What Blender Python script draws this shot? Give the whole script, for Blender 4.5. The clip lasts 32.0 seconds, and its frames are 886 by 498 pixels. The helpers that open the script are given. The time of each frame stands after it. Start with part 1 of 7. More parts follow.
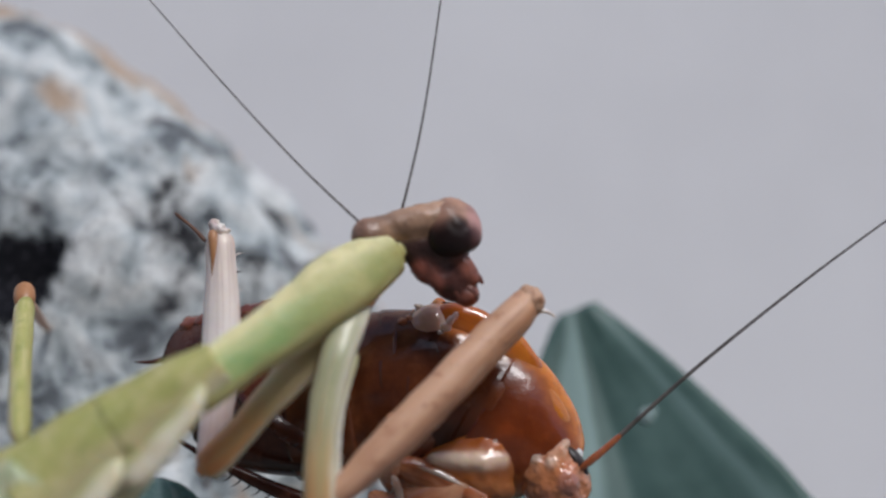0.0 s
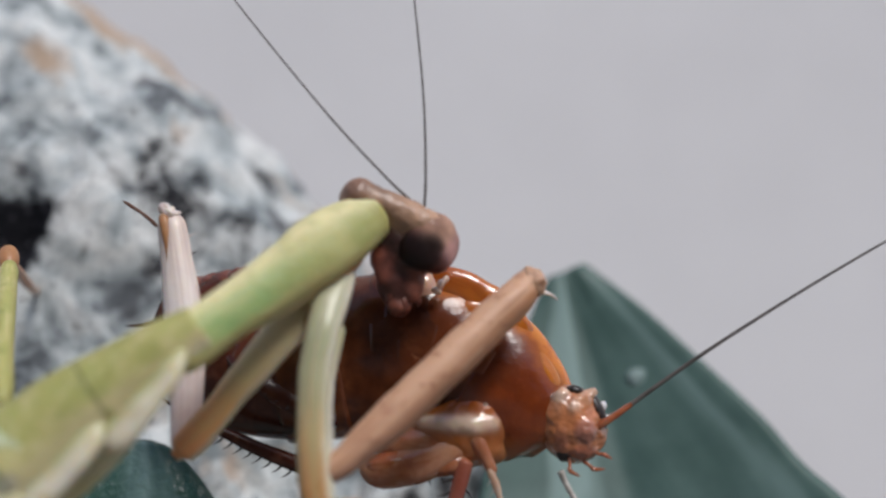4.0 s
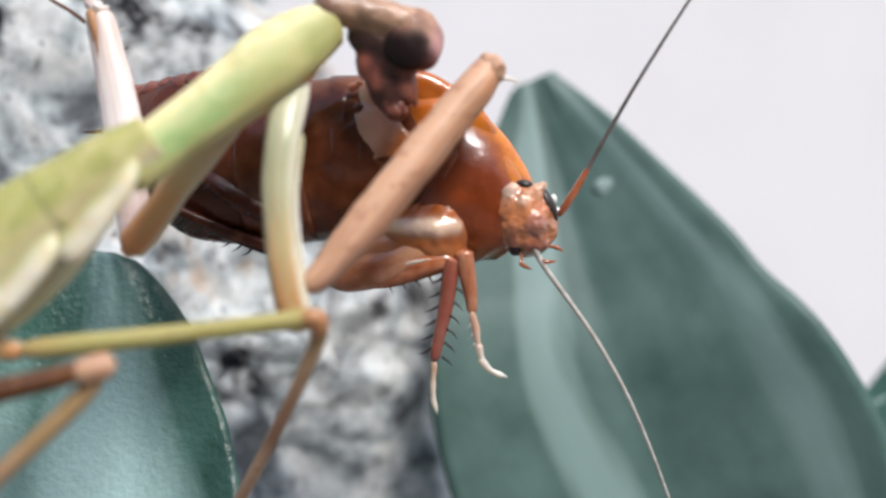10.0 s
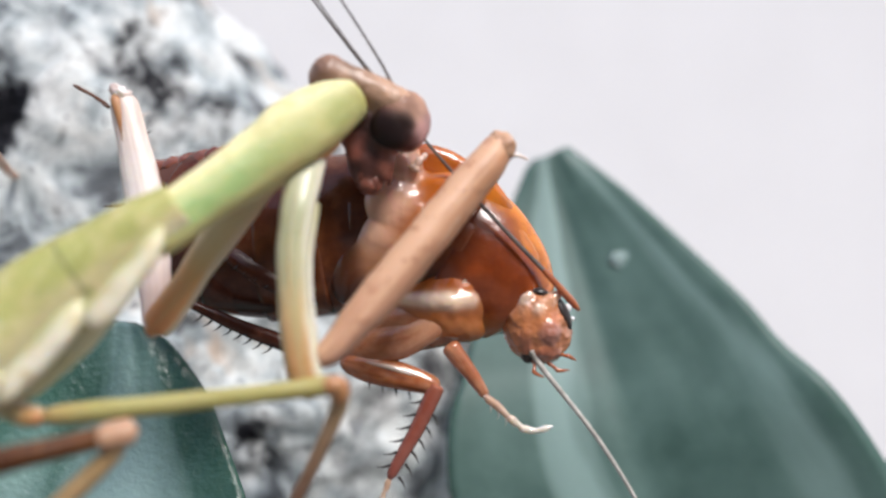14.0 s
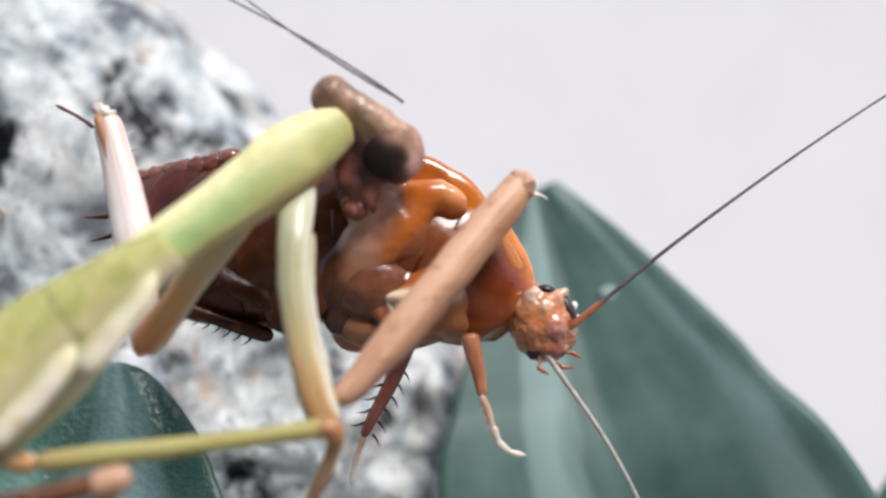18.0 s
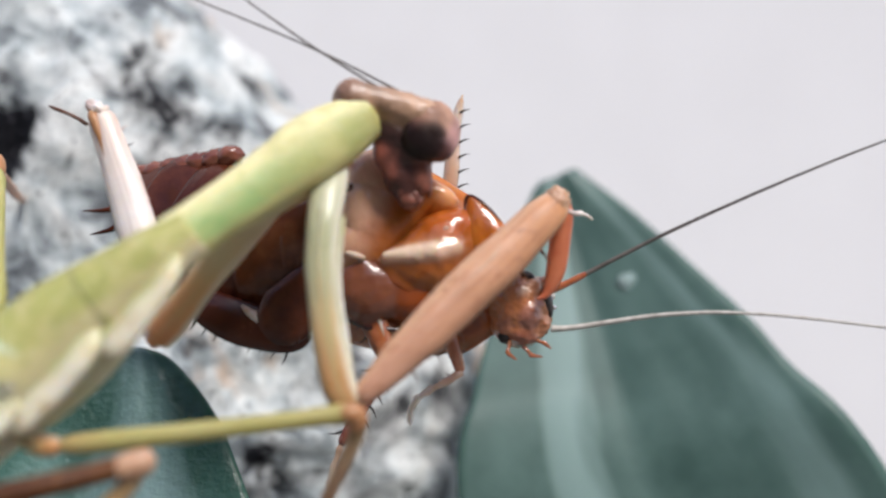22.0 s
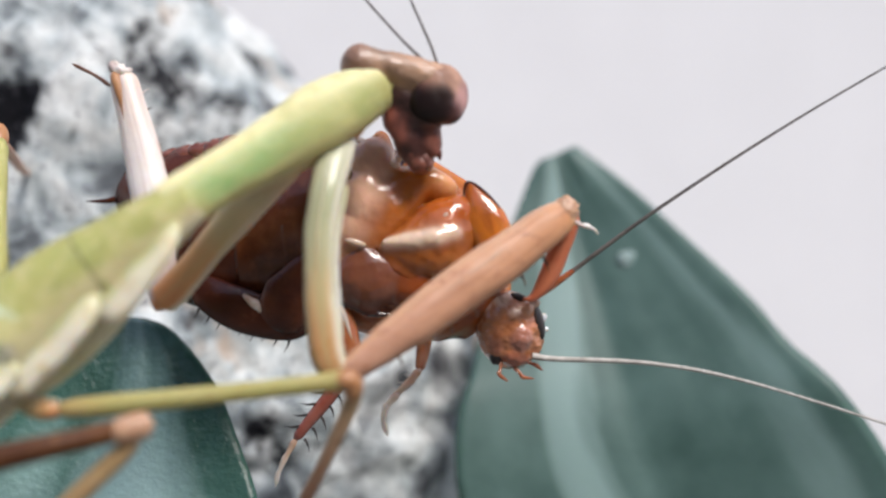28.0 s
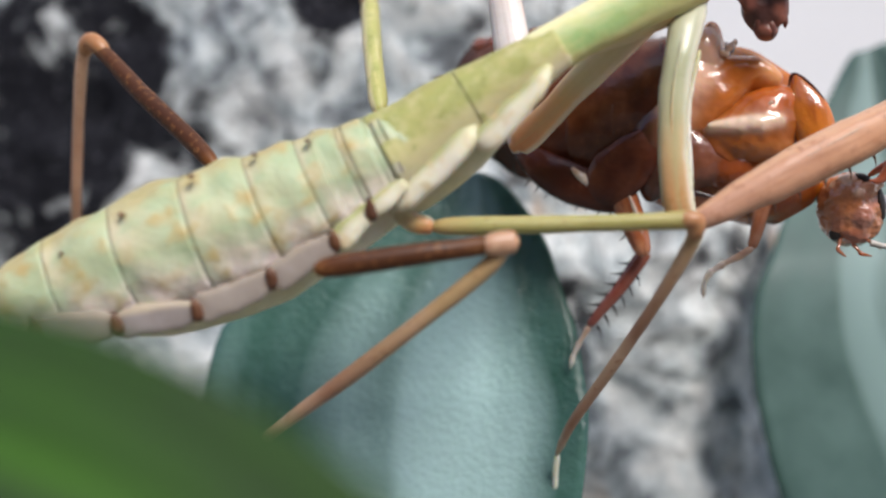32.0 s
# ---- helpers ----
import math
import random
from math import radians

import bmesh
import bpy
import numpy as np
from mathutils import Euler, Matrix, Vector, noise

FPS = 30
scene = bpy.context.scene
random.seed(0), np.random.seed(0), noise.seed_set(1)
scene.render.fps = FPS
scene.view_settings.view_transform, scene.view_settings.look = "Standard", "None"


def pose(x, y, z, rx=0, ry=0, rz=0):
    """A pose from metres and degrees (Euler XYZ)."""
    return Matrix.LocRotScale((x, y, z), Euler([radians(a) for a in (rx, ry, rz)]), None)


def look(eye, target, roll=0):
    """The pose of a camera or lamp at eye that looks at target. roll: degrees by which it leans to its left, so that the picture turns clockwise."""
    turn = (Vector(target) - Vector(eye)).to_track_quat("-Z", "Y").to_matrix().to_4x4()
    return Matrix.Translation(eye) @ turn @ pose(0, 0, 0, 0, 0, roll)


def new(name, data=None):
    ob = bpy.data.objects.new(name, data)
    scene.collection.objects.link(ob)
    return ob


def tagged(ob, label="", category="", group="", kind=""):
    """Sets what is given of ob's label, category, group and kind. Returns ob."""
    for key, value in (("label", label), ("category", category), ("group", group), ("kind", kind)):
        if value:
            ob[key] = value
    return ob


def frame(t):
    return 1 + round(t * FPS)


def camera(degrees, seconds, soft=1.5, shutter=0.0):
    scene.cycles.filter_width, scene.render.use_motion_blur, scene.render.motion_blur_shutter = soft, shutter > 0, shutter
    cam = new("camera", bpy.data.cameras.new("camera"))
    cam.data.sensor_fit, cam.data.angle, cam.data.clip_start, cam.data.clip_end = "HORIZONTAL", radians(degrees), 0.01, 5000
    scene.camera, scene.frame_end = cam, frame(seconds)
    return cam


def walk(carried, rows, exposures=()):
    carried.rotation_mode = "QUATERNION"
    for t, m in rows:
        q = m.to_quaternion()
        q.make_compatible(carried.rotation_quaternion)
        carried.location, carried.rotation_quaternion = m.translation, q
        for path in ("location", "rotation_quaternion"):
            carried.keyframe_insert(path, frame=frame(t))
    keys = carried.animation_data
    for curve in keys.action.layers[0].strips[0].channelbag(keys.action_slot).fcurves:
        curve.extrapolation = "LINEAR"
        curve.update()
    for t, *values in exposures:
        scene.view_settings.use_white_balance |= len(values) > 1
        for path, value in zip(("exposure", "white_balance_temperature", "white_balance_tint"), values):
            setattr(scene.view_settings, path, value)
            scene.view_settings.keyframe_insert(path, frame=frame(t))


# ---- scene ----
# All plan numbers below are millimetres; MM turns them into metres.
MM = 0.001
cam = camera(41.8, 32.0, soft=2.3, shutter=0.4)
cam.data.dof.use_dof = True
cam.data.dof.focus_distance = 0.0605
cam.data.dof.aperture_fstop = 19.0
PATH = (
    (0, -0.78, -61.80, 0.83, 97.06, -0.09, 0.40), (0.5, -0.68, -61.24, 0.69, 96.94, -0.83, 0.24), (1, -0.86, -61.32, 0.70, 96.34, -1.15, 0.52),
    (1.5, -0.77, -61.94, 0.98, 95.83, -0.43, 1.03), (2, -0.86, -61.84, 1.18, 95.90, -0.19, 0.17), (2.5, -0.56, -61.81, 1.20, 95.46, -0.17, 0.47),
    (3, -0.40, -61.75, 1.03, 95.37, -0.20, 0.34), (3.5, -0.15, -61.64, 1.08, 95.25, -0.16, 0.74), (5.5, 0.80, -61.35, 0.81, 93.43, 0.65, -0.55),
    (6, 0.95, -61.20, 0.53, 92.54, 0.42, -0.17), (6.5, 1.43, -61.02, 0.81, 91.49, 0.45, 0.12), (7, 0.81, -61.02, 1.00, 90.49, 0.44, -0.39),
    (7.5, 1.28, -60.93, 0.74, 89.74, 0.47, 0.04), (8, 0.60, -61.15, 0.71, 89.73, 0.27, -0.08), (8.5, 0.40, -61.11, 1.15, 87.64, 0.11, 0.25),
    (9, 0.79, -60.86, 0.95, 87.44, 0.22, 0.39), (9.5, 0.81, -61.09, 0.14, 87.32, 0.35, 0.18), (10, 1.18, -60.81, 0.79, 85.89, 0.43, -0.37),
    (10.5, 1.15, -60.76, 1.14, 87.72, 0.39, 0.09), (11, 1.28, -61.00, 1.24, 88.60, 0.42, -0.03), (11.5, 1.33, -61.01, 1.12, 88.78, 0.43, -0.01),
    (12, 1.41, -60.88, 1.19, 89.07, 0.35, 0.22), (12.5, 0.87, -60.99, 0.88, 89.12, 0.49, -0.31), (13, 1.46, -61.04, 0.24, 88.80, 0.58, -0.28),
    (13.5, 2.31, -60.64, 0.53, 89.31, 0.47, 0.56), (14, 0.60, -61.22, 0.24, 89.90, 0.26, 0.03), (14.5, 1.14, -61.01, 0.78, 89.59, 0.14, 0.51),
    (16.5, -0.07, -61.36, 1.06, 89.54, 0.49, -0.30), (17, -0.34, -61.21, 1.10, 89.81, 0.43, -0.71), (17.5, -0.11, -61.18, 1.00, 90.09, 0.51, -0.60),
    (18, 0.00, -61.22, 0.92, 91.15, 0.68, -0.94), (18.5, 0.07, -61.06, 0.86, 90.55, 0.21, 0.13), (19, 0.21, -60.92, 0.79, 91.20, 0.47, -0.34),
    (19.5, 0.66, -61.11, 1.21, 91.93, 1.28, -1.31), (20, 1.22, -60.88, 1.72, 91.19, -0.05, -0.08), (20.5, 0.27, -60.69, 1.31, 91.66, 1.13, -1.15),
    (21, 0.24, -60.85, 1.58, 90.28, 0.64, -0.46), (21.5, 0.11, -60.82, 1.61, 90.21, 0.49, -0.50), (22, -0.56, -61.16, 0.82, 90.58, 0.43, -0.44),
    (22.5, 0.26, -60.90, 1.09, 90.10, 0.54, -0.38), (23, 0.29, -60.83, 1.53, 89.07, 0.70, -0.67), (23.5, 0.19, -60.63, 2.16, 87.94, 0.56, -0.27),
    (24, -0.33, -60.73, 2.18, 88.62, 0.29, -0.08), (24.5, 0.08, -60.63, 1.74, 88.95, 0.26, 0.27), (25, 0.48, -60.66, 1.16, 89.57, 0.17, 0.48),
    (25.5, -0.69, -61.02, 0.59, 89.70, 0.21, -0.10), (27.5, 0.39, -60.92, 0.67, 89.34, -0.13, 0.99), (28, 0.00, -61.60, -0.00, 90.00, 0.00, -0.00),
    (28.5, 0.56, -61.13, -0.15, 90.28, 0.05, 0.50), (29, 0.69, -61.11, 0.01, 89.84, -0.11, 0.76), (29.5, -0.15, -61.06, 0.04, 89.77, 0.05, 0.23),
    (30, -2.02, -61.66, -0.01, 88.73, -1.11, 1.66), (30.5, -4.85, -63.24, -1.35, 86.23, -2.32, 4.70), (31, -5.62, -65.63, -2.77, 85.87, -2.82, 9.91),
    (31.5, -5.57, -66.83, -3.94, 86.55, -3.31, 10.84), (32, -5.40, -67.25, -4.55, 86.58, -3.74, 10.91),
)
WARM = (6430, 12)
EXPOSURE = [(t, e + 0.57, WARM[0] - 280 * max(0.0, 1 - t / 6.0), WARM[1]) for t, e in ((0, -0.79), (3.5, -0.74), (5.5, -0.42), (6, -0.33), (7, -0.08), (9, 0.07), (13, 0.07), (17, 0.03), (19, 0.0), (20, -0.19), (21, -0.12), (23, -0.05), (32, -0.05))]
walk(cam, [(t, pose(x * MM, y * MM, z * MM, rx, ry, rz)) for t, x, y, z, rx, ry, rz in PATH], EXPOSURE)

# ---------------------------------------------------------------- light
world = bpy.data.worlds.new("sky")
scene.world = world
world.use_nodes = True
sky = world.node_tree.nodes.new("ShaderNodeTexSky")
sky.sky_type, sky.sun_disc = "NISHITA", False
sky.sun_elevation, sky.sun_rotation = radians(52), radians(155)
world.node_tree.nodes["Background"].inputs["Strength"].default_value = 0.125
world.node_tree.links.new(sky.outputs[0], world.node_tree.nodes["Background"].inputs["Color"])
sun = new("sun", bpy.data.lights.new("sun", "SUN"))
sun.data.energy, sun.data.angle, sun.data.color = 2.7, radians(20), (1.0, 0.96, 0.895)
sun.matrix_world = look((0.35, -0.55, 0.8), (0, 0, 0))


# ---------------------------------------------------------------- materials
def material(name, colours, scale=800.0, detail=5.0, rough=0.5, bump=0.3, bump_scale=3000.0, depth=0.00006, sss=0.0, sss_colour_radius=(0.001, 0.0006, 0.0003),
             coat=0.0, spec=0.5, fine=None, stretch=(1, 1, 1), run=None, side=None, vary=None, streak=None):
    """A layered surface: a coarse colour noise, a fine speckle on top, uneven gloss and a fine relief."""
    m = bpy.data.materials.new(name)
    m.use_nodes = True
    nt = m.node_tree
    n, l = nt.nodes, nt.links
    b = n["Principled BSDF"]
    tc = n.new("ShaderNodeTexCoord")
    mp = n.new("ShaderNodeMapping")
    mp.inputs["Scale"].default_value = stretch
    l.new(tc.outputs["Object"], mp.inputs["Vector"])
    n1 = n.new("ShaderNodeTexNoise")
    n1.inputs["Scale"].default_value, n1.inputs["Detail"].default_value, n1.inputs["Roughness"].default_value = scale, detail, 0.6
    l.new(mp.outputs[0], n1.inputs["Vector"])
    ramp = n.new("ShaderNodeValToRGB")
    els = ramp.color_ramp.elements
    k = len(colours)
    for i, c in enumerate(colours):
        p = 0.3 + 0.4 * i / max(1, k - 1)
        e = els[i] if i < 2 else els.new(p)
        e.position, e.color = p, (*c, 1)
    l.new(n1.outputs["Fac"], ramp.inputs["Fac"])
    out = ramp.outputs["Color"]

    def blend(fac, under, colour):
        q = n.new("ShaderNodeMix")
        q.data_type = "RGBA"
        l.new(fac, q.inputs["Factor"])
        l.new(under, q.inputs[6])
        if isinstance(colour, tuple):
            q.inputs[7].default_value = (*colour, 1)
        else:
            l.new(colour, q.inputs[7])
        return q.outputs[2]

    if run:
        # colour that changes along the limb, broken up by the noise
        at = n.new("ShaderNodeAttribute")
        at.attribute_name = "run"
        wob = n.new("ShaderNodeMath")
        wob.operation = "MULTIPLY_ADD"
        wob.inputs[1].default_value = 0.16
        l.new(n1.outputs["Fac"], wob.inputs[0])
        l.new(at.outputs["Fac"], wob.inputs[2])
        shift = n.new("ShaderNodeMath")
        shift.operation = "SUBTRACT"
        shift.inputs[1].default_value = 0.08
        l.new(wob.outputs[0], shift.inputs[0])
        rr2 = n.new("ShaderNodeValToRGB")
        for i, (p, c) in enumerate(run):
            e = rr2.color_ramp.elements[i] if i < 2 else rr2.color_ramp.elements.new(p)
            e.position, e.color = p, (*c, 1)
        l.new(shift.outputs[0], rr2.inputs["Fac"])
        half = n.new("ShaderNodeValue")
        half.outputs[0].default_value = 0.68
        out = blend(half.outputs[0], out, rr2.outputs["Color"])
    for lo, hi, colour in side or ():
        at = n.new("ShaderNodeAttribute")
        at.attribute_name = "side"
        wob = n.new("ShaderNodeMath")
        wob.operation = "MULTIPLY_ADD"
        wob.inputs[1].default_value = 0.7
        l.new(n1.outputs["Fac"], wob.inputs[0])
        l.new(at.outputs["Fac"], wob.inputs[2])
        mr = n.new("ShaderNodeMapRange")
        mr.interpolation_type = "SMOOTHSTEP"
        mr.inputs["From Min"].default_value, mr.inputs["From Max"].default_value = lo + 0.35, hi + 0.35
        l.new(wob.outputs[0], mr.inputs["Value"])
        out = blend(mr.outputs[0], out, colour)
    if streak:
        # fine lines that follow the limb: (colour, amount, lines across, length)
        a1, a2, cx = n.new("ShaderNodeAttribute"), n.new("ShaderNodeAttribute"), n.new("ShaderNodeCombineXYZ")
        a1.attribute_name, a2.attribute_name = "run", "side"
        l.new(a1.outputs["Fac"], cx.inputs[0])
        l.new(a2.outputs["Fac"], cx.inputs[1])
        sm = n.new("ShaderNodeMapping")
        sm.inputs["Scale"].default_value = (streak[3], streak[2], 1)
        l.new(cx.outputs[0], sm.inputs["Vector"])
        sn = n.new("ShaderNodeTexNoise")
        sn.inputs["Scale"].default_value, sn.inputs["Detail"].default_value = 1.0, 4.0
        l.new(sm.outputs[0], sn.inputs["Vector"])
        mr = n.new("ShaderNodeMapRange")
        mr.inputs["From Min"].default_value, mr.inputs["From Max"].default_value, mr.inputs["To Max"].default_value = 0.48, 0.66, streak[1]
        l.new(sn.outputs["Fac"], mr.inputs["Value"])
        out = blend(mr.outputs[0], out, streak[0])
    if vary:
        oi = n.new("ShaderNodeObjectInfo")
        out = blend(oi.outputs["Random"], out, vary)
    n2 = n.new("ShaderNodeTexNoise")
    n2.inputs["Scale"].default_value, n2.inputs["Detail"].default_value = bump_scale, 4.0
    l.new(mp.outputs[0], n2.inputs["Vector"])
    if fine:
        mix = n.new("ShaderNodeMix")
        mix.data_type = "RGBA"
        r2 = n.new("ShaderNodeValToRGB")
        r2.color_ramp.elements[0].position, r2.color_ramp.elements[1].position = fine[1], fine[2]
        l.new(n2.outputs["Fac"], r2.inputs["Fac"])
        l.new(r2.outputs["Color"], mix.inputs["Factor"])
        l.new(out, mix.inputs[6])
        mix.inputs[7].default_value = (*fine[0], 1)
        out = mix.outputs[2]
    l.new(out, b.inputs["Base Color"])
    rr = n.new("ShaderNodeMapRange")
    rr.inputs["To Min"].default_value, rr.inputs["To Max"].default_value = max(0.02, rough - 0.12), min(1, rough + 0.12)
    l.new(n1.outputs["Fac"], rr.inputs["Value"])
    l.new(rr.outputs[0], b.inputs["Roughness"])
    bp = n.new("ShaderNodeBump")
    bp.inputs["Strength"].default_value, bp.inputs["Distance"].default_value = bump, depth
    l.new(n2.outputs["Fac"], bp.inputs["Height"])
    l.new(bp.outputs[0], b.inputs["Normal"])
    b.inputs["Specular IOR Level"].default_value = spec
    b.inputs["Coat Weight"].default_value = coat
    b.inputs["Coat Roughness"].default_value = 0.07
    if sss:
        b.inputs["Subsurface Weight"].default_value = sss
        b.inputs["Subsurface Radius"].default_value = sss_colour_radius
        b.inputs["Subsurface Scale"].default_value = 1.0
    return m


def rock_material():
    """Pale bluish-grey stone with veins of dark minerals, hollow shade painted black, and buff lichen."""
    m = bpy.data.materials.new("speckled_stone")
    m.use_nodes = True
    nt = m.node_tree
    n, l = nt.nodes, nt.links
    b = n["Principled BSDF"]
    tc = n.new("ShaderNodeTexCoord")

    def noise_node(scale, detail=6.0, rough=0.6, distort=0.0):
        q = n.new("ShaderNodeTexNoise")
        q.inputs["Scale"].default_value, q.inputs["Detail"].default_value = scale, detail
        q.inputs["Roughness"].default_value, q.inputs["Distortion"].default_value = rough, distort
        l.new(tc.outputs["Object"], q.inputs["Vector"])
        return q

    def ramp(src, stops):
        r = n.new("ShaderNodeValToRGB")
        for i, (p, c) in enumerate(stops):
            e = r.color_ramp.elements[i] if i < 2 else r.color_ramp.elements.new(p)
            e.position, e.color = p, (*c, 1)
        l.new(src, r.inputs["Fac"])
        return r

    def mixed(fac, a, c):
        q = n.new("ShaderNodeMix")
        q.data_type = "RGBA"
        l.new(fac, q.inputs["Factor"])
        l.new(a, q.inputs[6])
        if isinstance(c, tuple):
            q.inputs[7].default_value = (*c, 1)
        else:
            l.new(c, q.inputs[7])
        return q.outputs[2]

    base = ramp(noise_node(270, 6, 0.62, 0.5).outputs["Fac"], [(0.36, (0.15, 0.165, 0.18)), (0.44, (0.45, 0.50, 0.515)), (0.51, (0.66, 0.70, 0.70)), (0.60, (0.82, 0.835, 0.82))])
    out = base.outputs["Color"]
    veins = ramp(noise_node(120, 7, 0.66, 1.2).outputs["Fac"], [(0.55, (0, 0, 0)), (0.66, (1, 1, 1))])
    out = mixed(veins.outputs["Color"], out, (0.10, 0.10, 0.11))
    rim = n.new("ShaderNodeAttribute")
    rim.attribute_name = "rim"
    tan_sum = n.new("ShaderNodeMath")
    tan_sum.operation = "MULTIPLY_ADD"
    tan_sum.inputs[1].default_value = 0.25
    l.new(rim.outputs["Fac"], tan_sum.inputs[0])
    l.new(noise_node(160, 4, 0.5).outputs["Fac"], tan_sum.inputs[2])
    buff = ramp(tan_sum.outputs[0], [(0.64, (0, 0, 0)), (0.74, (1, 1, 1))])
    out = mixed(buff.outputs["Color"], out, (0.54, 0.41, 0.31))
    # shade of the hollows painted black, along with dark patches of the stone
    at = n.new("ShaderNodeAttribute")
    at.attribute_name = "shade_and_veins"
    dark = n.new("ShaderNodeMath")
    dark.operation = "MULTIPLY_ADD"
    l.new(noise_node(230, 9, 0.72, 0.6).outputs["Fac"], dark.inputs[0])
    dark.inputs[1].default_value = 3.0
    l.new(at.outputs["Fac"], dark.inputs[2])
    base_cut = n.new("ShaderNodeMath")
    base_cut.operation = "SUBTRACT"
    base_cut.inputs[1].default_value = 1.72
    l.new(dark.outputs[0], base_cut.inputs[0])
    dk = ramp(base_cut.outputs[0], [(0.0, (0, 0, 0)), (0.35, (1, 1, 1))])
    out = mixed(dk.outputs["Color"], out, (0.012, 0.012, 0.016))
    speck = ramp(noise_node(2600, 3, 0.5).outputs["Fac"], [(0.60, (0, 0, 0)), (0.72, (1, 1, 1))])
    out = mixed(speck.outputs["Color"], out, (0.13, 0.13, 0.15))
    l.new(out, b.inputs["Base Color"])
    b.inputs["Roughness"].default_value = 0.9
    b.inputs["Specular IOR Level"].default_value = 0.15
    bp = n.new("ShaderNodeBump")
    bp.inputs["Strength"].default_value, bp.inputs["Distance"].default_value = 0.8, 0.0006
    l.new(noise_node(1100, 8, 0.7).outputs["Fac"], bp.inputs["Height"])
    l.new(bp.outputs[0], b.inputs["Normal"])
    return m


def leaf_material(name, dark, mid, pale, rough, stripes, bloom_sheen, pale_fade=((0.55, 0.95), (0.05, 0.3)), bump=0.25, spread=0.08, bands=()):
    """Waxy leaf: bands along the blade, a pale layer for powdery bloom and painted sheen, fine pits."""
    m = material(name, [dark, mid], scale=260, detail=3, rough=rough, bump=bump, bump_scale=2600, depth=0.0001, sss=0.06,
                 sss_colour_radius=(0.0006, 0.0012, 0.0006), spec=0.35)
    nt = m.node_tree
    n, l = nt.nodes, nt.links
    b = n["Principled BSDF"]
    src = b.inputs["Base Color"].links[0].from_socket
    uv = n.new("ShaderNodeAttribute")
    uv.attribute_name = "along"
    mp = n.new("ShaderNodeMapping")
    mp.inputs["Scale"].default_value = stripes
    l.new(uv.outputs["Vector"], mp.inputs["Vector"])
    nz = n.new("ShaderNodeTexNoise")
    nz.inputs["Scale"].default_value, nz.inputs["Detail"].default_value = 1.0, 1.6
    l.new(mp.outputs[0], nz.inputs["Vector"])
    sep = n.new("ShaderNodeSeparateXYZ")
    l.new(uv.outputs["Vector"], sep.inputs[0])
    paleness = nz.outputs["Fac"]
    if bands:
        # broad pale and dark bands that run from tip to base, with wavering edges
        wave = n.new("ShaderNodeTexNoise")
        wave.inputs["Scale"].default_value, wave.inputs["Detail"].default_value = 3.0, 3.0
        l.new(uv.outputs["Vector"], wave.inputs["Vector"])
        place, half, mean = [n.new("ShaderNodeMath") for _ in range(3)]
        place.operation = half.operation = mean.operation = "MULTIPLY_ADD"
        half.inputs[1].default_value, half.inputs[2].default_value = 0.5, 0.5
        l.new(sep.outputs[0], half.inputs[0])
        place.inputs[1].default_value = 0.22
        l.new(wave.outputs["Fac"], place.inputs[0])
        l.new(half.outputs[0], place.inputs[2])
        br = n.new("ShaderNodeValToRGB")
        for i, (p, v) in enumerate(bands):
            e = br.color_ramp.elements[i] if i < 2 else br.color_ramp.elements.new(0.5 * p + 0.61)
            e.position, e.color = 0.5 * p + 0.61, (v, v, v, 1)
        l.new(place.outputs[0], br.inputs["Fac"])
        mean.inputs[1].default_value = 0.55
        l.new(br.outputs["Color"], mean.inputs[0])
        thin = n.new("ShaderNodeMath")
        thin.operation, thin.inputs[1].default_value = "MULTIPLY", 0.5
        l.new(paleness, thin.inputs[0])
        l.new(thin.outputs[0], mean.inputs[2])
        paleness = mean.outputs[0]
    for axis, (lo, hi), low, high in ((0, pale_fade[0], 0.0, -0.22), (0, (-1.0, -0.6), -0.2, 0.0), (1, pale_fade[1], -0.25, 0.0)):
        mr = n.new("ShaderNodeMapRange")
        mr.interpolation_type = "SMOOTHSTEP"
        mr.inputs["From Min"].default_value, mr.inputs["From Max"].default_value = lo, hi
        mr.inputs["To Min"].default_value, mr.inputs["To Max"].default_value = low, high
        l.new(sep.outputs[axis], mr.inputs["Value"])
        sm = n.new("ShaderNodeMath")
        l.new(paleness, sm.inputs[0])
        l.new(mr.outputs[0], sm.inputs[1])
        paleness = sm.outputs[0]
    r = n.new("ShaderNodeValToRGB")
    r.color_ramp.elements[0].position, r.color_ramp.elements[1].position = 0.54 - spread - bloom_sheen, 0.54 + spread - bloom_sheen
    l.new(paleness, r.inputs["Fac"])
    mix = n.new("ShaderNodeMix")
    mix.data_type = "RGBA"
    l.new(r.outputs["Color"], mix.inputs["Factor"])
    l.new(src, mix.inputs[6])
    mix.inputs[7].default_value = (*pale, 1)
    l.new(mix.outputs[2], b.inputs["Base Color"])
    return m


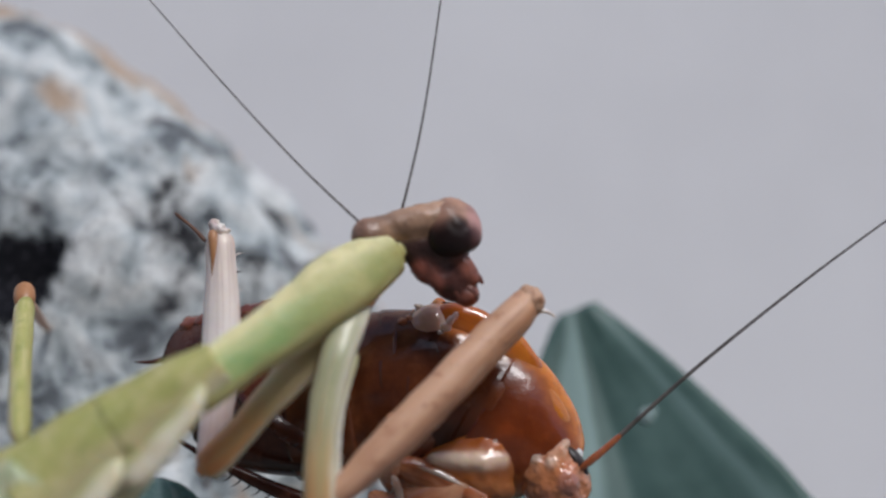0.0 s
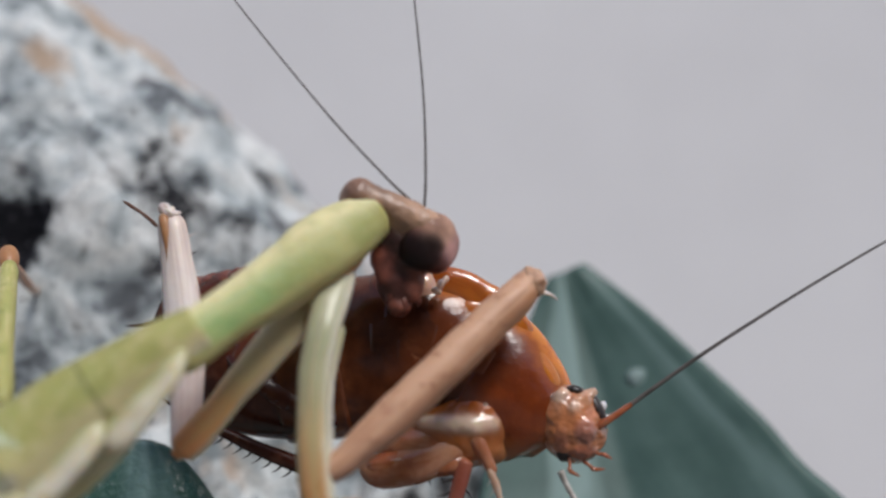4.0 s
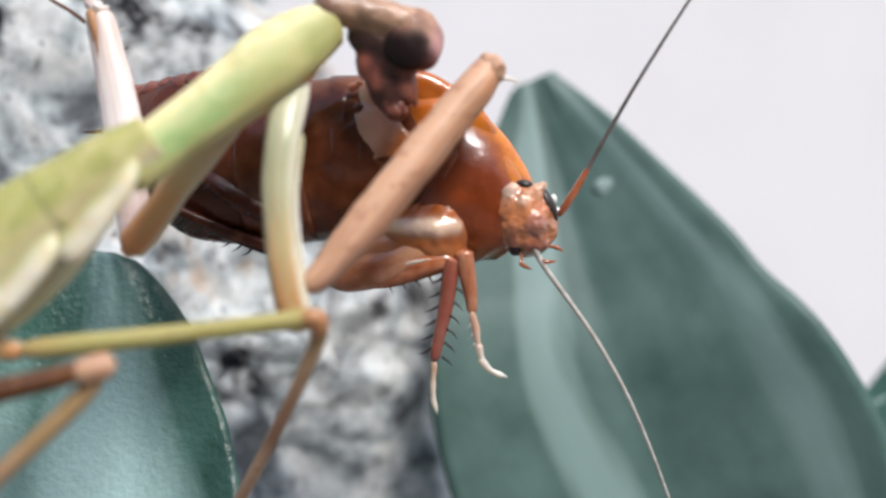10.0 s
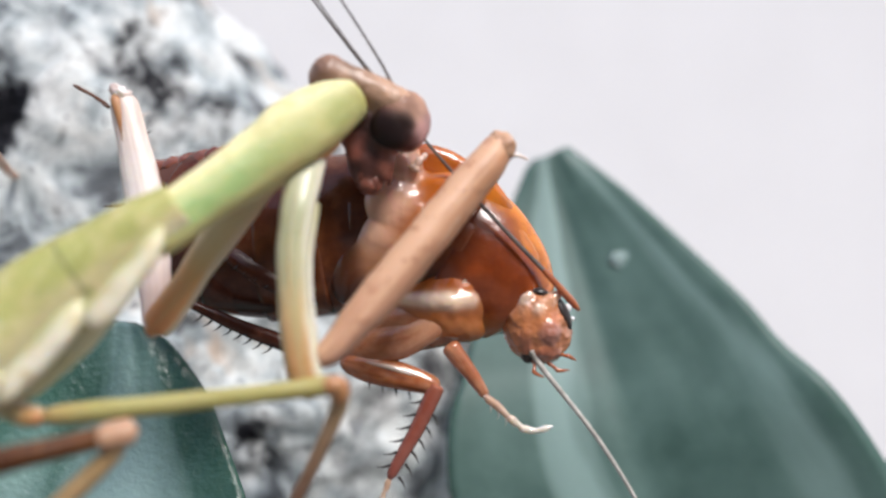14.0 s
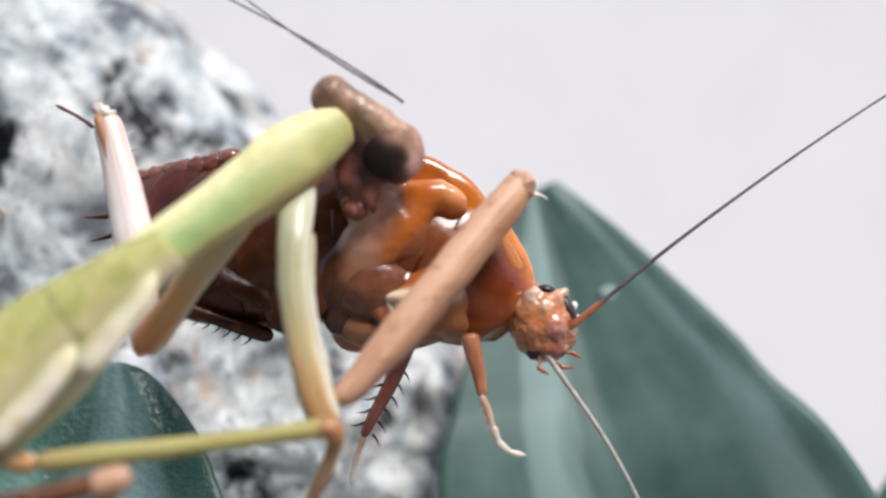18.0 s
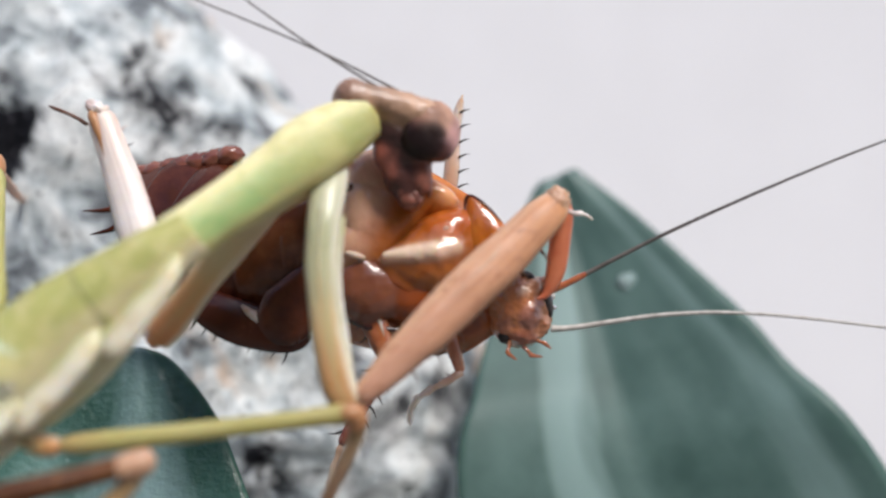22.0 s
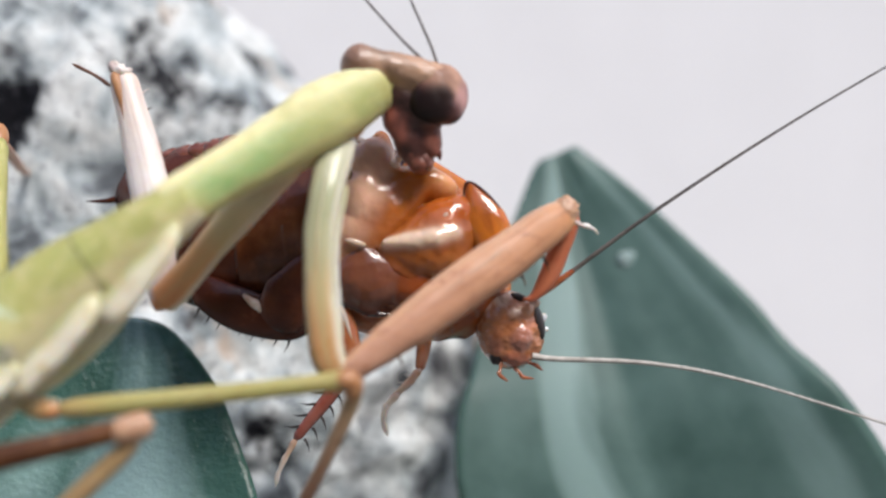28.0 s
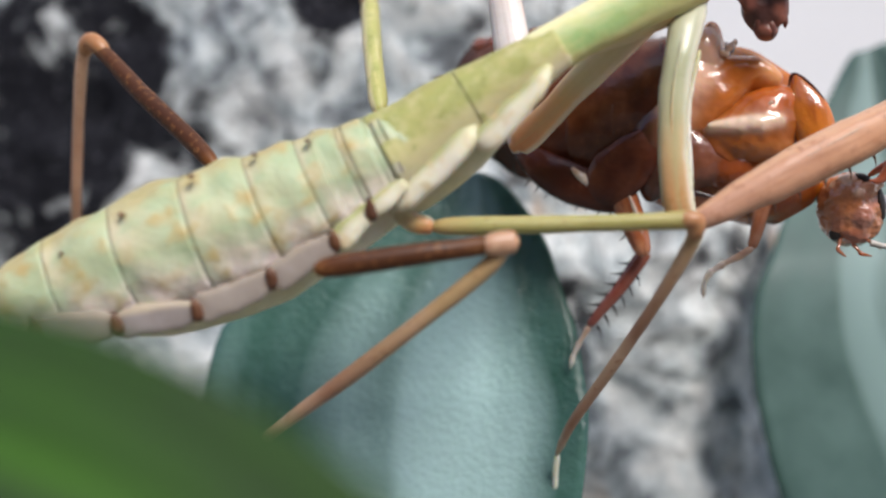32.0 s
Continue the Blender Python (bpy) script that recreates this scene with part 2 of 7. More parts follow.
STONE = rock_material()
PLASTER = material("white_plaster", [(0.74, 0.73, 0.74), (0.80, 0.79, 0.80)], scale=30, rough=0.9, bump=0.15, bump_scale=400, depth=0.0004)
PAVING = material("grey_concrete", [(0.11, 0.105, 0.10), (0.19, 0.185, 0.175)], scale=120, rough=0.9, bump=0.6, bump_scale=700, depth=0.0006, fine=((0.07, 0.065, 0.06), 0.62, 0.75))
LEAF_GREY = leaf_material("grey_green_leaf", (0.045, 0.09, 0.079), (0.077, 0.138, 0.123), (0.19, 0.282, 0.266), 0.5, (2.6, 0.6, 1), -0.02, ((0.8, 1.0), (0.03, 0.22)), spread=0.2, bands=((-1.0, 0.4), (-0.9, 0.15), (-0.76, 0.8), (-0.6, 0.35), (-0.3, 0.2), (-0.1, 0.05), (0.12, 0.1), (0.24, 0.95), (0.44, 0.9), (0.56, 0.08), (0.95, 0.0)))
# the pale turquoise here paints the sky's reflection onto the blade
LEAF_DARK = leaf_material("dark_green_leaf", (0.03, 0.085, 0.065), (0.07, 0.15, 0.13), (0.36, 0.52, 0.51), 0.25, (2.6, 1.8, 1), 0.09, ((0.1, 0.6), (0.24, 0.52)), 0.9, 0.2, bands=((-1.0, 0.3), (-0.88, 0.25), (-0.66, 0.5), (-0.34, 0.8), (-0.1, 0.75), (0.06, 0.35), (0.4, 0.5), (0.9, 0.45)))
SCAR = material("pale_scar", [(0.13, 0.21, 0.20), (0.34, 0.43, 0.42)], scale=700, rough=0.6, bump=0.5)
LEAF_BRIGHT = leaf_material("bright_green_leaf", (0.0068, 0.0252, 0.0014), (0.0136, 0.0495, 0.0014), (0.0425, 0.135, 0.0042), 0.75, (3.82, 0.72, 0.7), -0.03)
GREEN = material("olive_green_cuticle", [(0.278, 0.301, 0.0909), (0.412, 0.404, 0.14), (0.591, 0.532, 0.266)], streak=((0.591, 0.532, 0.279), 0.55, 2.2, 5.0), scale=420, rough=0.5, bump=0.45, bump_scale=1300, depth=0.0001, sss=0.25, spec=0.3,
                 fine=((0.268, 0.284, 0.0769), 0.6, 0.8), side=[(-0.05, -0.5, (0.554, 0.49, 0.266)), (-0.5, -0.8, (0.644, 0.568, 0.377)), (0.55, 0.95, (0.358, 0.344, 0.119))])
GREEN_NECK = material("green_neck_cuticle", [(0.27, 0.325, 0.105), (0.4, 0.409, 0.141), (0.54, 0.483, 0.23)], scale=170, rough=0.52, bump=0.8, bump_scale=800, depth=0.0002, sss=0.4, spec=0.32, fine=((0.454, 0.441, 0.189), 0.5, 0.85),
                      run=[(0.02, (0.475, 0.409, 0.178)), (0.10, (0.432, 0.419, 0.173)), (0.20, (0.216, 0.388, 0.147)), (0.36, (0.27, 0.409, 0.157)), (0.5, (0.378, 0.419, 0.167)), (0.66, (0.508, 0.472, 0.199)), (0.73, (0.367, 0.378, 0.136)), (0.86, (0.454, 0.43, 0.173)), (0.93, (0.41, 0.346, 0.116)), (0.98, (0.626, 0.503, 0.23))], side=[(0.45, 0.95, (0.518, 0.461, 0.199)), (-0.15, -0.75, (0.74, 0.68, 0.38))], streak=((0.54, 0.493, 0.22), 0.4, 2.0, 5.0))
GREEN_SEG = material("banded_green_cuticle", colours=[(0.312, 0.408, 0.223), (0.478, 0.489, 0.29), (0.666, 0.581, 0.413)], scale=330, detail=7, rough=0.42, bump=0.8, bump_scale=800, depth=0.00025, sss=0.15, spec=0.38, streak=((0.354, 0.479, 0.278), 0.65, 1.7, 1.4),
                     fine=((0.489, 0.367, 0.156), 0.52, 0.72), run=[(0.0, (0.416, 0.479, 0.29)), (0.3, (0.426, 0.51, 0.323)), (0.65, (0.52, 0.52, 0.323)), (0.9, (0.624, 0.54, 0.368)), (0.96, (0.603, 0.52, 0.356)), (1.0, (0.437, 0.367, 0.223))], side=[(0.0, -0.45, (0.686, 0.612, 0.48)), (-0.45, -0.8, (0.853, 0.734, 0.681)), (0.55, 0.95, (0.437, 0.378, 0.178))])
IVORY_PAD = material("ivory_mottled_cuticle", [(0.56, 0.52, 0.32), (0.68, 0.63, 0.46), (0.80, 0.74, 0.64)], scale=420, rough=0.4, bump=0.45, bump_scale=1200, depth=0.00012, sss=0.3, spec=0.38, run=[(0.0, (0.50, 0.47, 0.22)), (0.2, (0.66, 0.61, 0.42)), (0.55, (0.80, 0.75, 0.63)), (0.85, (0.72, 0.65, 0.48)), (1.0, (0.50, 0.44, 0.22))], side=[(-0.1, 0.55, (0.46, 0.46, 0.21))], fine=((0.62, 0.50, 0.28), 0.52, 0.72))
WHITE_FLAP = material("ivory_cuticle", [(0.50, 0.46, 0.28), (0.74, 0.68, 0.58)], scale=420, rough=0.4, bump=0.4, sss=0.3, spec=0.5, run=[(0.0, (0.52, 0.49, 0.22)), (0.3, (0.74, 0.68, 0.54)), (0.8, (0.82, 0.77, 0.71)), (1.0, (0.56, 0.50, 0.28))], side=[(0.35, 0.95, (0.44, 0.44, 0.18))])
GREY_FLAP = material("grey_brown_cuticle", [(0.144, 0.108, 0.0888), (0.245, 0.209, 0.192), (0.331, 0.295, 0.281)], scale=420, rough=0.45, bump=0.5, sss=0.12, vary=(0.30, 0.25, 0.21), run=[(0.0, (0.072, 0.036, 0.0222)), (0.14, (0.245, 0.209, 0.192)), (0.8, (0.302, 0.266, 0.259)), (1.0, (0.0864, 0.0432, 0.0296))], side=[(0.1, 0.7, (0.461, 0.382, 0.281))])
PALE_OLIVE = material("pale_olive_cuticle", [(0.52, 0.49, 0.28), (0.64, 0.59, 0.38), (0.76, 0.69, 0.52)], scale=300, rough=0.45, bump=0.5, bump_scale=1000, depth=0.00015, sss=0.25, spec=0.32)
PALE_LEG = material("pale_green_leg", [(0.66, 0.62, 0.42), (0.80, 0.76, 0.62)], scale=330, rough=0.36, bump=0.2, sss=0.35, spec=0.32)
# the pale right side paints the white highlight along the leg's edge
COXA_NEAR = material("pale_green_to_tan_leg", colours=[(0.428, 0.423, 0.246), (0.558, 0.534, 0.37)], scale=420, rough=0.3, bump=0.35, bump_scale=1300, depth=0.00012, sss=0.2, spec=0.45,
                     run=[(0.0, (0.651, 0.589, 0.458)), (0.15, (0.512, 0.488, 0.352)), (0.35, (0.4, 0.414, 0.264)), (0.54, (0.437, 0.405, 0.246)), (0.66, (0.539, 0.322, 0.141)), (0.80, (0.539, 0.184, 0.0396))], streak=((0.372, 0.386, 0.194), 0.45, 3.0, 2.0), side=[(-0.45, -0.95, (0.688, 0.644, 0.51)), (0.7, 1.0, (0.558, 0.515, 0.352))])
COXA_FAR = material("olive_to_orange_leg", [(0.504, 0.432, 0.228), (0.648, 0.552, 0.348)], scale=420, rough=0.34, bump=0.35, bump_scale=1300, depth=0.00012, sss=0.35, spec=0.4,
                    run=[(0.0, (0.696, 0.612, 0.444)), (0.3, (0.636, 0.552, 0.336)), (0.48, (0.648, 0.48, 0.24)), (0.62, (0.696, 0.312, 0.084)), (0.85, (0.624, 0.156, 0.024))], streak=((0.504, 0.384, 0.18), 0.35, 3.0, 2.0), side=[(-0.5, -0.95, (0.72, 0.624, 0.456))])
YELLOW_LEG = material("yellow_green_leg", streak=((0.5, 0.451, 0.213), 0.6, 3.0, 4.0), colours=[(0.306, 0.281, 0.0873), (0.425, 0.369, 0.16)], scale=500, rough=0.4, bump=0.3, sss=0.3, fine=((0.289, 0.209, 0.0655), 0.58, 0.75), run=[(0.03, (0.459, 0.289, 0.124)), (0.2, (0.357, 0.337, 0.109)), (0.6, (0.34, 0.314, 0.0946)), (0.85, (0.391, 0.289, 0.0946)), (0.98, (0.425, 0.241, 0.0873))])
TAN_LEG = material("tan_leg", [(0.408, 0.217, 0.126), (0.561, 0.345, 0.224)], scale=500, rough=0.42, bump=0.3, sss=0.25, fine=((0.281, 0.128, 0.063), 0.6, 0.78))
FEMUR_TAN = material("pinkish_tan_leg", [(0.433, 0.2, 0.112), (0.591, 0.326, 0.199)], scale=520, rough=0.46, bump=0.6, bump_scale=1500, spec=0.36, sss=0.22, fine=((0.354, 0.154, 0.0864), 0.57, 0.76), streak=((0.325, 0.136, 0.0691), 0.42, 4.5, 3.5),
                     run=[(0.05, (0.453, 0.254, 0.19)), (0.35, (0.532, 0.281, 0.173)), (0.7, (0.591, 0.291, 0.147)), (0.88, (0.61, 0.272, 0.104)), (1.0, (0.649, 0.417, 0.259))], side=[(-0.35, -0.9, (0.61, 0.363, 0.233))])
SHIN = material("tan_shin", [(0.28, 0.14, 0.07), (0.42, 0.25, 0.16)], scale=420, rough=0.42, bump=0.3, sss=0.2, fine=((0.25, 0.12, 0.06), 0.58, 0.78),
                run=[(0.0, (0.42, 0.25, 0.11)), (0.16, (0.40, 0.29, 0.13)), (0.3, (0.42, 0.28, 0.16)), (0.48, (0.22, 0.11, 0.07)), (0.6, (0.44, 0.31, 0.21)), (0.8, (0.25, 0.13, 0.08)), (0.95, (0.46, 0.36, 0.26))])
ORANGE_LEG = material("orange_joint", [(0.336, 0.145, 0.0558), (0.464, 0.238, 0.112)], scale=500, rough=0.4, bump=0.3, sss=0.3, fine=((0.272, 0.106, 0.0372), 0.6, 0.8))
PINK_LEG = material("pinkish_white_leg", [(0.62, 0.50, 0.46), (0.82, 0.75, 0.72)], scale=700, rough=0.38, bump=0.4, sss=0.2, streak=((0.50, 0.38, 0.35), 0.6, 4.0, 1.5), run=[(0.05, (0.46, 0.28, 0.25)), (0.25, (0.62, 0.50, 0.48)), (0.5, (0.82, 0.76, 0.73)), (0.9, (0.80, 0.66, 0.56))], side=[(0.9, 1.15, (0.40, 0.20, 0.13))])
BROWN_LEG = material("brown_leg", [(0.06, 0.02, 0.010), (0.17, 0.07, 0.03)], scale=420, rough=0.45, bump=0.3, sss=0.08)
HIND_LEG = material("dark_brown_to_orange_leg", [(0.042, 0.0125, 0.00504), (0.12, 0.045, 0.0168)], scale=500, spec=0.25, rough=0.42, bump=0.35, sss=0.08, fine=((0.19, 0.08, 0.028), 0.54, 0.70), run=[(0.0, (0.276, 0.1, 0.021)), (0.12, (0.096, 0.0325, 0.0105)), (0.4, (0.045, 0.014, 0.00588)), (0.7, (0.078, 0.0275, 0.0105)), (0.9, (0.204, 0.08, 0.0252)), (1.0, (0.276, 0.12, 0.042))])
RED_TIBIA = material("red_tibia", [(0.40, 0.09, 0.04), (0.52, 0.17, 0.08)], scale=500, rough=0.35, bump=0.2, sss=0.2)
HEAD_TAN = material("brown_head", [(0.22, 0.10, 0.06), (0.38, 0.22, 0.14)], scale=420, rough=0.45, bump=0.35, sss=0.12, fine=((0.22, 0.10, 0.07), 0.58, 0.76), run=[(0.0, (0.30, 0.14, 0.09)), (0.35, (0.34, 0.18, 0.11)), (0.7, (0.38, 0.23, 0.15)), (1.0, (0.30, 0.15, 0.12))])
FACE_DARK = material("dark_red_face", [(0.06, 0.016, 0.011), (0.12, 0.038, 0.026), (0.22, 0.085, 0.06)], scale=600, rough=0.35, bump=0.4, sss=0.05)
FEELER = material("dark_feeler", [(0.05, 0.04, 0.035), (0.12, 0.10, 0.09)], scale=900, rough=0.6, bump=0.2)
FEELER_PALE = material("pale_feeler", [(0.30, 0.27, 0.24), (0.55, 0.52, 0.48)], scale=2200, rough=0.5, bump=0.3)
AMBER_RADIUS = (0.0014, 0.0005, 0.0001)
CHITIN_DARK = material("dark_amber_chitin", [(0.0252, 0.00594, 0.0037), (0.0629, 0.0154, 0.00739), (0.149, 0.0404, 0.016)], scale=260, rough=0.24, bump=0.5, bump_scale=900, depth=0.0002, coat=0.15, spec=0.28, sss=0.05, vary=(0.05, 0.012, 0.006), fine=((0.114, 0.0356, 0.0185), 0.58, 0.75))
CHITIN_ORANGE = material("orange_chitin", [(0.26, 0.055, 0.008), (0.44, 0.12, 0.012), (0.58, 0.20, 0.025)], scale=260, rough=0.2, run=[(0.0, (0.28, 0.065, 0.012)), (0.4, (0.46, 0.13, 0.014)), (0.75, (0.56, 0.17, 0.015)), (1.0, (0.40, 0.11, 0.012))], bump=0.6, bump_scale=900, depth=0.0002, sss=0.3,
                         sss_colour_radius=AMBER_RADIUS, coat=0.7, streak=((0.20, 0.04, 0.008), 0.5, 2.0, 3.0))
CHITIN_PURPLE = material("purplish_brown_chitin", spec=0.4, colours=[(0.10, 0.026, 0.017), (0.23, 0.078, 0.050), (0.36, 0.16, 0.115)], scale=300, rough=0.2, bump=0.6, bump_scale=900, depth=0.0002, coat=0.5, sss=0.1)
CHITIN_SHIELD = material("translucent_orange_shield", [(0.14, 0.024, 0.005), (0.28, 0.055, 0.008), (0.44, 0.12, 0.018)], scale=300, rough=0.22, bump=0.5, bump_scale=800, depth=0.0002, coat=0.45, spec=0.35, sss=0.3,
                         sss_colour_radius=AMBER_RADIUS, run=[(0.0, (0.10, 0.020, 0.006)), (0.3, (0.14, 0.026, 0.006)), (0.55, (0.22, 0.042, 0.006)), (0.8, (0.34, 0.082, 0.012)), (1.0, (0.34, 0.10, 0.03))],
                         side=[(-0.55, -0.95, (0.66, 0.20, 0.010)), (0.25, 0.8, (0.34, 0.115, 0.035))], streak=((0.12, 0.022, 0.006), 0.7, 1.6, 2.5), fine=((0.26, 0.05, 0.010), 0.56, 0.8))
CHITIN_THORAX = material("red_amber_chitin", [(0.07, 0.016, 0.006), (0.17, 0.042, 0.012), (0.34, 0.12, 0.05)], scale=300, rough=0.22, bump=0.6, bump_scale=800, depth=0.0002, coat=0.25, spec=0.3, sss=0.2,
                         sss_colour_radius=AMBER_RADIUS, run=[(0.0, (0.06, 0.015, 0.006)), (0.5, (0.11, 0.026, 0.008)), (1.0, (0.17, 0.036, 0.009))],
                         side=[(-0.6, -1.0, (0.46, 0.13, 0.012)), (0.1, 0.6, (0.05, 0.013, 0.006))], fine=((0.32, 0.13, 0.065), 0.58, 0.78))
CHITIN_UNDER = material("pink_tan_chitin", [(0.22, 0.06, 0.022), (0.36, 0.13, 0.06), (0.52, 0.26, 0.15)], scale=330, rough=0.2, bump=0.7, bump_scale=900, depth=0.0002, coat=0.8, spec=0.4, sss=0.3, sss_colour_radius=(0.0014, 0.0006, 0.0003), streak=((0.24, 0.07, 0.03), 0.5, 2.5, 3.0))
CHITIN_PALE = material("pale_tan_chitin", [(0.46, 0.26, 0.16), (0.66, 0.50, 0.40)], scale=330, rough=0.12, bump=0.4, sss=0.3, coat=1.0, run=[(0.0, (0.46, 0.18, 0.06)), (0.3, (0.62, 0.44, 0.33)), (0.75, (0.74, 0.62, 0.54)), (1.0, (0.50, 0.24, 0.10))])
CHITIN_BROWN = material("red_brown_chitin", [(0.0382, 0.0085, 0.0034), (0.0935, 0.0238, 0.00765), (0.204, 0.068, 0.0255)], scale=320, spec=0.36, rough=0.22, bump=0.5, bump_scale=900, depth=0.0002, coat=0.25, sss=0.1)
CHITIN_LEG = material("amber_leg", [(0.20, 0.05, 0.018), (0.34, 0.10, 0.035), (0.48, 0.20, 0.10)], scale=330, rough=0.16, bump=0.5, bump_scale=900, depth=0.00016, coat=0.8, spec=0.4, sss=0.2, sss_colour_radius=AMBER_RADIUS, streak=((0.14, 0.03, 0.012), 0.6, 2.5, 3.0))
CHITIN_RED = material("red_brown_leg", [(0.13, 0.030, 0.020), (0.26, 0.065, 0.040), (0.38, 0.15, 0.11)], scale=420, rough=0.2, bump=0.5, bump_scale=1100, depth=0.00016, coat=0.6, spec=0.4, sss=0.12, run=[(0.0, (0.34, 0.11, 0.045)), (0.3, (0.24, 0.06, 0.035)), (1.0, (0.20, 0.06, 0.05))])
CHITIN_TIP = material("pale_translucent_tip", [(0.42, 0.30, 0.22), (0.66, 0.58, 0.52)], scale=700, rough=0.2, bump=0.5, sss=0.4, coat=0.8, run=[(0.0, (0.40, 0.18, 0.09)), (0.25, (0.50, 0.34, 0.25)), (0.6, (0.68, 0.60, 0.54)), (1.0, (0.74, 0.68, 0.62))])
WET = material("wet_flesh", [(0.44, 0.22, 0.12), (0.60, 0.42, 0.30), (0.76, 0.66, 0.58)], scale=700, rough=0.08, bump=0.9, bump_scale=1500, depth=0.00025, sss=0.3, coat=1.0, spec=0.6)
# near-white base colour that paints the wet sparkles of the head
WET_GLINT = material("wet_glint_white", [(0.62, 0.60, 0.58), (0.80, 0.79, 0.78)], scale=900, rough=0.06, bump=0.5, bump_scale=1200, depth=0.0002, coat=1.0, sss=0.2)
BLACK = material("black_spine", [(0.01, 0.008, 0.008), (0.03, 0.02, 0.018)], scale=900, rough=0.35, bump=0.1)


def tinted(m, low=0.72, high=1.2, scale=330.0):
    """Lets a material take the colours that the mesh carries, made uneven by its own noise."""
    n, l = m.node_tree.nodes, m.node_tree.links
    at, nz, mr, mul = n.new("ShaderNodeAttribute"), n.new("ShaderNodeTexNoise"), n.new("ShaderNodeMapRange"), n.new("ShaderNodeVectorMath")
    at.attribute_name = "tint"
    nz.inputs["Scale"].default_value, nz.inputs["Detail"].default_value, nz.inputs["Distortion"].default_value = scale, 6.0, 0.8
    l.new(n["Texture Coordinate"].outputs["Object"], nz.inputs["Vector"])
    mr.inputs["From Min"].default_value, mr.inputs["From Max"].default_value = 0.32, 0.68
    mr.inputs["To Min"].default_value, mr.inputs["To Max"].default_value = low, high
    l.new(nz.outputs["Fac"], mr.inputs["Value"])
    mul.operation = "SCALE"
    l.new(at.outputs["Vector"], mul.inputs[0])
    l.new(mr.outputs[0], mul.inputs["Scale"])
    l.new(mul.outputs[0], n["Principled BSDF"].inputs["Base Color"])
    return m


FLESH = tinted(material("glossy_amber_flesh", [(0.4, 0.12, 0.03)] * 2, scale=300, rough=0.17, bump=0.6, bump_scale=750, depth=0.0002, coat=0.5, spec=0.38, sss=0.25, sss_colour_radius=AMBER_RADIUS))
WET_FACE = tinted(material("wet_glistening_face", [(0.4, 0.12, 0.03)] * 2, scale=300, rough=0.12, bump=0.9, bump_scale=1100, depth=0.00025, coat=1.0, spec=0.5, sss=0.15), 0.68, 1.3, 800)
EYE_SOFT = tinted(material("soft_pink_eye", [(0.4, 0.2, 0.2)] * 2, scale=420, rough=0.4, bump=0.3, bump_scale=1400, sss=0.06, coat=0.0, spec=0.28), 0.6, 1.25, 500)
DRY_HEAD = tinted(material("brown_head_cuticle", [(0.3, 0.14, 0.09)] * 2, scale=420, rough=0.4, bump=0.8, bump_scale=1000, depth=0.00018, coat=0.15, sss=0.1), 0.5, 1.3, 600)


# ---------------------------------------------------------------- mesh helpers
ORIGIN = {}


def thing(name, at, label, category, group="", kind=""):
    """An Empty at the thing's base."""
    ob = new(name)
    ob.empty_display_size = 0.004
    ob.location = Vector(at) * MM
    ORIGIN[ob] = Vector(at)
    return tagged(ob, label, category, group, kind)


def part(name, bm, mat, parent, label="", at=None):
    """Links a bmesh drawn in plan millimetres as one mesh under its thing; its origin is the joint `at`."""
    at = Vector(at) if at is not None else ORIGIN.get(parent, Vector((0, 0, 0)))
    for v in bm.verts:
        v.co = (v.co - at) * MM
    me = bpy.data.meshes.new(name)
    bmesh.ops.recalc_face_normals(bm, faces=bm.faces)
    bm.to_mesh(me)
    bm.free()
    me.polygons.foreach_set("use_smooth", [True] * len(me.polygons))
    me.materials.append(mat)
    ob = new(name, me)
    ORIGIN[ob] = at
    if parent:
        ob.parent = parent
        ob.location = (at - ORIGIN[parent]) * MM
    else:
        ob.location = at * MM
    if label:
        tagged(ob, label)
    return ob


def spline(ctrl, n):
    """Catmull-Rom through rows of numbers, n samples."""
    c = np.array(ctrl, float)
    c = np.vstack([2 * c[0] - c[1], c, 2 * c[-1] - c[-2]])
    m = len(c) - 3
    out = []
    for s in np.linspace(0, m, n):
        i = min(int(s), m - 1)
        u = s - i
        p0, p1, p2, p3 = c[i:i + 4]
        out.append(0.5 * (2 * p1 + (p2 - p0) * u + (2 * p0 - 5 * p1 + 4 * p2 - p3) * u * u + (3 * p1 - p0 - 3 * p2 + p3) * u ** 3))
    return np.array(out)


def layers(bm):
    """Per-vertex numbers that the materials read: how far along, and on which side."""
    fl = bm.verts.layers.float
    for name in ("run", "side"):
        if not fl.get(name):
            fl.new(name)
    return fl.get("run"), fl.get("side")


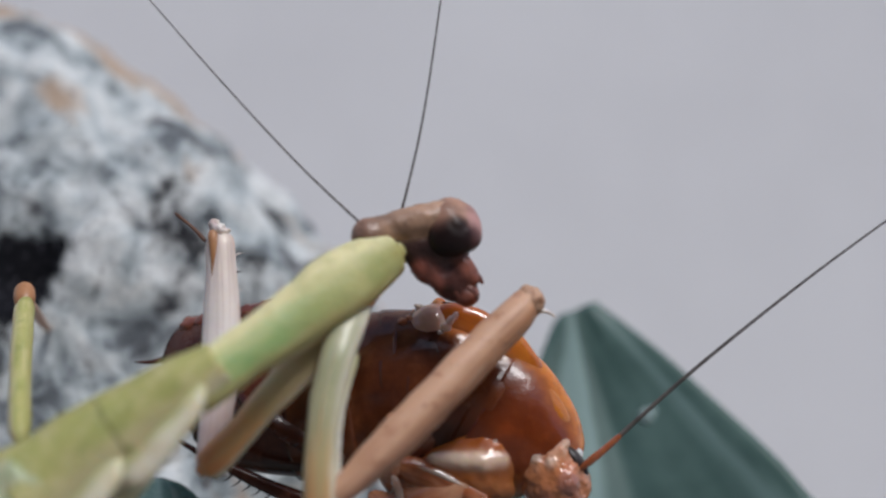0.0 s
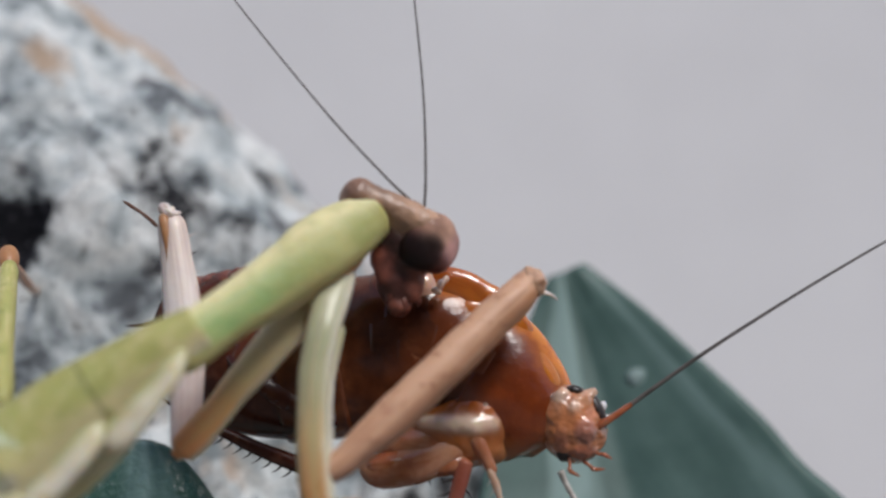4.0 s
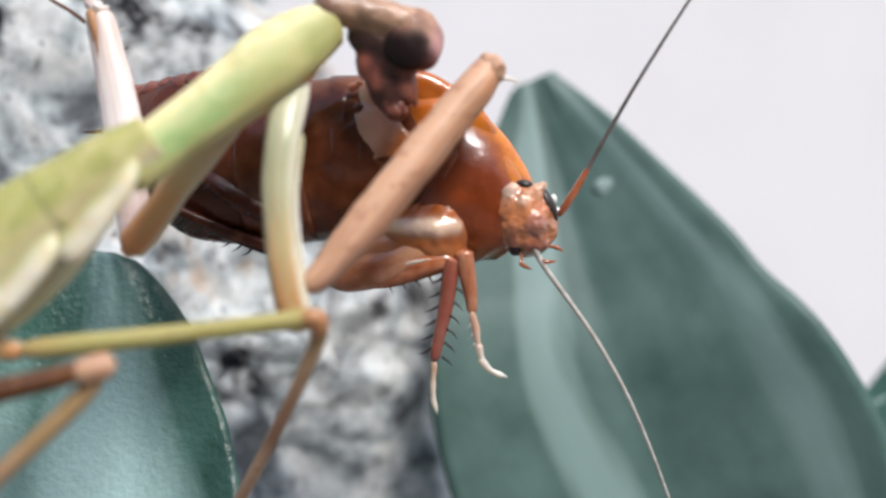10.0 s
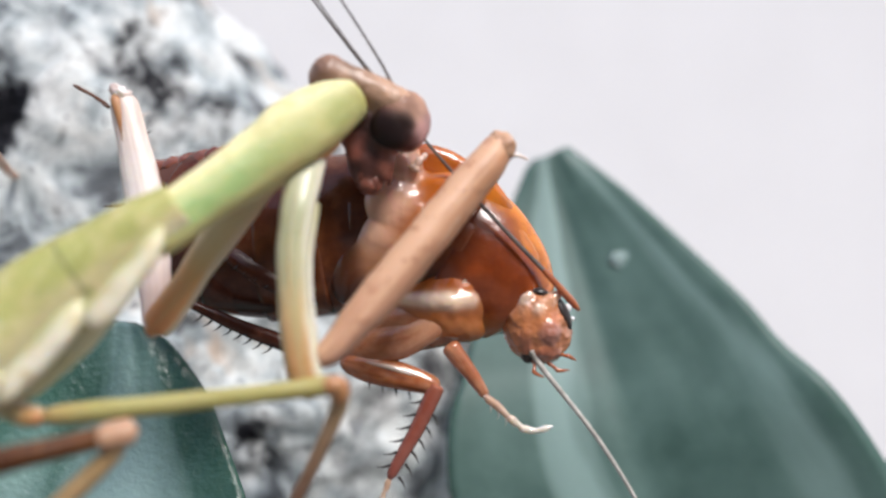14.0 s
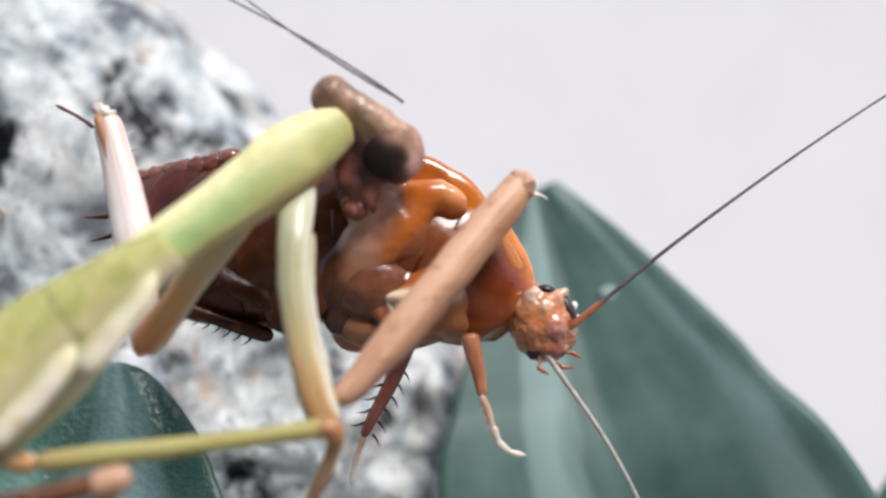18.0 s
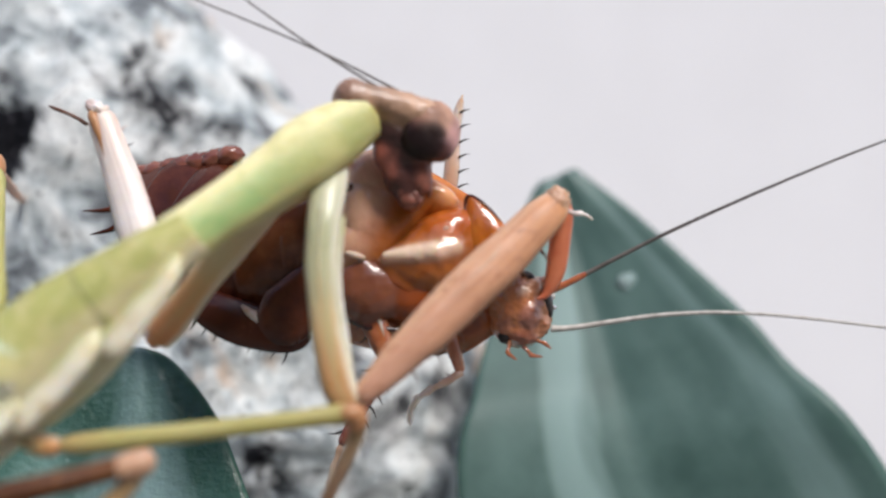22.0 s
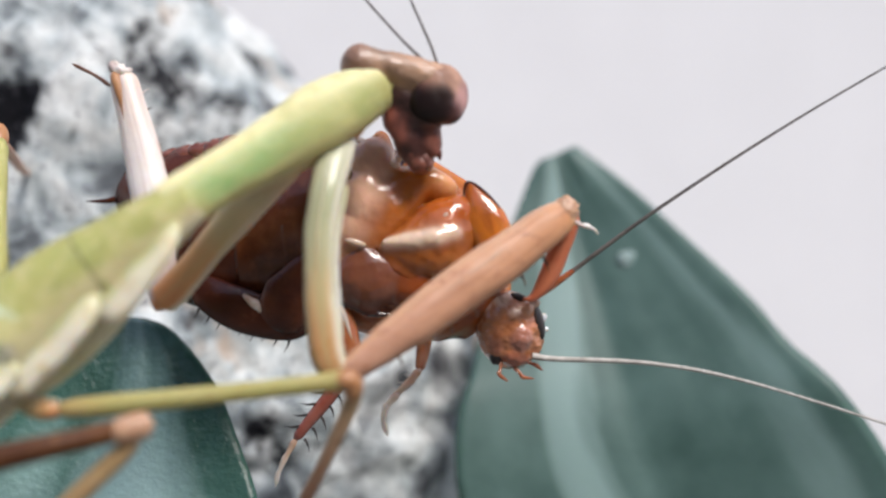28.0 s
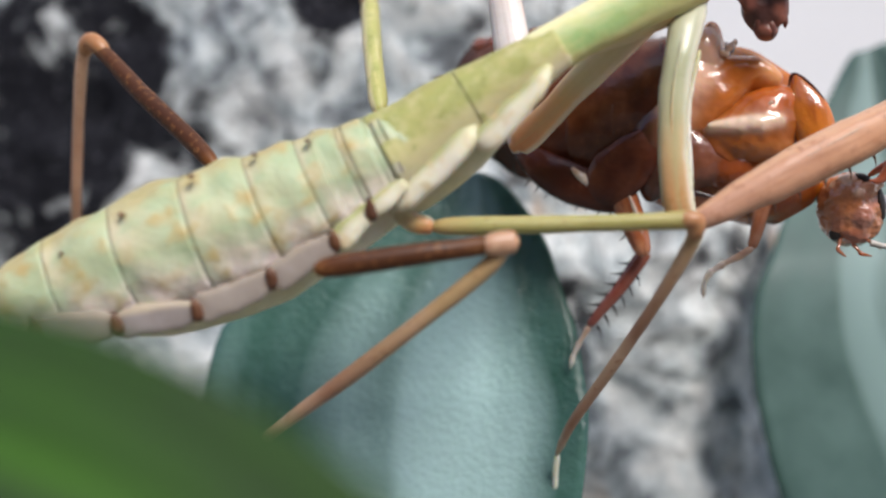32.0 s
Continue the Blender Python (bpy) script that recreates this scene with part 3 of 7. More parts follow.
def sweep(ctrl, n=28, sides=18, face=(0, -1, 0), span=(0.0, 1.0), cap=True, rough=0.0, grain=0.6, flare=0.0, bulge=0.0, bm=None, seed=0.0, square=1.0):
    """A tapered limb or body: control rows (place, half width, half depth). Half depth lies along `face`. Rounded ends."""
    rows = spline([(*p, a, b) for p, a, b in ctrl], 160)
    k0, k1 = int(span[0] * 159), int(span[1] * 159)
    rows = rows[np.linspace(k0, k1, n).round().astype(int)]
    bm = bm or bmesh.new()
    face = Vector(face)
    run_layer, side_layer = layers(bm)
    rings = []
    pts = [Vector(r[:3]) for r in rows]
    m = len(pts)
    for i, r in enumerate(rows):
        d = (pts[min(i + 1, m - 1)] - pts[max(i - 1, 0)])
        d = d.normalized() if d.length > 1e-9 else Vector((1, 0, 0))
        side = d.cross(face)
        side = side.normalized() if side.length > 1e-6 else Vector((1, 0, 0))
        front = side.cross(d).normalized()
        t = i / (m - 1)
        f = 1.0 + flare * t * t + bulge * math.sin(math.pi * t)
        if cap:
            e = min(t, 1 - t) * (m - 1)
            f *= (0.45, 0.8, 0.95)[int(e)] if e < 2.5 else 1.0
        ring = []
        for j in range(sides):
            a = 2 * math.pi * j / sides
            ca, sa = math.cos(a), math.sin(a)
            if square != 1.0:
                ca, sa = math.copysign(abs(ca) ** square, ca), math.copysign(abs(sa) ** square, sa)
            q = side * (ca * max(0.01, r[3]) * f) + front * (sa * max(0.01, r[4]) * f)
            if rough:
                q *= 1 + rough * noise.noise((pts[i] + q) * grain + Vector((seed, seed, 0)))
            vert = bm.verts.new(pts[i] + q)
            vert[run_layer], vert[side_layer] = t, math.cos(a)
            ring.append(vert)
        rings.append(ring)
    for i in range(m - 1):
        for j in range(sides):
            bm.faces.new((rings[i][j], rings[i][(j + 1) % sides], rings[i + 1][(j + 1) % sides], rings[i + 1][j]))
    bm.faces.new(rings[0][::-1])
    bm.faces.new(rings[-1])
    return bm


def lump(centre, radii, turn=(0, 0, 0), rough=0.08, grain=0.5, u=26, v=16, power=1.0, bm=None, seed=0.0):
    """An uneven rounded body."""
    bm = bm or bmesh.new()
    run_layer, side_layer = layers(bm)
    got = bmesh.ops.create_uvsphere(bm, u_segments=u, v_segments=v, radius=1)["verts"]
    rot = Euler([radians(a) for a in turn]).to_matrix()
    for w in got:
        c = w.co.copy()
        if power != 1.0:
            c = Vector([math.copysign(abs(q) ** power, q) for q in c])
        w[run_layer], w[side_layer] = (c.x + 1) / 2, c.z
        k = 1 + rough * noise.noise(c * (1.5 + grain) + Vector((seed, 3.1 * seed, 0)))
        w.co = Vector(centre) + rot @ Vector((c.x * radii[0], c.y * radii[1], c.z * radii[2])) * k
    return bm


def soft_union(blobs, blend, voxel, relief=0.0, grain=1.5):
    """One flowing skin over groups of ellipsoids. Each group: a colour and rows of (centre, radii, turn about y). Returns points, quads and the colour of each point."""
    rows = [(np.array(c, float), np.array(r, float), radians(a)) for _, es in blobs for c, r, a in es]
    lo = np.min([c - r.max() for c, r, a in rows], axis=0) - 3 * voxel
    hi = np.max([c + r.max() for c, r, a in rows], axis=0) + 3 * voxel
    size = np.ceil((hi - lo) / voxel).astype(int) + 1

    def distances(p):
        out = []
        for _, es in blobs:
            best = None
            for c, r, a in es:
                q = p - np.array(c, float)
                a = radians(a)
                x, z = q[..., 0] * math.cos(a) - q[..., 2] * math.sin(a), q[..., 0] * math.sin(a) + q[..., 2] * math.cos(a)
                e = np.stack([x / r[0], q[..., 1] / r[1], z / r[2]], axis=-1)
                g = np.stack([e[..., 0] / r[0], e[..., 1] / r[1], e[..., 2] / r[2]], axis=-1)
                k0, k1 = np.sqrt((e * e).sum(-1)), np.sqrt((g * g).sum(-1)) + 1e-9
                d = k0 * (k0 - 1) / k1
                best = d if best is None else np.minimum(best, d)
            out.append(best)
        return np.stack(out)

    axes = [lo[i] + voxel * np.arange(size[i]) for i in range(3)]
    grid = np.stack(np.meshgrid(*axes, indexing="ij"), axis=-1)
    d = distances(grid)
    f = -blend * np.log(np.exp(-np.clip(d / blend, -40, 40)).sum(0))
    inside = f < 0
    # one point in each cell that the skin crosses
    corners = [(i, j, k) for i in (0, 1) for j in (0, 1) for k in (0, 1)]
    cut = lambda a, i, j, k: a[i:a.shape[0] - 1 + i, j:a.shape[1] - 1 + j, k:a.shape[2] - 1 + k]
    total, count = 0, 0
    for c0 in corners:
        for ax in range(3):
            if c0[ax] == 0:
                c1 = tuple(v + (n == ax) for n, v in enumerate(c0))
                fa, fb = cut(f, *c0), cut(f, *c1)
                hit = (fa < 0) != (fb < 0)
                t = np.where(hit, fa / np.where(hit, fa - fb, 1), 0)
                p = np.stack([np.full(t.shape, float(v)) for v in c0], axis=-1)
                p[..., ax] += t
                total, count = total + p * hit[..., None], count + hit
    live = count > 0
    index = np.full(live.shape, -1)
    index[live] = np.arange(live.sum())
    cell = np.argwhere(live)
    pts = lo + voxel * (cell + total[live] / count[live][:, None])
    quads = []
    for ax in range(3):
        b, c = [i for i in range(3) if i != ax]
        lead = [slice(1, -1)] * 3
        lead[ax] = slice(0, -1)
        nxt = list(lead)
        nxt[ax] = slice(1, None)
        flip = np.argwhere(inside[tuple(lead)] != inside[tuple(nxt)])
        for q in flip:
            q = q + np.array([0 if i == ax else 1 for i in range(3)])
            four = []
            for db, dc in ((0, 0), (-1, 0), (-1, -1), (0, -1)):
                w = q.copy()
                w[b] += db
                w[c] += dc
                four.append(int(index[tuple(w)]))
            if min(four) >= 0:
                quads.append(four)
    d = distances(pts)
    w = np.exp(-np.clip((d - d.min(0)) / (blend * 0.45), 0, 40))
    w /= w.sum(0)
    tint = (w[:, :, None] * np.array([c for c, _ in blobs])[:, None, :]).sum(0)
    if relief:
        centre = pts.mean(0)
        for i, p in enumerate(pts):
            out = p - centre
            h = noise.noise(Vector(p) * grain) + 0.6 * noise.noise(Vector(p) * grain * 2.7)
            pts[i] = p + out / (np.linalg.norm(out) + 1e-6) * relief * h
    return pts, quads, tint


def flesh(name, blobs, mat, parent, label, at, blend=0.2, voxel=0.1, relief=0.05, grain=1.5):
    """A part of one flowing skin; its material reads the colours."""
    pts, quads, tint = soft_union(blobs, blend, voxel, relief, grain)
    bm = bmesh.new()
    vs = [bm.verts.new(p) for p in pts]
    for q in quads:
        if len(set(q)) == 4:
            try:
                bm.faces.new([vs[i] for i in q])
            except ValueError:
                pass
    ob = part(name, bm, mat, parent, label, at)
    ob.data.attributes.new("tint", "FLOAT_VECTOR", "POINT").data.foreach_set("vector", tint.astype(np.float32).ravel())
    return ob


def chain(*rows):
    """Ellipsoids strung along a line: rows of (place, radius)."""
    out = []
    for (a, r), (b, s) in zip(rows[:-1], rows[1:]):
        a, b = Vector(a), Vector(b)
        n = max(2, int((b - a).length / (0.22 * min(r, s))))
        out += [(tuple(a.lerp(b, i / n)), [r + (s - r) * i / n] * 3, 0) for i in range(n)]
    return out + [(rows[-1][0], [rows[-1][1]] * 3, 0)]


def spike(base, tip, r, bm=None, sides=6):
    """A slightly curved thorn."""
    b, t = Vector(base), Vector(tip)
    mid = (b + t) / 2 + (t - b).cross(Vector((0, 1, 0))) * 0.08
    return sweep([(b, r, r), (mid, r * 0.6, r * 0.6), (t, r * 0.08, r * 0.08)], n=6, sides=sides, cap=False, bm=bm)


def hair(ctrl, r0, r1, n=60, sides=7, beads=0.0):
    """A long thin feeler with fine joints."""
    pts = spline(ctrl, n)
    bm = bmesh.new()
    rings = []
    for i, p in enumerate(pts):
        d = Vector(pts[min(i + 1, n - 1)]) - Vector(pts[max(i - 1, 0)])
        d.normalize()
        s = d.cross(Vector((0, -1, 0))).normalized()
        f = s.cross(d)
        r = (r0 + (r1 - r0) * (i / (n - 1)) ** 0.8) * (1 + beads * (i % 2))
        rings.append([bm.verts.new(Vector(p) + (s * math.cos(2 * math.pi * j / sides) + f * math.sin(2 * math.pi * j / sides)) * r) for j in range(sides)])
    for i in range(n - 1):
        for j in range(sides):
            bm.faces.new((rings[i][j], rings[i][(j + 1) % sides], rings[i + 1][(j + 1) % sides], rings[i + 1][j]))
    bm.faces.new(rings[0][::-1])
    bm.faces.new(rings[-1])
    return bm


# ---------------------------------------------------------------- setting
def slab(name, lo, hi, mat, label):
    bm = bmesh.new()
    bmesh.ops.create_cube(bm, size=1)
    for v in bm.verts:
        v.co = Vector([lo[i] + (hi[i] - lo[i]) * (v.co[i] + 0.5) for i in range(3)])
    ob = part(name, bm, mat, None, at=(0, 0, 0))
    ob.data.polygons.foreach_set("use_smooth", [False] * len(ob.data.polygons))
    return tagged(ob, label, name.split("_")[0], kind="structure")


GROUND_Z = -75.0
slab("wall_back", (-2500, 150, GROUND_Z - 3), (2500, 250, 2400), PLASTER, "plain off-white plaster wall behind the rock")


# added out of view: blocks low sky, so front reflections and fill get darker
slab("wall_front", (-2500, -1500, GROUND_Z - 3), (2500, -1400, 1000), PAVING, "unseen low grey wall added behind the viewer to block sky light")


def ground():
    bm = bmesh.new()
    bmesh.ops.create_grid(bm, x_segments=90, y_segments=90, size=1)
    for v in bm.verts:
        x, y = [1500 * c + 60000 * c ** 5 for c in (v.co.x, v.co.y)]
        s = Vector((x, y, 0)) * 0.02
        v.co = Vector((x, y, GROUND_Z + 0.8 * noise.noise(s)))
    tagged(part("ground", bm, PAVING, None, at=(0, 0, 0)), "rough dark grey concrete under the rock and leaves", "ground", kind="structure")


ground()


def rock():
    """A pitted pale boulder: uneven outline, dents and lobes, standing on the soil."""
    centre = Vector((-24, 30, -14))
    #            angle in degrees from +x, counter-clockwise, and reach
    reach = spline([(-180, 66), (-140, 74), (-100, 66), (-80, 64), (-60, 58), (-42, 44), (-20, 31), (0, 27.5), (25, 27), (40, 26), (52, 27), (64, 29), (79, 32.4), (90, 37.3), (100, 44), (120, 53), (140, 60), (180, 66)], 400)
    lobes = [((-23.35, 14.00, 7.77), 4.2, 2.6), ((-34.94, 16.00, 1.28), 5.0, 2.2), ((-16.94, 15.00, 14.21), 5.0, 1.6), ((-24.45, 14.00, 14.77), 6.0, 1.8), ((-3.17, 16.00, -12.06), 5.5, 1.6), ((-17.16, 16.00, -6.01), 4.0, 1.4),
             ((-28.13, 15.00, 9.36), 2.2, -5.0), ((-41.49, 16.00, -2.47), 3.0, -2.5), ((-50.90, 16.00, -0.82), 4.0, -3.0), ((-11.01, 18.00, -11.59), 3.0, -2.0), ((-41.96, 16.00, 6.04), 3.0, -1.5), ((-14.51, 16.00, 11.75), 2.4, -1.6)]
    # where the colour goes black: shade inside hollows, and dark veins
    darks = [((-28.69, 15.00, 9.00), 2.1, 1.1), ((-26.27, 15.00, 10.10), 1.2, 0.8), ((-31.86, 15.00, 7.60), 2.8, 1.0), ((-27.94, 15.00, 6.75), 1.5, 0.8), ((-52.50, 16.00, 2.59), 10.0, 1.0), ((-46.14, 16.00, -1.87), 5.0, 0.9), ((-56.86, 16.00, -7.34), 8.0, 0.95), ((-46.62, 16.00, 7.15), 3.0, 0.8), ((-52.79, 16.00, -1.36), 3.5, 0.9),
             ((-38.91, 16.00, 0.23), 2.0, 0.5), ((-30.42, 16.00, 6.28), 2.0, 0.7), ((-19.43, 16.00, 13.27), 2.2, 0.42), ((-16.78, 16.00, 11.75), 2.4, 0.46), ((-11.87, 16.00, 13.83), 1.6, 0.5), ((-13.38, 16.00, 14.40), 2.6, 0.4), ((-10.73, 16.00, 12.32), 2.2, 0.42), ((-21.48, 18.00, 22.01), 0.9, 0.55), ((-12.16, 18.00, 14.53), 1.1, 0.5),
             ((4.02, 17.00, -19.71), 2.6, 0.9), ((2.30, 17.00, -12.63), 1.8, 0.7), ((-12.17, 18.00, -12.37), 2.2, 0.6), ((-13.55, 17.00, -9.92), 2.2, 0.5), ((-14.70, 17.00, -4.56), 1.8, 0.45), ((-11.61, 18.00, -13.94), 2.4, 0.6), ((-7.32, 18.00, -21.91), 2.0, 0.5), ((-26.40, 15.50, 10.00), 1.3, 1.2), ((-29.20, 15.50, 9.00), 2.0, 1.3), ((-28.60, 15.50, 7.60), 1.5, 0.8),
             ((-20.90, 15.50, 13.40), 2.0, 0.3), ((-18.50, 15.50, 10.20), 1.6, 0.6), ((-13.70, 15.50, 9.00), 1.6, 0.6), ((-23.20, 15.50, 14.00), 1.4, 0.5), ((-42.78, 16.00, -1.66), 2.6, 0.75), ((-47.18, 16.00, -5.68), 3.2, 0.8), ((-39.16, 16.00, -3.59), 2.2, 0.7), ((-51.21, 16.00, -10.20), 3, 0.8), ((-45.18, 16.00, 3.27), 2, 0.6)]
    bm = bmesh.new()
    nu, nv = 420, 170
    grid = []
    weight, rim = [], []
    for i in range(nv + 1):
        f = math.pi * i / nv
        row = []
        for j in range(nu):
            a = -180 + 360 * j / nu
            r = np.interp(a, reach[:, 0], reach[:, 1])
            w = math.sin(f) ** 0.62
            y = -17 * math.copysign(abs(math.cos(f)) ** 0.75, math.cos(f)) if f < math.pi / 2 else 26 * abs(math.cos(f)) ** 0.75
            p = centre + Vector((r * w * math.cos(radians(a)), y, r * w * math.sin(radians(a))))
            out = (p - centre).normalized()
            q = p * 0.09
            d = 2.2 * noise.noise(q) + 1.4 * noise.noise(q * 2.3) + 1.3 * (0.5 - abs(noise.noise(q * 3.7))) + 0.45 * noise.noise(q * 7.0) + 0.25 * noise.noise(q * 15)
            for c, s, h in lobes:
                e = (p - Vector(c)).length / s
                if e < 3:
                    d += h * math.exp(-e * e)
            p = p + out * d
            p.z = max(p.z, GROUND_Z - 2)
            row.append(bm.verts.new(p))
            rim.append(math.exp(-((f - math.pi / 2) / 0.3) ** 2))
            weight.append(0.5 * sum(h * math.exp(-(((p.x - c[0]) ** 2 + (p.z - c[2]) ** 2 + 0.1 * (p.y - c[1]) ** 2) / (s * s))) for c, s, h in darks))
        grid.append(row)
    for i in range(nv):
        for j in range(nu):
            bm.faces.new((grid[i][j], grid[i][(j + 1) % nu], grid[i + 1][(j + 1) % nu], grid[i + 1][j]))
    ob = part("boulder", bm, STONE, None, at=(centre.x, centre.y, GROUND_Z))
    at = ob.data.attributes.new("shade_and_veins", "FLOAT", "POINT")
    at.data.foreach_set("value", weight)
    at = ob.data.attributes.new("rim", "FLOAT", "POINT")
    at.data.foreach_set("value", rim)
    tagged(ob, "pale blue-grey speckled stone with dark veins, hollows painted black and buff edges", "rock")


rock()


def leaf(name, spine, mat, label, thick=1.1, cup=0.25, facing=(0, -1, 0), wave=0.0, across=36, along=70, seed=0.0, parent=None):
    """A thick blade: spine rows (place, half width, depth of the cup). Runs from tip to base."""
    rows = spline([(*p, w, c) for p, w, c in spine], along)
    bm = bmesh.new()
    facing = Vector(facing).normalized()
    front, back, uv = [], [], []
    for i, r in enumerate(rows):
        p = Vector(r[:3])
        d = (Vector(rows[min(i + 1, along - 1)][:3]) - Vector(rows[max(i - 1, 0)][:3])).normalized()
        side = d.cross(facing).normalized()
        nrm = side.cross(d).normalized()
        fr, bk = [], []
        for j in range(across + 1):
            u = -1 + 2 * j / across
            bend = r[4] * (u * u - 0.35 * (1 - abs(u)) ** 6 * 0.5)
            w = max(r[3], 0.02) * (1 + wave * noise.noise(Vector((u * 1.2, i * 0.07, seed))))
            q = p + side * (u * w) + nrm * (bend + 0.10 * noise.noise(Vector((u * 6, i * 0.05, seed))))
            t = thick * (1 - u ** 4) * min(1, (i + 0.4) / 6) * 0.5 + 0.05
            fr.append(bm.verts.new(q + nrm * t))
            bk.append(bm.verts.new(q - nrm * t))
            uv.append((u, i / along, seed))
            uv.append((u, i / along, seed))
        front.append(fr)
        back.append(bk)
    for i in range(along - 1):
        for j in range(across):
            bm.faces.new((front[i][j], front[i][j + 1], front[i + 1][j + 1], front[i + 1][j]))
            bm.faces.new((back[i][j + 1], back[i][j], back[i + 1][j], back[i + 1][j + 1]))
        for j in (0, across):
            bm.faces.new((front[i][j], front[i + 1][j], back[i + 1][j], back[i][j]))
    for j in range(across):
        bm.faces.new((front[0][j], back[0][j], back[0][j + 1], front[0][j + 1]))
        bm.faces.new((front[-1][j], front[-1][j + 1], back[-1][j + 1], back[-1][j]))
    ob = part(name, bm, mat, parent, label=label, at=rows[-1][:3])
    at = ob.data.attributes.new("along", "FLOAT_VECTOR", "POINT")
    at.data.foreach_set("vector", np.array(uv, dtype=np.float32).ravel())
    return ob


plant = thing("succulent_plant", (26, 12, GROUND_Z), "grey-green succulent with broad waxy pointed leaves beside the stone", "plant")
leaf("leaf", [((7.89, 19.00, 6.56), 1.2, 0.1), ((8.14, 18.70, 5.83), 2.0, 0.4), ((8.92, 18.00, 2.75), 4.2, 1.0), ((9.97, 16.80, -1.49), 6.7, 1.6), ((11.23, 15.00, -6.68), 9.6, 2.1), ((12.75, 13.00, -12.68), 12.2, 2.4),
              ((17.0, 11.5, -22), 13.2, 2.4), ((22, 11, -36), 11, 2.0), ((26, 12, -75.5), 6, 1.5)], LEAF_GREY, "grey-green leaf with pale streaks", parent=plant, seed=1.0)
part("leaf_scar", lump((12.33, 16.02, -0.72), (0.62, 0.14, 0.58), rough=0.5, grain=2, u=22, v=14), SCAR, plant.children[0], "small whitish scar")
leaf("leaf", [((34.30, 22.00, -13.17), 0.4, 0.1), ((34.90, 22.00, -16.44), 4.0, 0.6), ((35.68, 20.00, -22.05), 8, 1.5), ((32, 16, -30), 8, 1.2), ((29, 13, -75.5), 4, 0.8)], LEAF_DARK, "dark green leaf edge", parent=plant, seed=7.0)

plant2 = thing("succulent_plant", (-14, -6, GROUND_Z), "low succulent with rounded dark green leaves under the mantis", "plant")
leaf("leaf", [((-17.81, 4.00, -3.82), 1.2, 0.1), ((-17.94, 3.60, -4.61), 3.4, 0.4), ((-18.46, 2.60, -7.35), 6.6, 0.9), ((-19.31, 1.20, -11.49), 9.4, 1.4), ((-19.98, -0.50, -16.80), 11.2, 1.9), ((-19.94, -2.00, -22.56), 11.2, 2.0), ((-20, -3, -26), 10, 2.0), ((-18, -4, -36), 8, 1.8), ((-16, -5, -75.5), 5, 1.5)],
     LEAF_DARK, "dark blue-green rounded leaf", parent=plant2, seed=3.0)
leaf("leaf", [((-36.32, -41.36, -11.45), 0.63, 0.10), ((-29.36, -42.31, -10.45), 2.30, 0.28), ((-21.88, -42.31, -11.54), 3.55, 0.57), ((-15.83, -42.31, -13.60), 3.76, 0.66), ((-10.81, -41.36, -17.60), 3.66, 0.76), ((-7.87, -37.56, -25.23), 3.55, 0.76), ((-11, -18, -75.5), 3, 0.5)],
     LEAF_BRIGHT, "bright green strap leaf", parent=plant2, seed=5.0, facing=(0.1, -0.8, 0.6))

# ---------------------------------------------------------------- praying mantis
mantis = thing("praying_mantis", (-18.47, -13.00, -4.22), "green and tan praying mantis nymph gripping and eating a cockroach", "insect")
JOINT = {}


def limb(name, ctrl, mat, parent, label="", at=None, **kw):
    kw.setdefault("rough", 0.05)
    return part(name, sweep(ctrl, **kw), mat, parent, label, at if at is not None else ctrl[0][0])


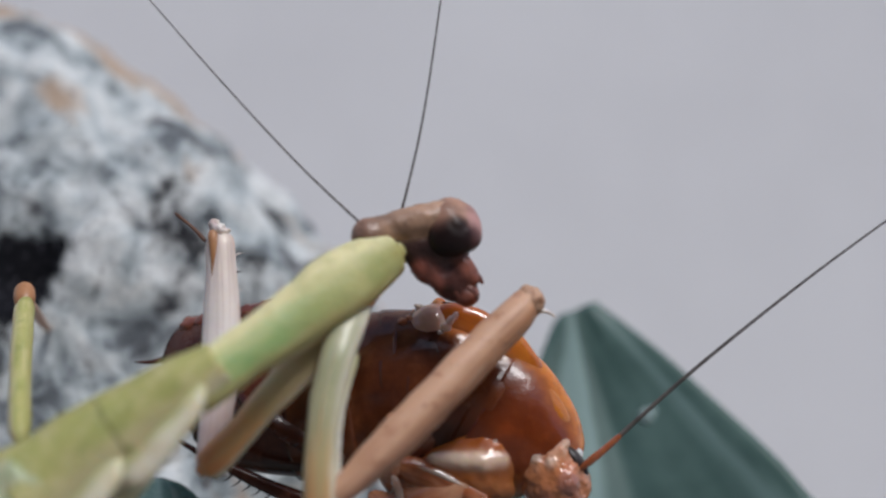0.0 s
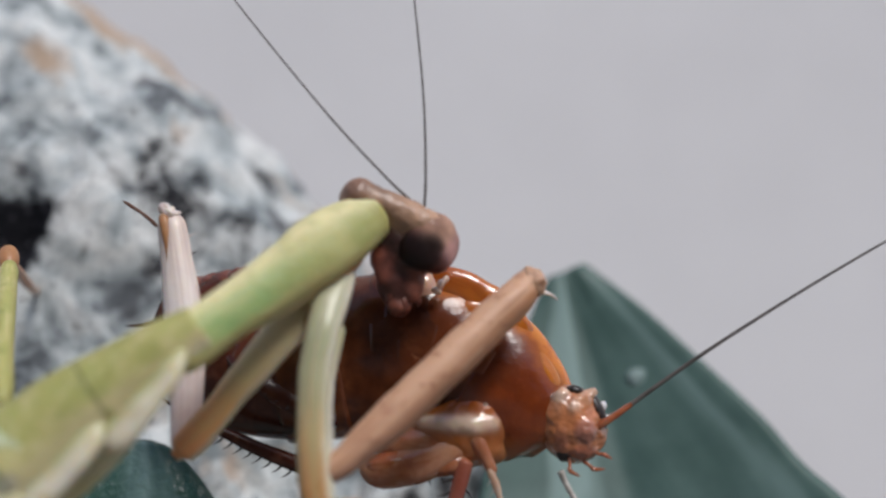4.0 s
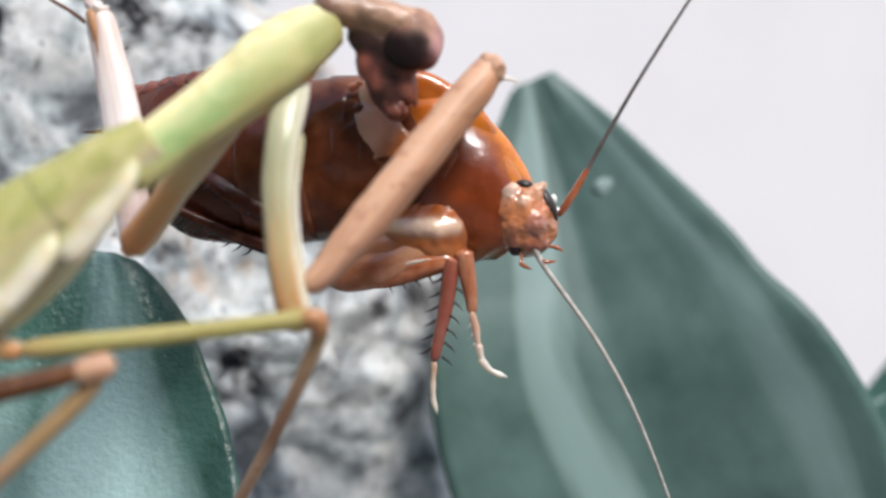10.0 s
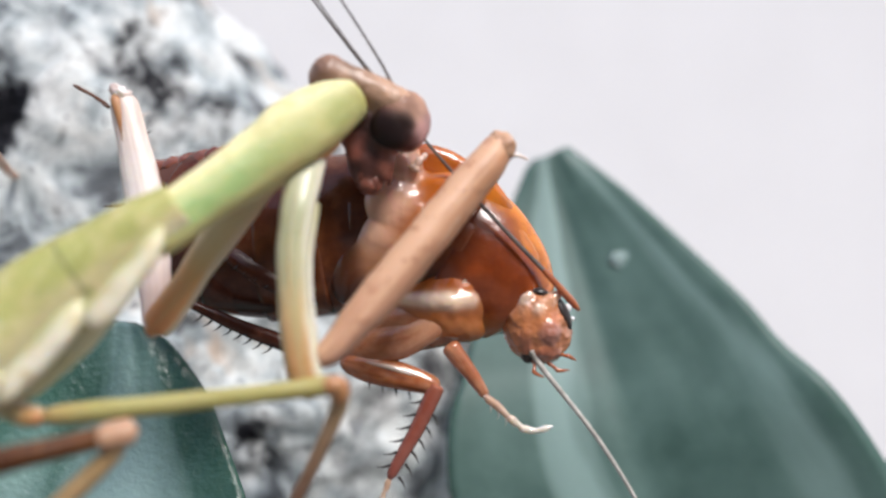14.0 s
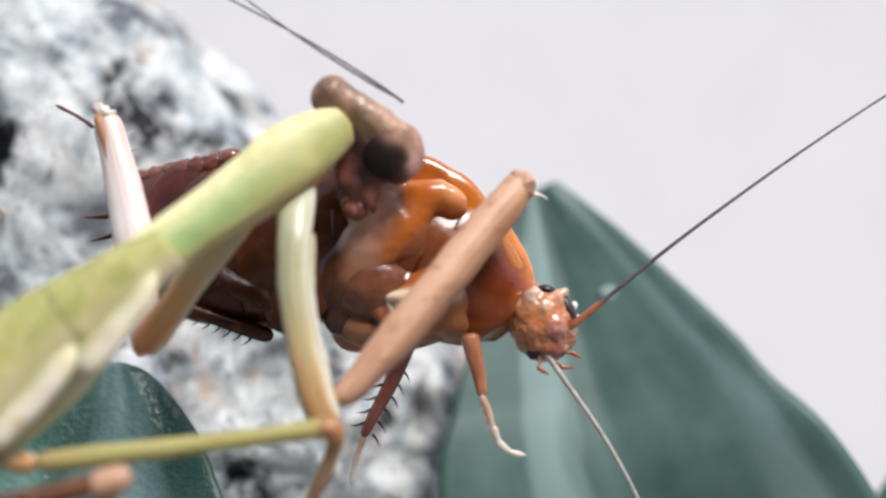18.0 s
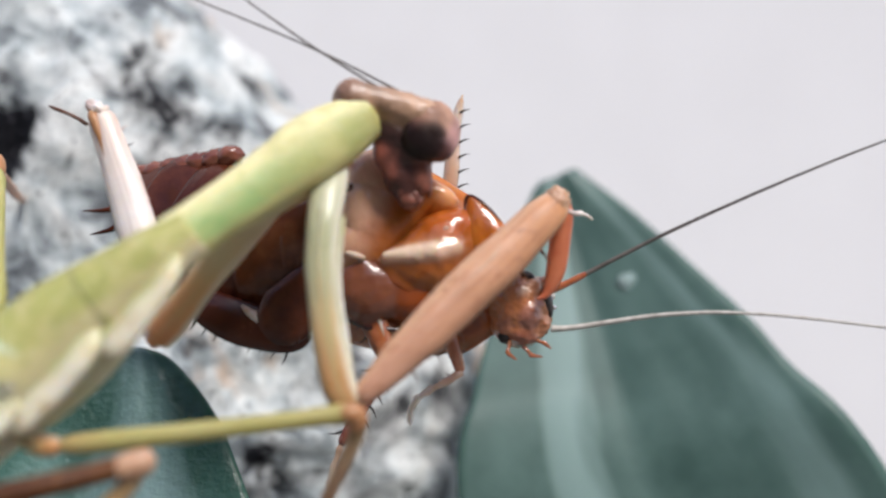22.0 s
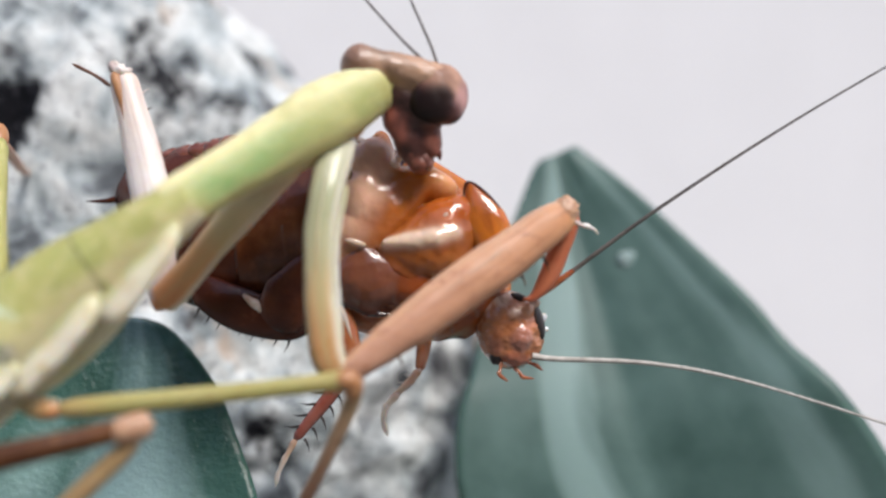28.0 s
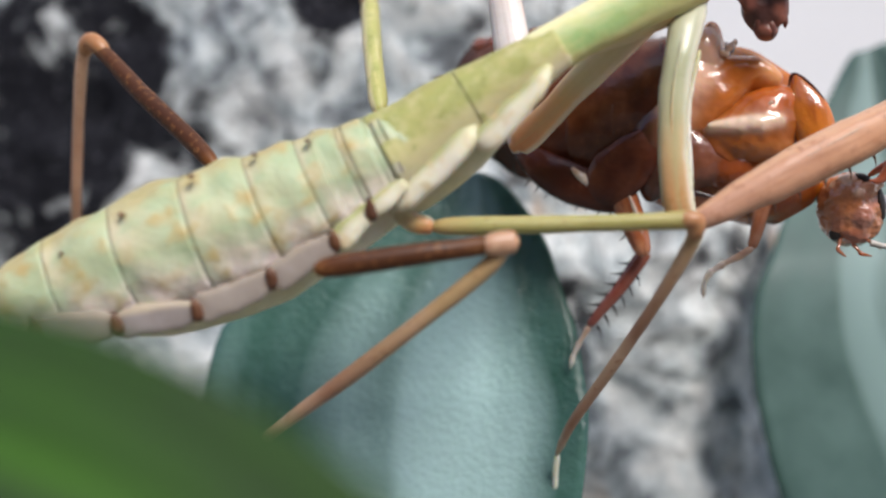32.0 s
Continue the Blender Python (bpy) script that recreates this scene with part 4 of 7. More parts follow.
def mantis_body():
    path = [((-17.13, -12.60, -2.66), 1.7, 1.4), ((-19.33, -13.00, -3.95), 2.2, 1.75), ((-21.67, -13.40, -5.25), 2.6, 2.0), ((-24.51, -14.00, -6.80), 2.95, 2.3), ((-27.85, -14.80, -8.33), 3.1, 2.4), ((-31.19, -15.60, -9.79), 2.8, 2.2),
            ((-34.27, -16.30, -11.19), 2.2, 1.8), ((-36.59, -16.80, -12.38), 1.45, 1.3), ((-39.14, -17.40, -13.74), 0.6, 0.6)]
    cuts = [0.03, 0.10, 0.18, 0.27, 0.37, 0.48, 0.60, 0.72, 0.85, 1.0]
    for i in range(9):
        part("abdomen_segment", sweep(path, n=16, sides=44, span=(cuts[i], cuts[i + 1]), bulge=0.03, cap=False, rough=0.10, grain=0.7, seed=0), GREEN_SEG, mantis)
    # dark dots along the back and the margin
    for i, (p, r) in enumerate([((-22.00, -15.00, -3.16), 0.17), ((-24.38, -15.60, -3.96), 0.16), ((-27.03, -16.60, -5.15), 0.18), ((-30.09, -17.20, -7.13), 0.16), ((-32.77, -17.60, -9.11), 0.14)]):
        part("back_spot", lump(p, (r * 0.9, 0.3, r * 0.5), (0, 25, 0), rough=0.35, u=12, v=8, seed=i), BROWN_LEG, mantis, "small brown spot")
    edge = [(-17.56, -14.20, -4.66), (-18.89, -14.70, -6.08), (-20.46, -15.10, -7.68), (-23.16, -15.90, -9.62), (-26.41, -16.80, -11.29), (-29.91, -17.60, -12.15), (-33.81, -18.00, -12.55)]
    for i in range(6):
        a, b = Vector(edge[i]), Vector(edge[i + 1])
        drop = Vector((0.02, 0.30, -0.08))
        part("margin_flap", sweep([(a.lerp(b, -0.02) + drop * 0.5, 0.42, 0.1), (a.lerp(b, 0.25) + drop, 0.44 + 0.10 * min(i, 2), 0.2), (a.lerp(b, 0.75) + drop * 1.1, 0.50 + 0.10 * min(i, 2), 0.22), (a.lerp(b, 1.04) + drop * 1.1, 0.5 + 0.1 * min(i, 2), 0.1)], n=22, sides=22, rough=0.3, grain=1.3, seed=i, square=0.7),
             IVORY_PAD if i < 2 else GREY_FLAP, mantis, "pale scalloped side plate")
        part("margin_notch", sweep([(b + Vector((-0.12, -0.1, 0.5)), 0.1, 0.1), (b + Vector((0.0, 0.0, 0.1)), 0.26, 0.2), (b + Vector((0.08, 0.12, -0.35)), 0.3, 0.22), (b + Vector((0.14, 0.3, -0.62)), 0.12, 0.1)], n=16, sides=12, rough=0.35, grain=1.6, seed=i), BROWN_LEG, mantis, "brown notch mark")
    part("belly", sweep([((-16.77, -11.10, -4.46), 0.9, 0.9), ((-19.89, -11.70, -6.89), 1.1, 1.0), ((-23.96, -12.90, -9.63), 1.5, 1.2), ((-28.61, -14.10, -11.58), 1.4, 1.2), ((-34.95, -15.50, -12.53), 0.8, 0.8)], n=30, rough=0.1), PALE_OLIVE, mantis, "pale olive underside")
    chest = [((-10.78, -11.60, 2.15), 0.98, 0.85), ((-12.30, -11.80, 1.04), 1.36, 1.1), ((-14.10, -12.00, -0.22), 1.66, 1.25), ((-15.76, -12.30, -1.38), 1.88, 1.4), ((-17.41, -12.60, -2.65), 2.05, 1.5), ((-18.79, -13.00, -3.64), 2.15, 1.6)]
    part("mesothorax", sweep(chest, n=26, sides=34, span=(0.0, 0.51), flare=0.004, cap=False, rough=0.05, grain=0.6, seed=1), GREEN, mantis)
    part("metathorax", sweep(chest, n=26, sides=34, span=(0.5, 1.0), flare=0.0, cap=False, rough=0.05, grain=0.6, seed=1), GREEN, mantis)
    for a in ([((-11.19, -12.70, 1.13), 0.3, 0.2), ((-11.69, -13.00, 0.09), 0.5, 0.3), ((-12.81, -13.20, -1.35), 0.66, 0.34), ((-13.80, -13.20, -2.38), 0.66, 0.34), ((-14.38, -13.00, -2.99), 0.45, 0.25)],
              [((-14.49, -13.10, -1.86), 0.4, 0.25), ((-15.14, -13.40, -2.89), 0.68, 0.34), ((-16.23, -13.50, -4.12), 0.74, 0.36), ((-17.40, -13.50, -5.27), 0.74, 0.36), ((-18.51, -13.30, -6.09), 0.5, 0.3)]):
        part("side_plate", sweep(a, n=26, sides=20, face=(0, -0.95, 0.3), rough=0.22, grain=0.9, square=0.8), IVORY_PAD, mantis, "ivory wing pad")
    limb("underside", [((-11.92, -11.40, 0.70), 0.7, 0.7), ((-14.19, -11.40, -2.27), 0.9, 0.8), ((-16.25, -11.60, -4.33), 1.0, 0.9), ((-18.31, -12.00, -6.12), 0.8, 0.8)], PALE_OLIVE, mantis, n=20)
    JOINT["waist"] = (-11.18, -11.60, 1.78)
    pro = limb("prothorax", [((-12.08, -11.90, 1.48), 1.1, 0.9), ((-11.15, -11.40, 2.22), 1.2, 0.95), ((-10.14, -10.70, 2.95), 1.20, 0.95), ((-8.70, -9.70, 3.97), 1.26, 1.0), ((-7.07, -8.60, 5.19), 1.40, 1.05), ((-5.75, -7.70, 6.17), 1.62, 1.1),
                             ((-4.64, -6.90, 6.90), 1.55, 1.05), ((-3.56, -6.20, 7.53), 1.28, 0.95), ((-2.56, -5.70, 8.03), 0.92, 0.85)], GREEN_NECK, mantis, "smooth green neck shield", at=JOINT["waist"], n=54, sides=40, rough=0.05)
    part("underside", sweep([((-10.45, -9.80, 2.25), 0.4, 0.5), ((-8.12, -8.50, 3.52), 0.62, 0.6), ((-5.16, -7.00, 5.21), 0.7, 0.7), ((-3.64, -5.90, 6.67), 0.5, 0.6)], n=20, rough=0.1), COXA_FAR, pro)
    return pro


prothorax = mantis_body()


def mantis_head():
    at = (-2.43, -5.50, 7.95)
    head = flesh("head", [((0.40, 0.24, 0.155), chain(((-3.91, -5.90, 8.98), 0.72), ((-2.55, -5.80, 8.83), 0.74), ((-1.20, -5.60, 8.48), 0.80), ((-0.33, -5.40, 8.18), 0.84))), ((0.33, 0.17, 0.11), [((-4.12, -5.90, 8.92), (0.72, 0.8, 0.95), 20)]),
                          ((0.035, 0.012, 0.010), chain(((-2.71, -5.30, 7.70), 0.6), ((-1.35, -5.20, 7.16), 0.75), ((-0.25, -5.00, 6.80), 0.7))), ((0.09, 0.027, 0.020), [((-1.72, -4.80, 6.58), (1.25, 0.85, 1.2), -15), ((-1.36, -4.70, 5.40), (1.05, 0.8, 1.2), -10), ((-1.08, -4.50, 4.47), (0.6, 0.6, 0.7), 0)]),
                          ((0.26, 0.085, 0.055), [((-0.52, -5.10, 5.44), (0.4, 0.4, 0.9), -12), ((-1.08, -5.00, 4.16), (0.5, 0.35, 0.3), 0)]), ((0.20, 0.06, 0.04), [((-2.30, -5.40, 6.04), (0.4, 0.3, 0.9), -20)])],
                 DRY_HEAD, mantis, "tan-brown triangular head with a dark red face", at, 0.2, 0.09, 0.06, 2.2)
    flesh("eye", [((0.43, 0.25, 0.175), [((-0.05, -5.15, 7.85), (0.88, 0.82, 1.12), 20)]), ((0.52, 0.29, 0.27), [((0.66, -5.00, 7.25), (0.5, 0.7, 0.95), 15)]), ((0.010, 0.004, 0.004), [((-0.62, -5.86, 7.00), (1.0, 0.56, 0.88), 20), ((-0.15, -5.92, 7.35), (0.5, 0.4, 0.5), 20)]), ((0.10, 0.036, 0.034), [((0.20, -5.42, 6.75), (0.55, 0.5, 0.6), 0)]), ((0.13, 0.055, 0.04), [((-0.72, -5.75, 7.72), (0.5, 0.4, 0.3), 20)]), ((0.36, 0.19, 0.13), [((-0.52, -5.35, 8.30), (0.95, 0.85, 0.7), 15)])],
          EYE_SOFT, head, "pinkish domed compound eye with a dark patch", (0.11, -5.15, 7.78), 0.22, 0.09, 0.03, 1.2)
    part("eye", lump((-4.07, -5.85, 8.96), (0.8, 0.86, 0.95), (0, 15, 0), rough=0.05, u=30, v=20), HEAD_TAN, head, "brown domed compound eye")
    for i, (a, b) in enumerate([((-1.54, -5.20, 4.92), (-1.76, -5.10, 3.88)), ((-0.44, -5.10, 5.20), (-0.06, -5.00, 4.11)), ((-0.93, -5.20, 4.70), (-0.74, -5.10, 3.55))]):
        part("palp", sweep([(a, 0.22, 0.2), (Vector(a).lerp(Vector(b), 0.4) + Vector((0.08, -0.05, 0)), 0.17, 0.16), (Vector(a).lerp(Vector(b), 0.75), 0.08, 0.08)], n=12, sides=10), FACE_DARK, head, "short mouth palp")
    part("mandible", lump((-0.89, -4.70, 4.32), (0.45, 0.4, 0.45), rough=0.2, u=16, v=10), BROWN_LEG, head, "brown jaw")
    return head


mhead = mantis_head()


def straight_hair(at, length, bend, r0, r1, sag=0.0, beads=0.15):
    """A feeler that lies along +x from its base and bends up by `bend`."""
    a = Vector(at)
    return hair([a - Vector((0.8, 0, 0)), a + Vector((length * 0.06, 0, -bend * 0.02)), a + Vector((length * 0.3, sag, bend * 0.10)), a + Vector((length * 0.65, sag * 1.5, bend * 0.5)), a + Vector((length, sag * 2, bend))], r0, r1, beads=beads)


MF = [part("antenna", straight_hair((-1.53, -5.60, 9.63), 17, -1.6, 0.075, 0.03), FEELER, mantis, "thread-thin dark feeler", at=(-1.53, -5.60, 9.63)),
      part("antenna", straight_hair((-0.52, -5.20, 9.42), 17, 1.8, 0.075, 0.03), FEELER, mantis, "thread-thin dark feeler", at=(-0.52, -5.20, 9.42))]


def mantis_legs():
    got = {}
    # grasping leg towards the camera
    got["coxa"] = limb("fore_coxa", [((-4.90, -5.60, 6.40), 0.7, 0.6), ((-5.00, -6.80, 4.90), 0.88, 0.68), ((-5.35, -8.00, 2.90), 0.80, 0.7), ((-5.66, -8.50, 0.60), 0.74, 0.64), ((-5.66, -8.90, -2.0), 0.72, 0.6), ((-5.35, -9.20, -4.60), 0.80, 0.6), ((-4.90, -9.10, -5.85), 0.6, 0.5)],
                       COXA_NEAR, mantis, "pale green-white upper foreleg", at=(-5.37, -7.60, 3.97), n=40, sides=28, rough=0.08, grain=0.7, square=0.85)
    # ridge on the right edge; its ivory colour stands in for the highlight
    part("coxa_ridge", sweep([((-4.45, -8.05, 2.88), 0.1, 0.1), ((-4.92, -8.45, -0.23), 0.12, 0.12), ((-4.70, -9.00, -4.05), 0.1, 0.1)], n=40, sides=8, rough=0.3, grain=3), WHITE_FLAP, got["coxa"], "toothed ridge, ivory to paint its edge highlight")
    part("coxa_groove", sweep([((-5.3, -8.75, 3.6), 0.03, 0.04), ((-5.75, -9.24, 0.3), 0.05, 0.06), ((-5.62, -9.5, -3.6), 0.03, 0.04)], n=36, sides=8, rough=0.5, grain=3), COXA_FAR, got["coxa"], "olive groove along the leg")
    elbow = (-4.41, -9.00, -5.56)
    fem = limb("fore_femur", [((-4.90, -9.10, -6.00), 0.36, 0.4), ((-3.70, -8.90, -5.11), 0.66, 0.66), ((-1.66, -8.20, -3.62), 0.98, 0.84), ((0.69, -7.30, -1.96), 1.14, 0.92), ((3.12, -6.30, -0.30), 1.10, 0.90), ((4.85, -5.60, 0.98), 0.98, 0.86),
                              ((5.65, -5.20, 1.53), 0.86, 0.80), ((6.15, -5.00, 1.87), 0.66, 0.66)], FEMUR_TAN, mantis, "tan-pink grasping foreleg", at=elbow, n=50, sides=28, rough=0.09, grain=0.7, square=0.9)
    for a, b, w in (((-3.2, -9.05, -4.35), (4.9, -6.1, 1.55), 0.09), ((-2.6, -8.75, -5.05), (5.6, -5.6, 0.85), 0.08)):
        q = Vector(a).lerp(Vector(b), 0.5) + Vector((0.1, -0.42, 0.02))
        part("femur_ridge", sweep([(a, 0.03, 0.03), (q, w, w), (b, 0.03, 0.03)], n=40, sides=8, rough=0.5, grain=3), TAN_LEG, fem, "pale ridge along the leg")
    part("femur_groove", sweep([((-2.16, -8.88, -4.08), 0.05, 0.03), ((0.68, -8.04, -2.19), 0.07, 0.04), ((3.90, -6.70, 0.03), 0.05, 0.03)], n=40, sides=8, rough=0.7, grain=5), SHIN, fem, "brown line along the leg")
    part("femur_tip", lump((5.88, -5.18, 1.74), (0.62, 0.72, 0.78), (0, 30, 0), rough=0.3, grain=1.2, u=24, v=16, power=0.85), TAN_LEG, fem, "pale blunt knee")
    tib = part("fore_tibia", sweep([((6.53, -4.30, 1.76), 0.42, 0.4), ((5.90, -4.20, 0.31), 0.52, 0.45), ((5.20, -4.20, -1.37), 0.5, 0.42), ((4.49, -4.30, -2.34), 0.22, 0.22), ((3.92, -4.50, -2.48), 0.06, 0.06)], n=26, sides=16, rough=0.06), RED_TIBIA, fem,
               "red-orange spined shin", at=(6.53, -4.30, 1.81))
    got["tarsus"] = part("fore_tarsus", sweep([((6.10, -4.70, 1.52), 0.17, 0.16), ((6.75, -4.50, 1.20), 0.10, 0.10), ((7.05, -4.45, 1.16), 0.13, 0.12), ((7.40, -4.35, 1.00), 0.08, 0.08), ((7.70, -4.25, 0.72), 0.05, 0.05)], n=22, sides=10, rough=0.35, grain=3), PINK_LEG, fem, "thin pale jointed foot")
    for i in range(7):
        t = i / 6
        a = Vector((-2.18, -8.20, -4.79)).lerp(Vector((4.82, -5.40, -0.38)), t)
        part("spine", spike(a, a + Vector((0.35, 0.3, -0.75)), 0.09), BROWN_LEG, fem)
    got["femur"], got["tibia"] = fem, tib
    # grasping leg on the far side
    got["far_coxa"] = limb("fore_coxa", [((-6.00, -6.00, 5.30), 1.0, 0.6), ((-7.70, -6.60, 3.40), 1.0, 0.65), ((-9.17, -6.90, 1.76), 0.88, 0.65), ((-11.01, -7.00, -0.24), 0.74, 0.6), ((-12.61, -7.00, -1.89), 0.78, 0.58), ((-13.60, -6.90, -2.70), 0.66, 0.55)], COXA_FAR, mantis,
                           "pale green-tan upper foreleg", at=(-13.56, -6.90, -2.64), n=34, sides=26, rough=0.08, grain=0.7, square=0.88)
    got["far_femur"] = limb("fore_femur", [((-13.64, -5.80, -2.91), 0.45, 0.45), ((-13.74, -5.20, -0.80), 0.75, 0.6), ((-14.21, -4.60, 1.97), 0.98, 0.7), ((-14.93, -4.00, 4.80), 0.95, 0.65), ((-15.59, -3.60, 7.09), 0.78, 0.58), ((-16.16, -3.30, 8.97), 0.72, 0.5)],
                            PINK_LEG, mantis, "pinkish-white grasping foreleg", at=(-13.64, -5.80, -2.83), n=36, sides=20)
    ff = got["far_femur"]
    part("femur_edge", sweep([((-16.45, -3.72, 8.85), 0.28, 0.22), ((-16.14, -3.87, 8.0), 0.24, 0.2), ((-15.85, -4.07, 6.9), 0.12, 0.1), ((-15.62, -4.3, 5.6), 0.03, 0.03)], n=20, sides=10), ORANGE_LEG, ff, "orange edge of the leg")
    part("femur_tip", lump((-16.22, -3.40, 8.98), (0.55, 0.42, 0.34), (0, 25, 0), rough=0.6, grain=1.8, u=24, v=16), PINK_LEG, ff, "pale rough knee")
    part("fore_tarsus", sweep([((-16.73, -3.30, 8.26), 0.12, 0.12), ((-17.55, -3.10, 8.80), 0.09, 0.09), ((-18.24, -3.00, 9.16), 0.1, 0.1), ((-18.76, -2.90, 9.41), 0.06, 0.06)], n=20, sides=9, rough=0.4, grain=3), BROWN_LEG, ff, "thin jointed foot")
    for i in range(6):
        a = Vector((-15.14, -3.40, 7.82)).lerp(Vector((-13.95, -4.20, 3.38)), i / 5)
        part("spine", spike(a, a + Vector((0.42, 0.05, 0.28 - 0.05 * i)), 0.07), BLACK if i % 2 else PINK_LEG, ff)
    # middle leg towards the camera
    limb("mid_coxa", [((-18.30, -12.00, -6.18), 0.45, 0.5), ((-17.23, -12.20, -6.73), 0.5, 0.5), ((-16.10, -12.20, -6.84), 0.36, 0.4)], COXA_FAR, mantis, "pale tan hip joint", n=14)
    limb("mid_femur", [((-16.52, -12.20, -6.87), 0.42, 0.4), ((-13.78, -12.10, -6.62), 0.46, 0.42), ((-10.02, -11.80, -6.28), 0.42, 0.4), ((-6.59, -11.50, -5.94), 0.40, 0.38), ((-4.37, -11.30, -5.70), 0.46, 0.42), ((-3.61, -11.20, -5.70), 0.3, 0.3)],
         YELLOW_LEG, mantis, "thin yellow-green leg", n=36)
    limb("mid_tibia", [((-3.77, -11.10, -5.61), 0.36, 0.36), ((-4.08, -10.60, -6.92), 0.36, 0.36), ((-5.40, -9.40, -9.72), 0.30, 0.3), ((-7.28, -7.60, -13.24), 0.30, 0.28), ((-9.34, -5.60, -16.92), 0.26, 0.26), ((-10.22, -4.20, -19.16), 0.2, 0.2)], SHIN, mantis, "thin tan shin", n=36)
    limb("mid_tarsus", [((-10.17, -4.20, -19.00), 0.2, 0.2), ((-10.25, -3.40, -21.10), 0.16, 0.16), ((-9.90, -2.60, -23.52), 0.18, 0.17), ((-9.94, -2.00, -25.99), 0.1, 0.1)], PALE_LEG, mantis, "pale jointed foot", n=22, rough=0.3, grain=3)
    limb("mid_knee", [((-4.76, -11.40, -5.70), 0.42, 0.42), ((-3.92, -11.30, -5.75), 0.44, 0.42), ((-4.01, -11.00, -6.62), 0.38, 0.36)], ORANGE_LEG, mantis, "orange-tan knee", n=14)
    # hind leg towards the camera
    limb("hind_femur", [((-20.99, -16.20, -9.06), 0.4, 0.4), ((-19.35, -15.90, -8.69), 0.55, 0.48), ((-16.36, -15.20, -8.03), 0.52, 0.46), ((-13.89, -14.40, -7.54), 0.45, 0.42), ((-12.26, -14.00, -7.12), 0.4, 0.4)], HIND_LEG, mantis, "dark brown thigh with orange ends", n=32)
    limb("hind_knee", [((-13.60, -14.40, -7.53), 0.5, 0.46), ((-12.50, -14.00, -7.25), 0.6, 0.54), ((-11.95, -13.80, -7.15), 0.5, 0.45)], TAN_LEG, mantis, "orange-tan knee", n=14, rough=0.1)
    limb("hind_tibia", [((-12.40, -13.80, -7.40), 0.36, 0.36), ((-13.64, -13.80, -8.82), 0.42, 0.38), ((-16.70, -13.80, -11.62), 0.40, 0.36), ((-19.75, -13.20, -14.30), 0.42, 0.38), ((-22.39, -12.60, -16.49), 0.34, 0.32), ((-25.30, -11.50, -19.04), 0.24, 0.24), ((-28.59, -9.00, -22.73), 0.2, 0.2), ((-30.84, -5.50, -26.89), 0.12, 0.12)], SHIN, mantis,
         "thin tan shin", n=36)
    # legs on the far side
    limb("hind_femur", [((-28.20, -10.50, -4.78), 0.4, 0.4), ((-30.06, -9.60, -3.39), 0.5, 0.45), ((-33.73, -8.20, -0.93), 0.5, 0.45), ((-36.33, -7.20, 1.05), 0.42, 0.4), ((-37.59, -6.80, 1.79), 0.34, 0.34)], HIND_LEG, mantis, "brown thigh", n=28)
    limb("hind_tibia", [((-37.72, -6.70, 1.93), 0.4, 0.4), ((-38.32, -6.30, 0.75), 0.36, 0.34), ((-39.29, -4.60, -3.04), 0.33, 0.3), ((-40.32, -2.40, -8.44), 0.3, 0.28), ((-42.25, 2.00, -13.45), 0.2, 0.2), ((-45.02, 9.00, -15.90), 0.12, 0.12)], TAN_LEG, mantis, "thin pinkish-tan shin", n=30)
    limb("hind_knee", [((-36.34, -7.20, 1.20), 0.42, 0.42), ((-37.60, -6.80, 1.86), 0.52, 0.48), ((-38.24, -6.40, 0.90), 0.4, 0.38)], ORANGE_LEG, mantis, "orange-tan knee", n=14, rough=0.1)
    limb("mid_femur", [((-20.06, -9.40, -1.36), 0.52, 0.5), ((-21.28, -6.40, 1.20), 0.52, 0.48), ((-22.53, -3.00, 4.05), 0.55, 0.5), ((-23.19, -1.00, 5.69), 0.5, 0.48)], GREEN, mantis, "thin yellow-green leg", n=26)
    limb("mid_knee", [((-23.08, -1.40, 5.17), 0.56, 0.52), ((-23.42, -0.60, 6.08), 0.56, 0.52), ((-23.69, 0.00, 5.77), 0.42, 0.42)], ORANGE_LEG, mantis, "orange-tan knee", n=12)
    limb("mid_tibia", [((-23.51, -0.40, 5.71), 0.4, 0.4), ((-24.46, 4.00, 5.34), 0.3, 0.3), ((-25.68, 9.00, 4.91), 0.26, 0.26), ((-27.23, 15.00, 4.84), 0.14, 0.14)], TAN_LEG, mantis, "thin tan shin", n=22)
    return got


MLEG = mantis_legs()

# ---------------------------------------------------------------- cockroach
roach = thing("cockroach", (-1.30, -1.00, 0.32), "glossy amber-brown cockroach nymph, half eaten, held by the mantis", "insect")


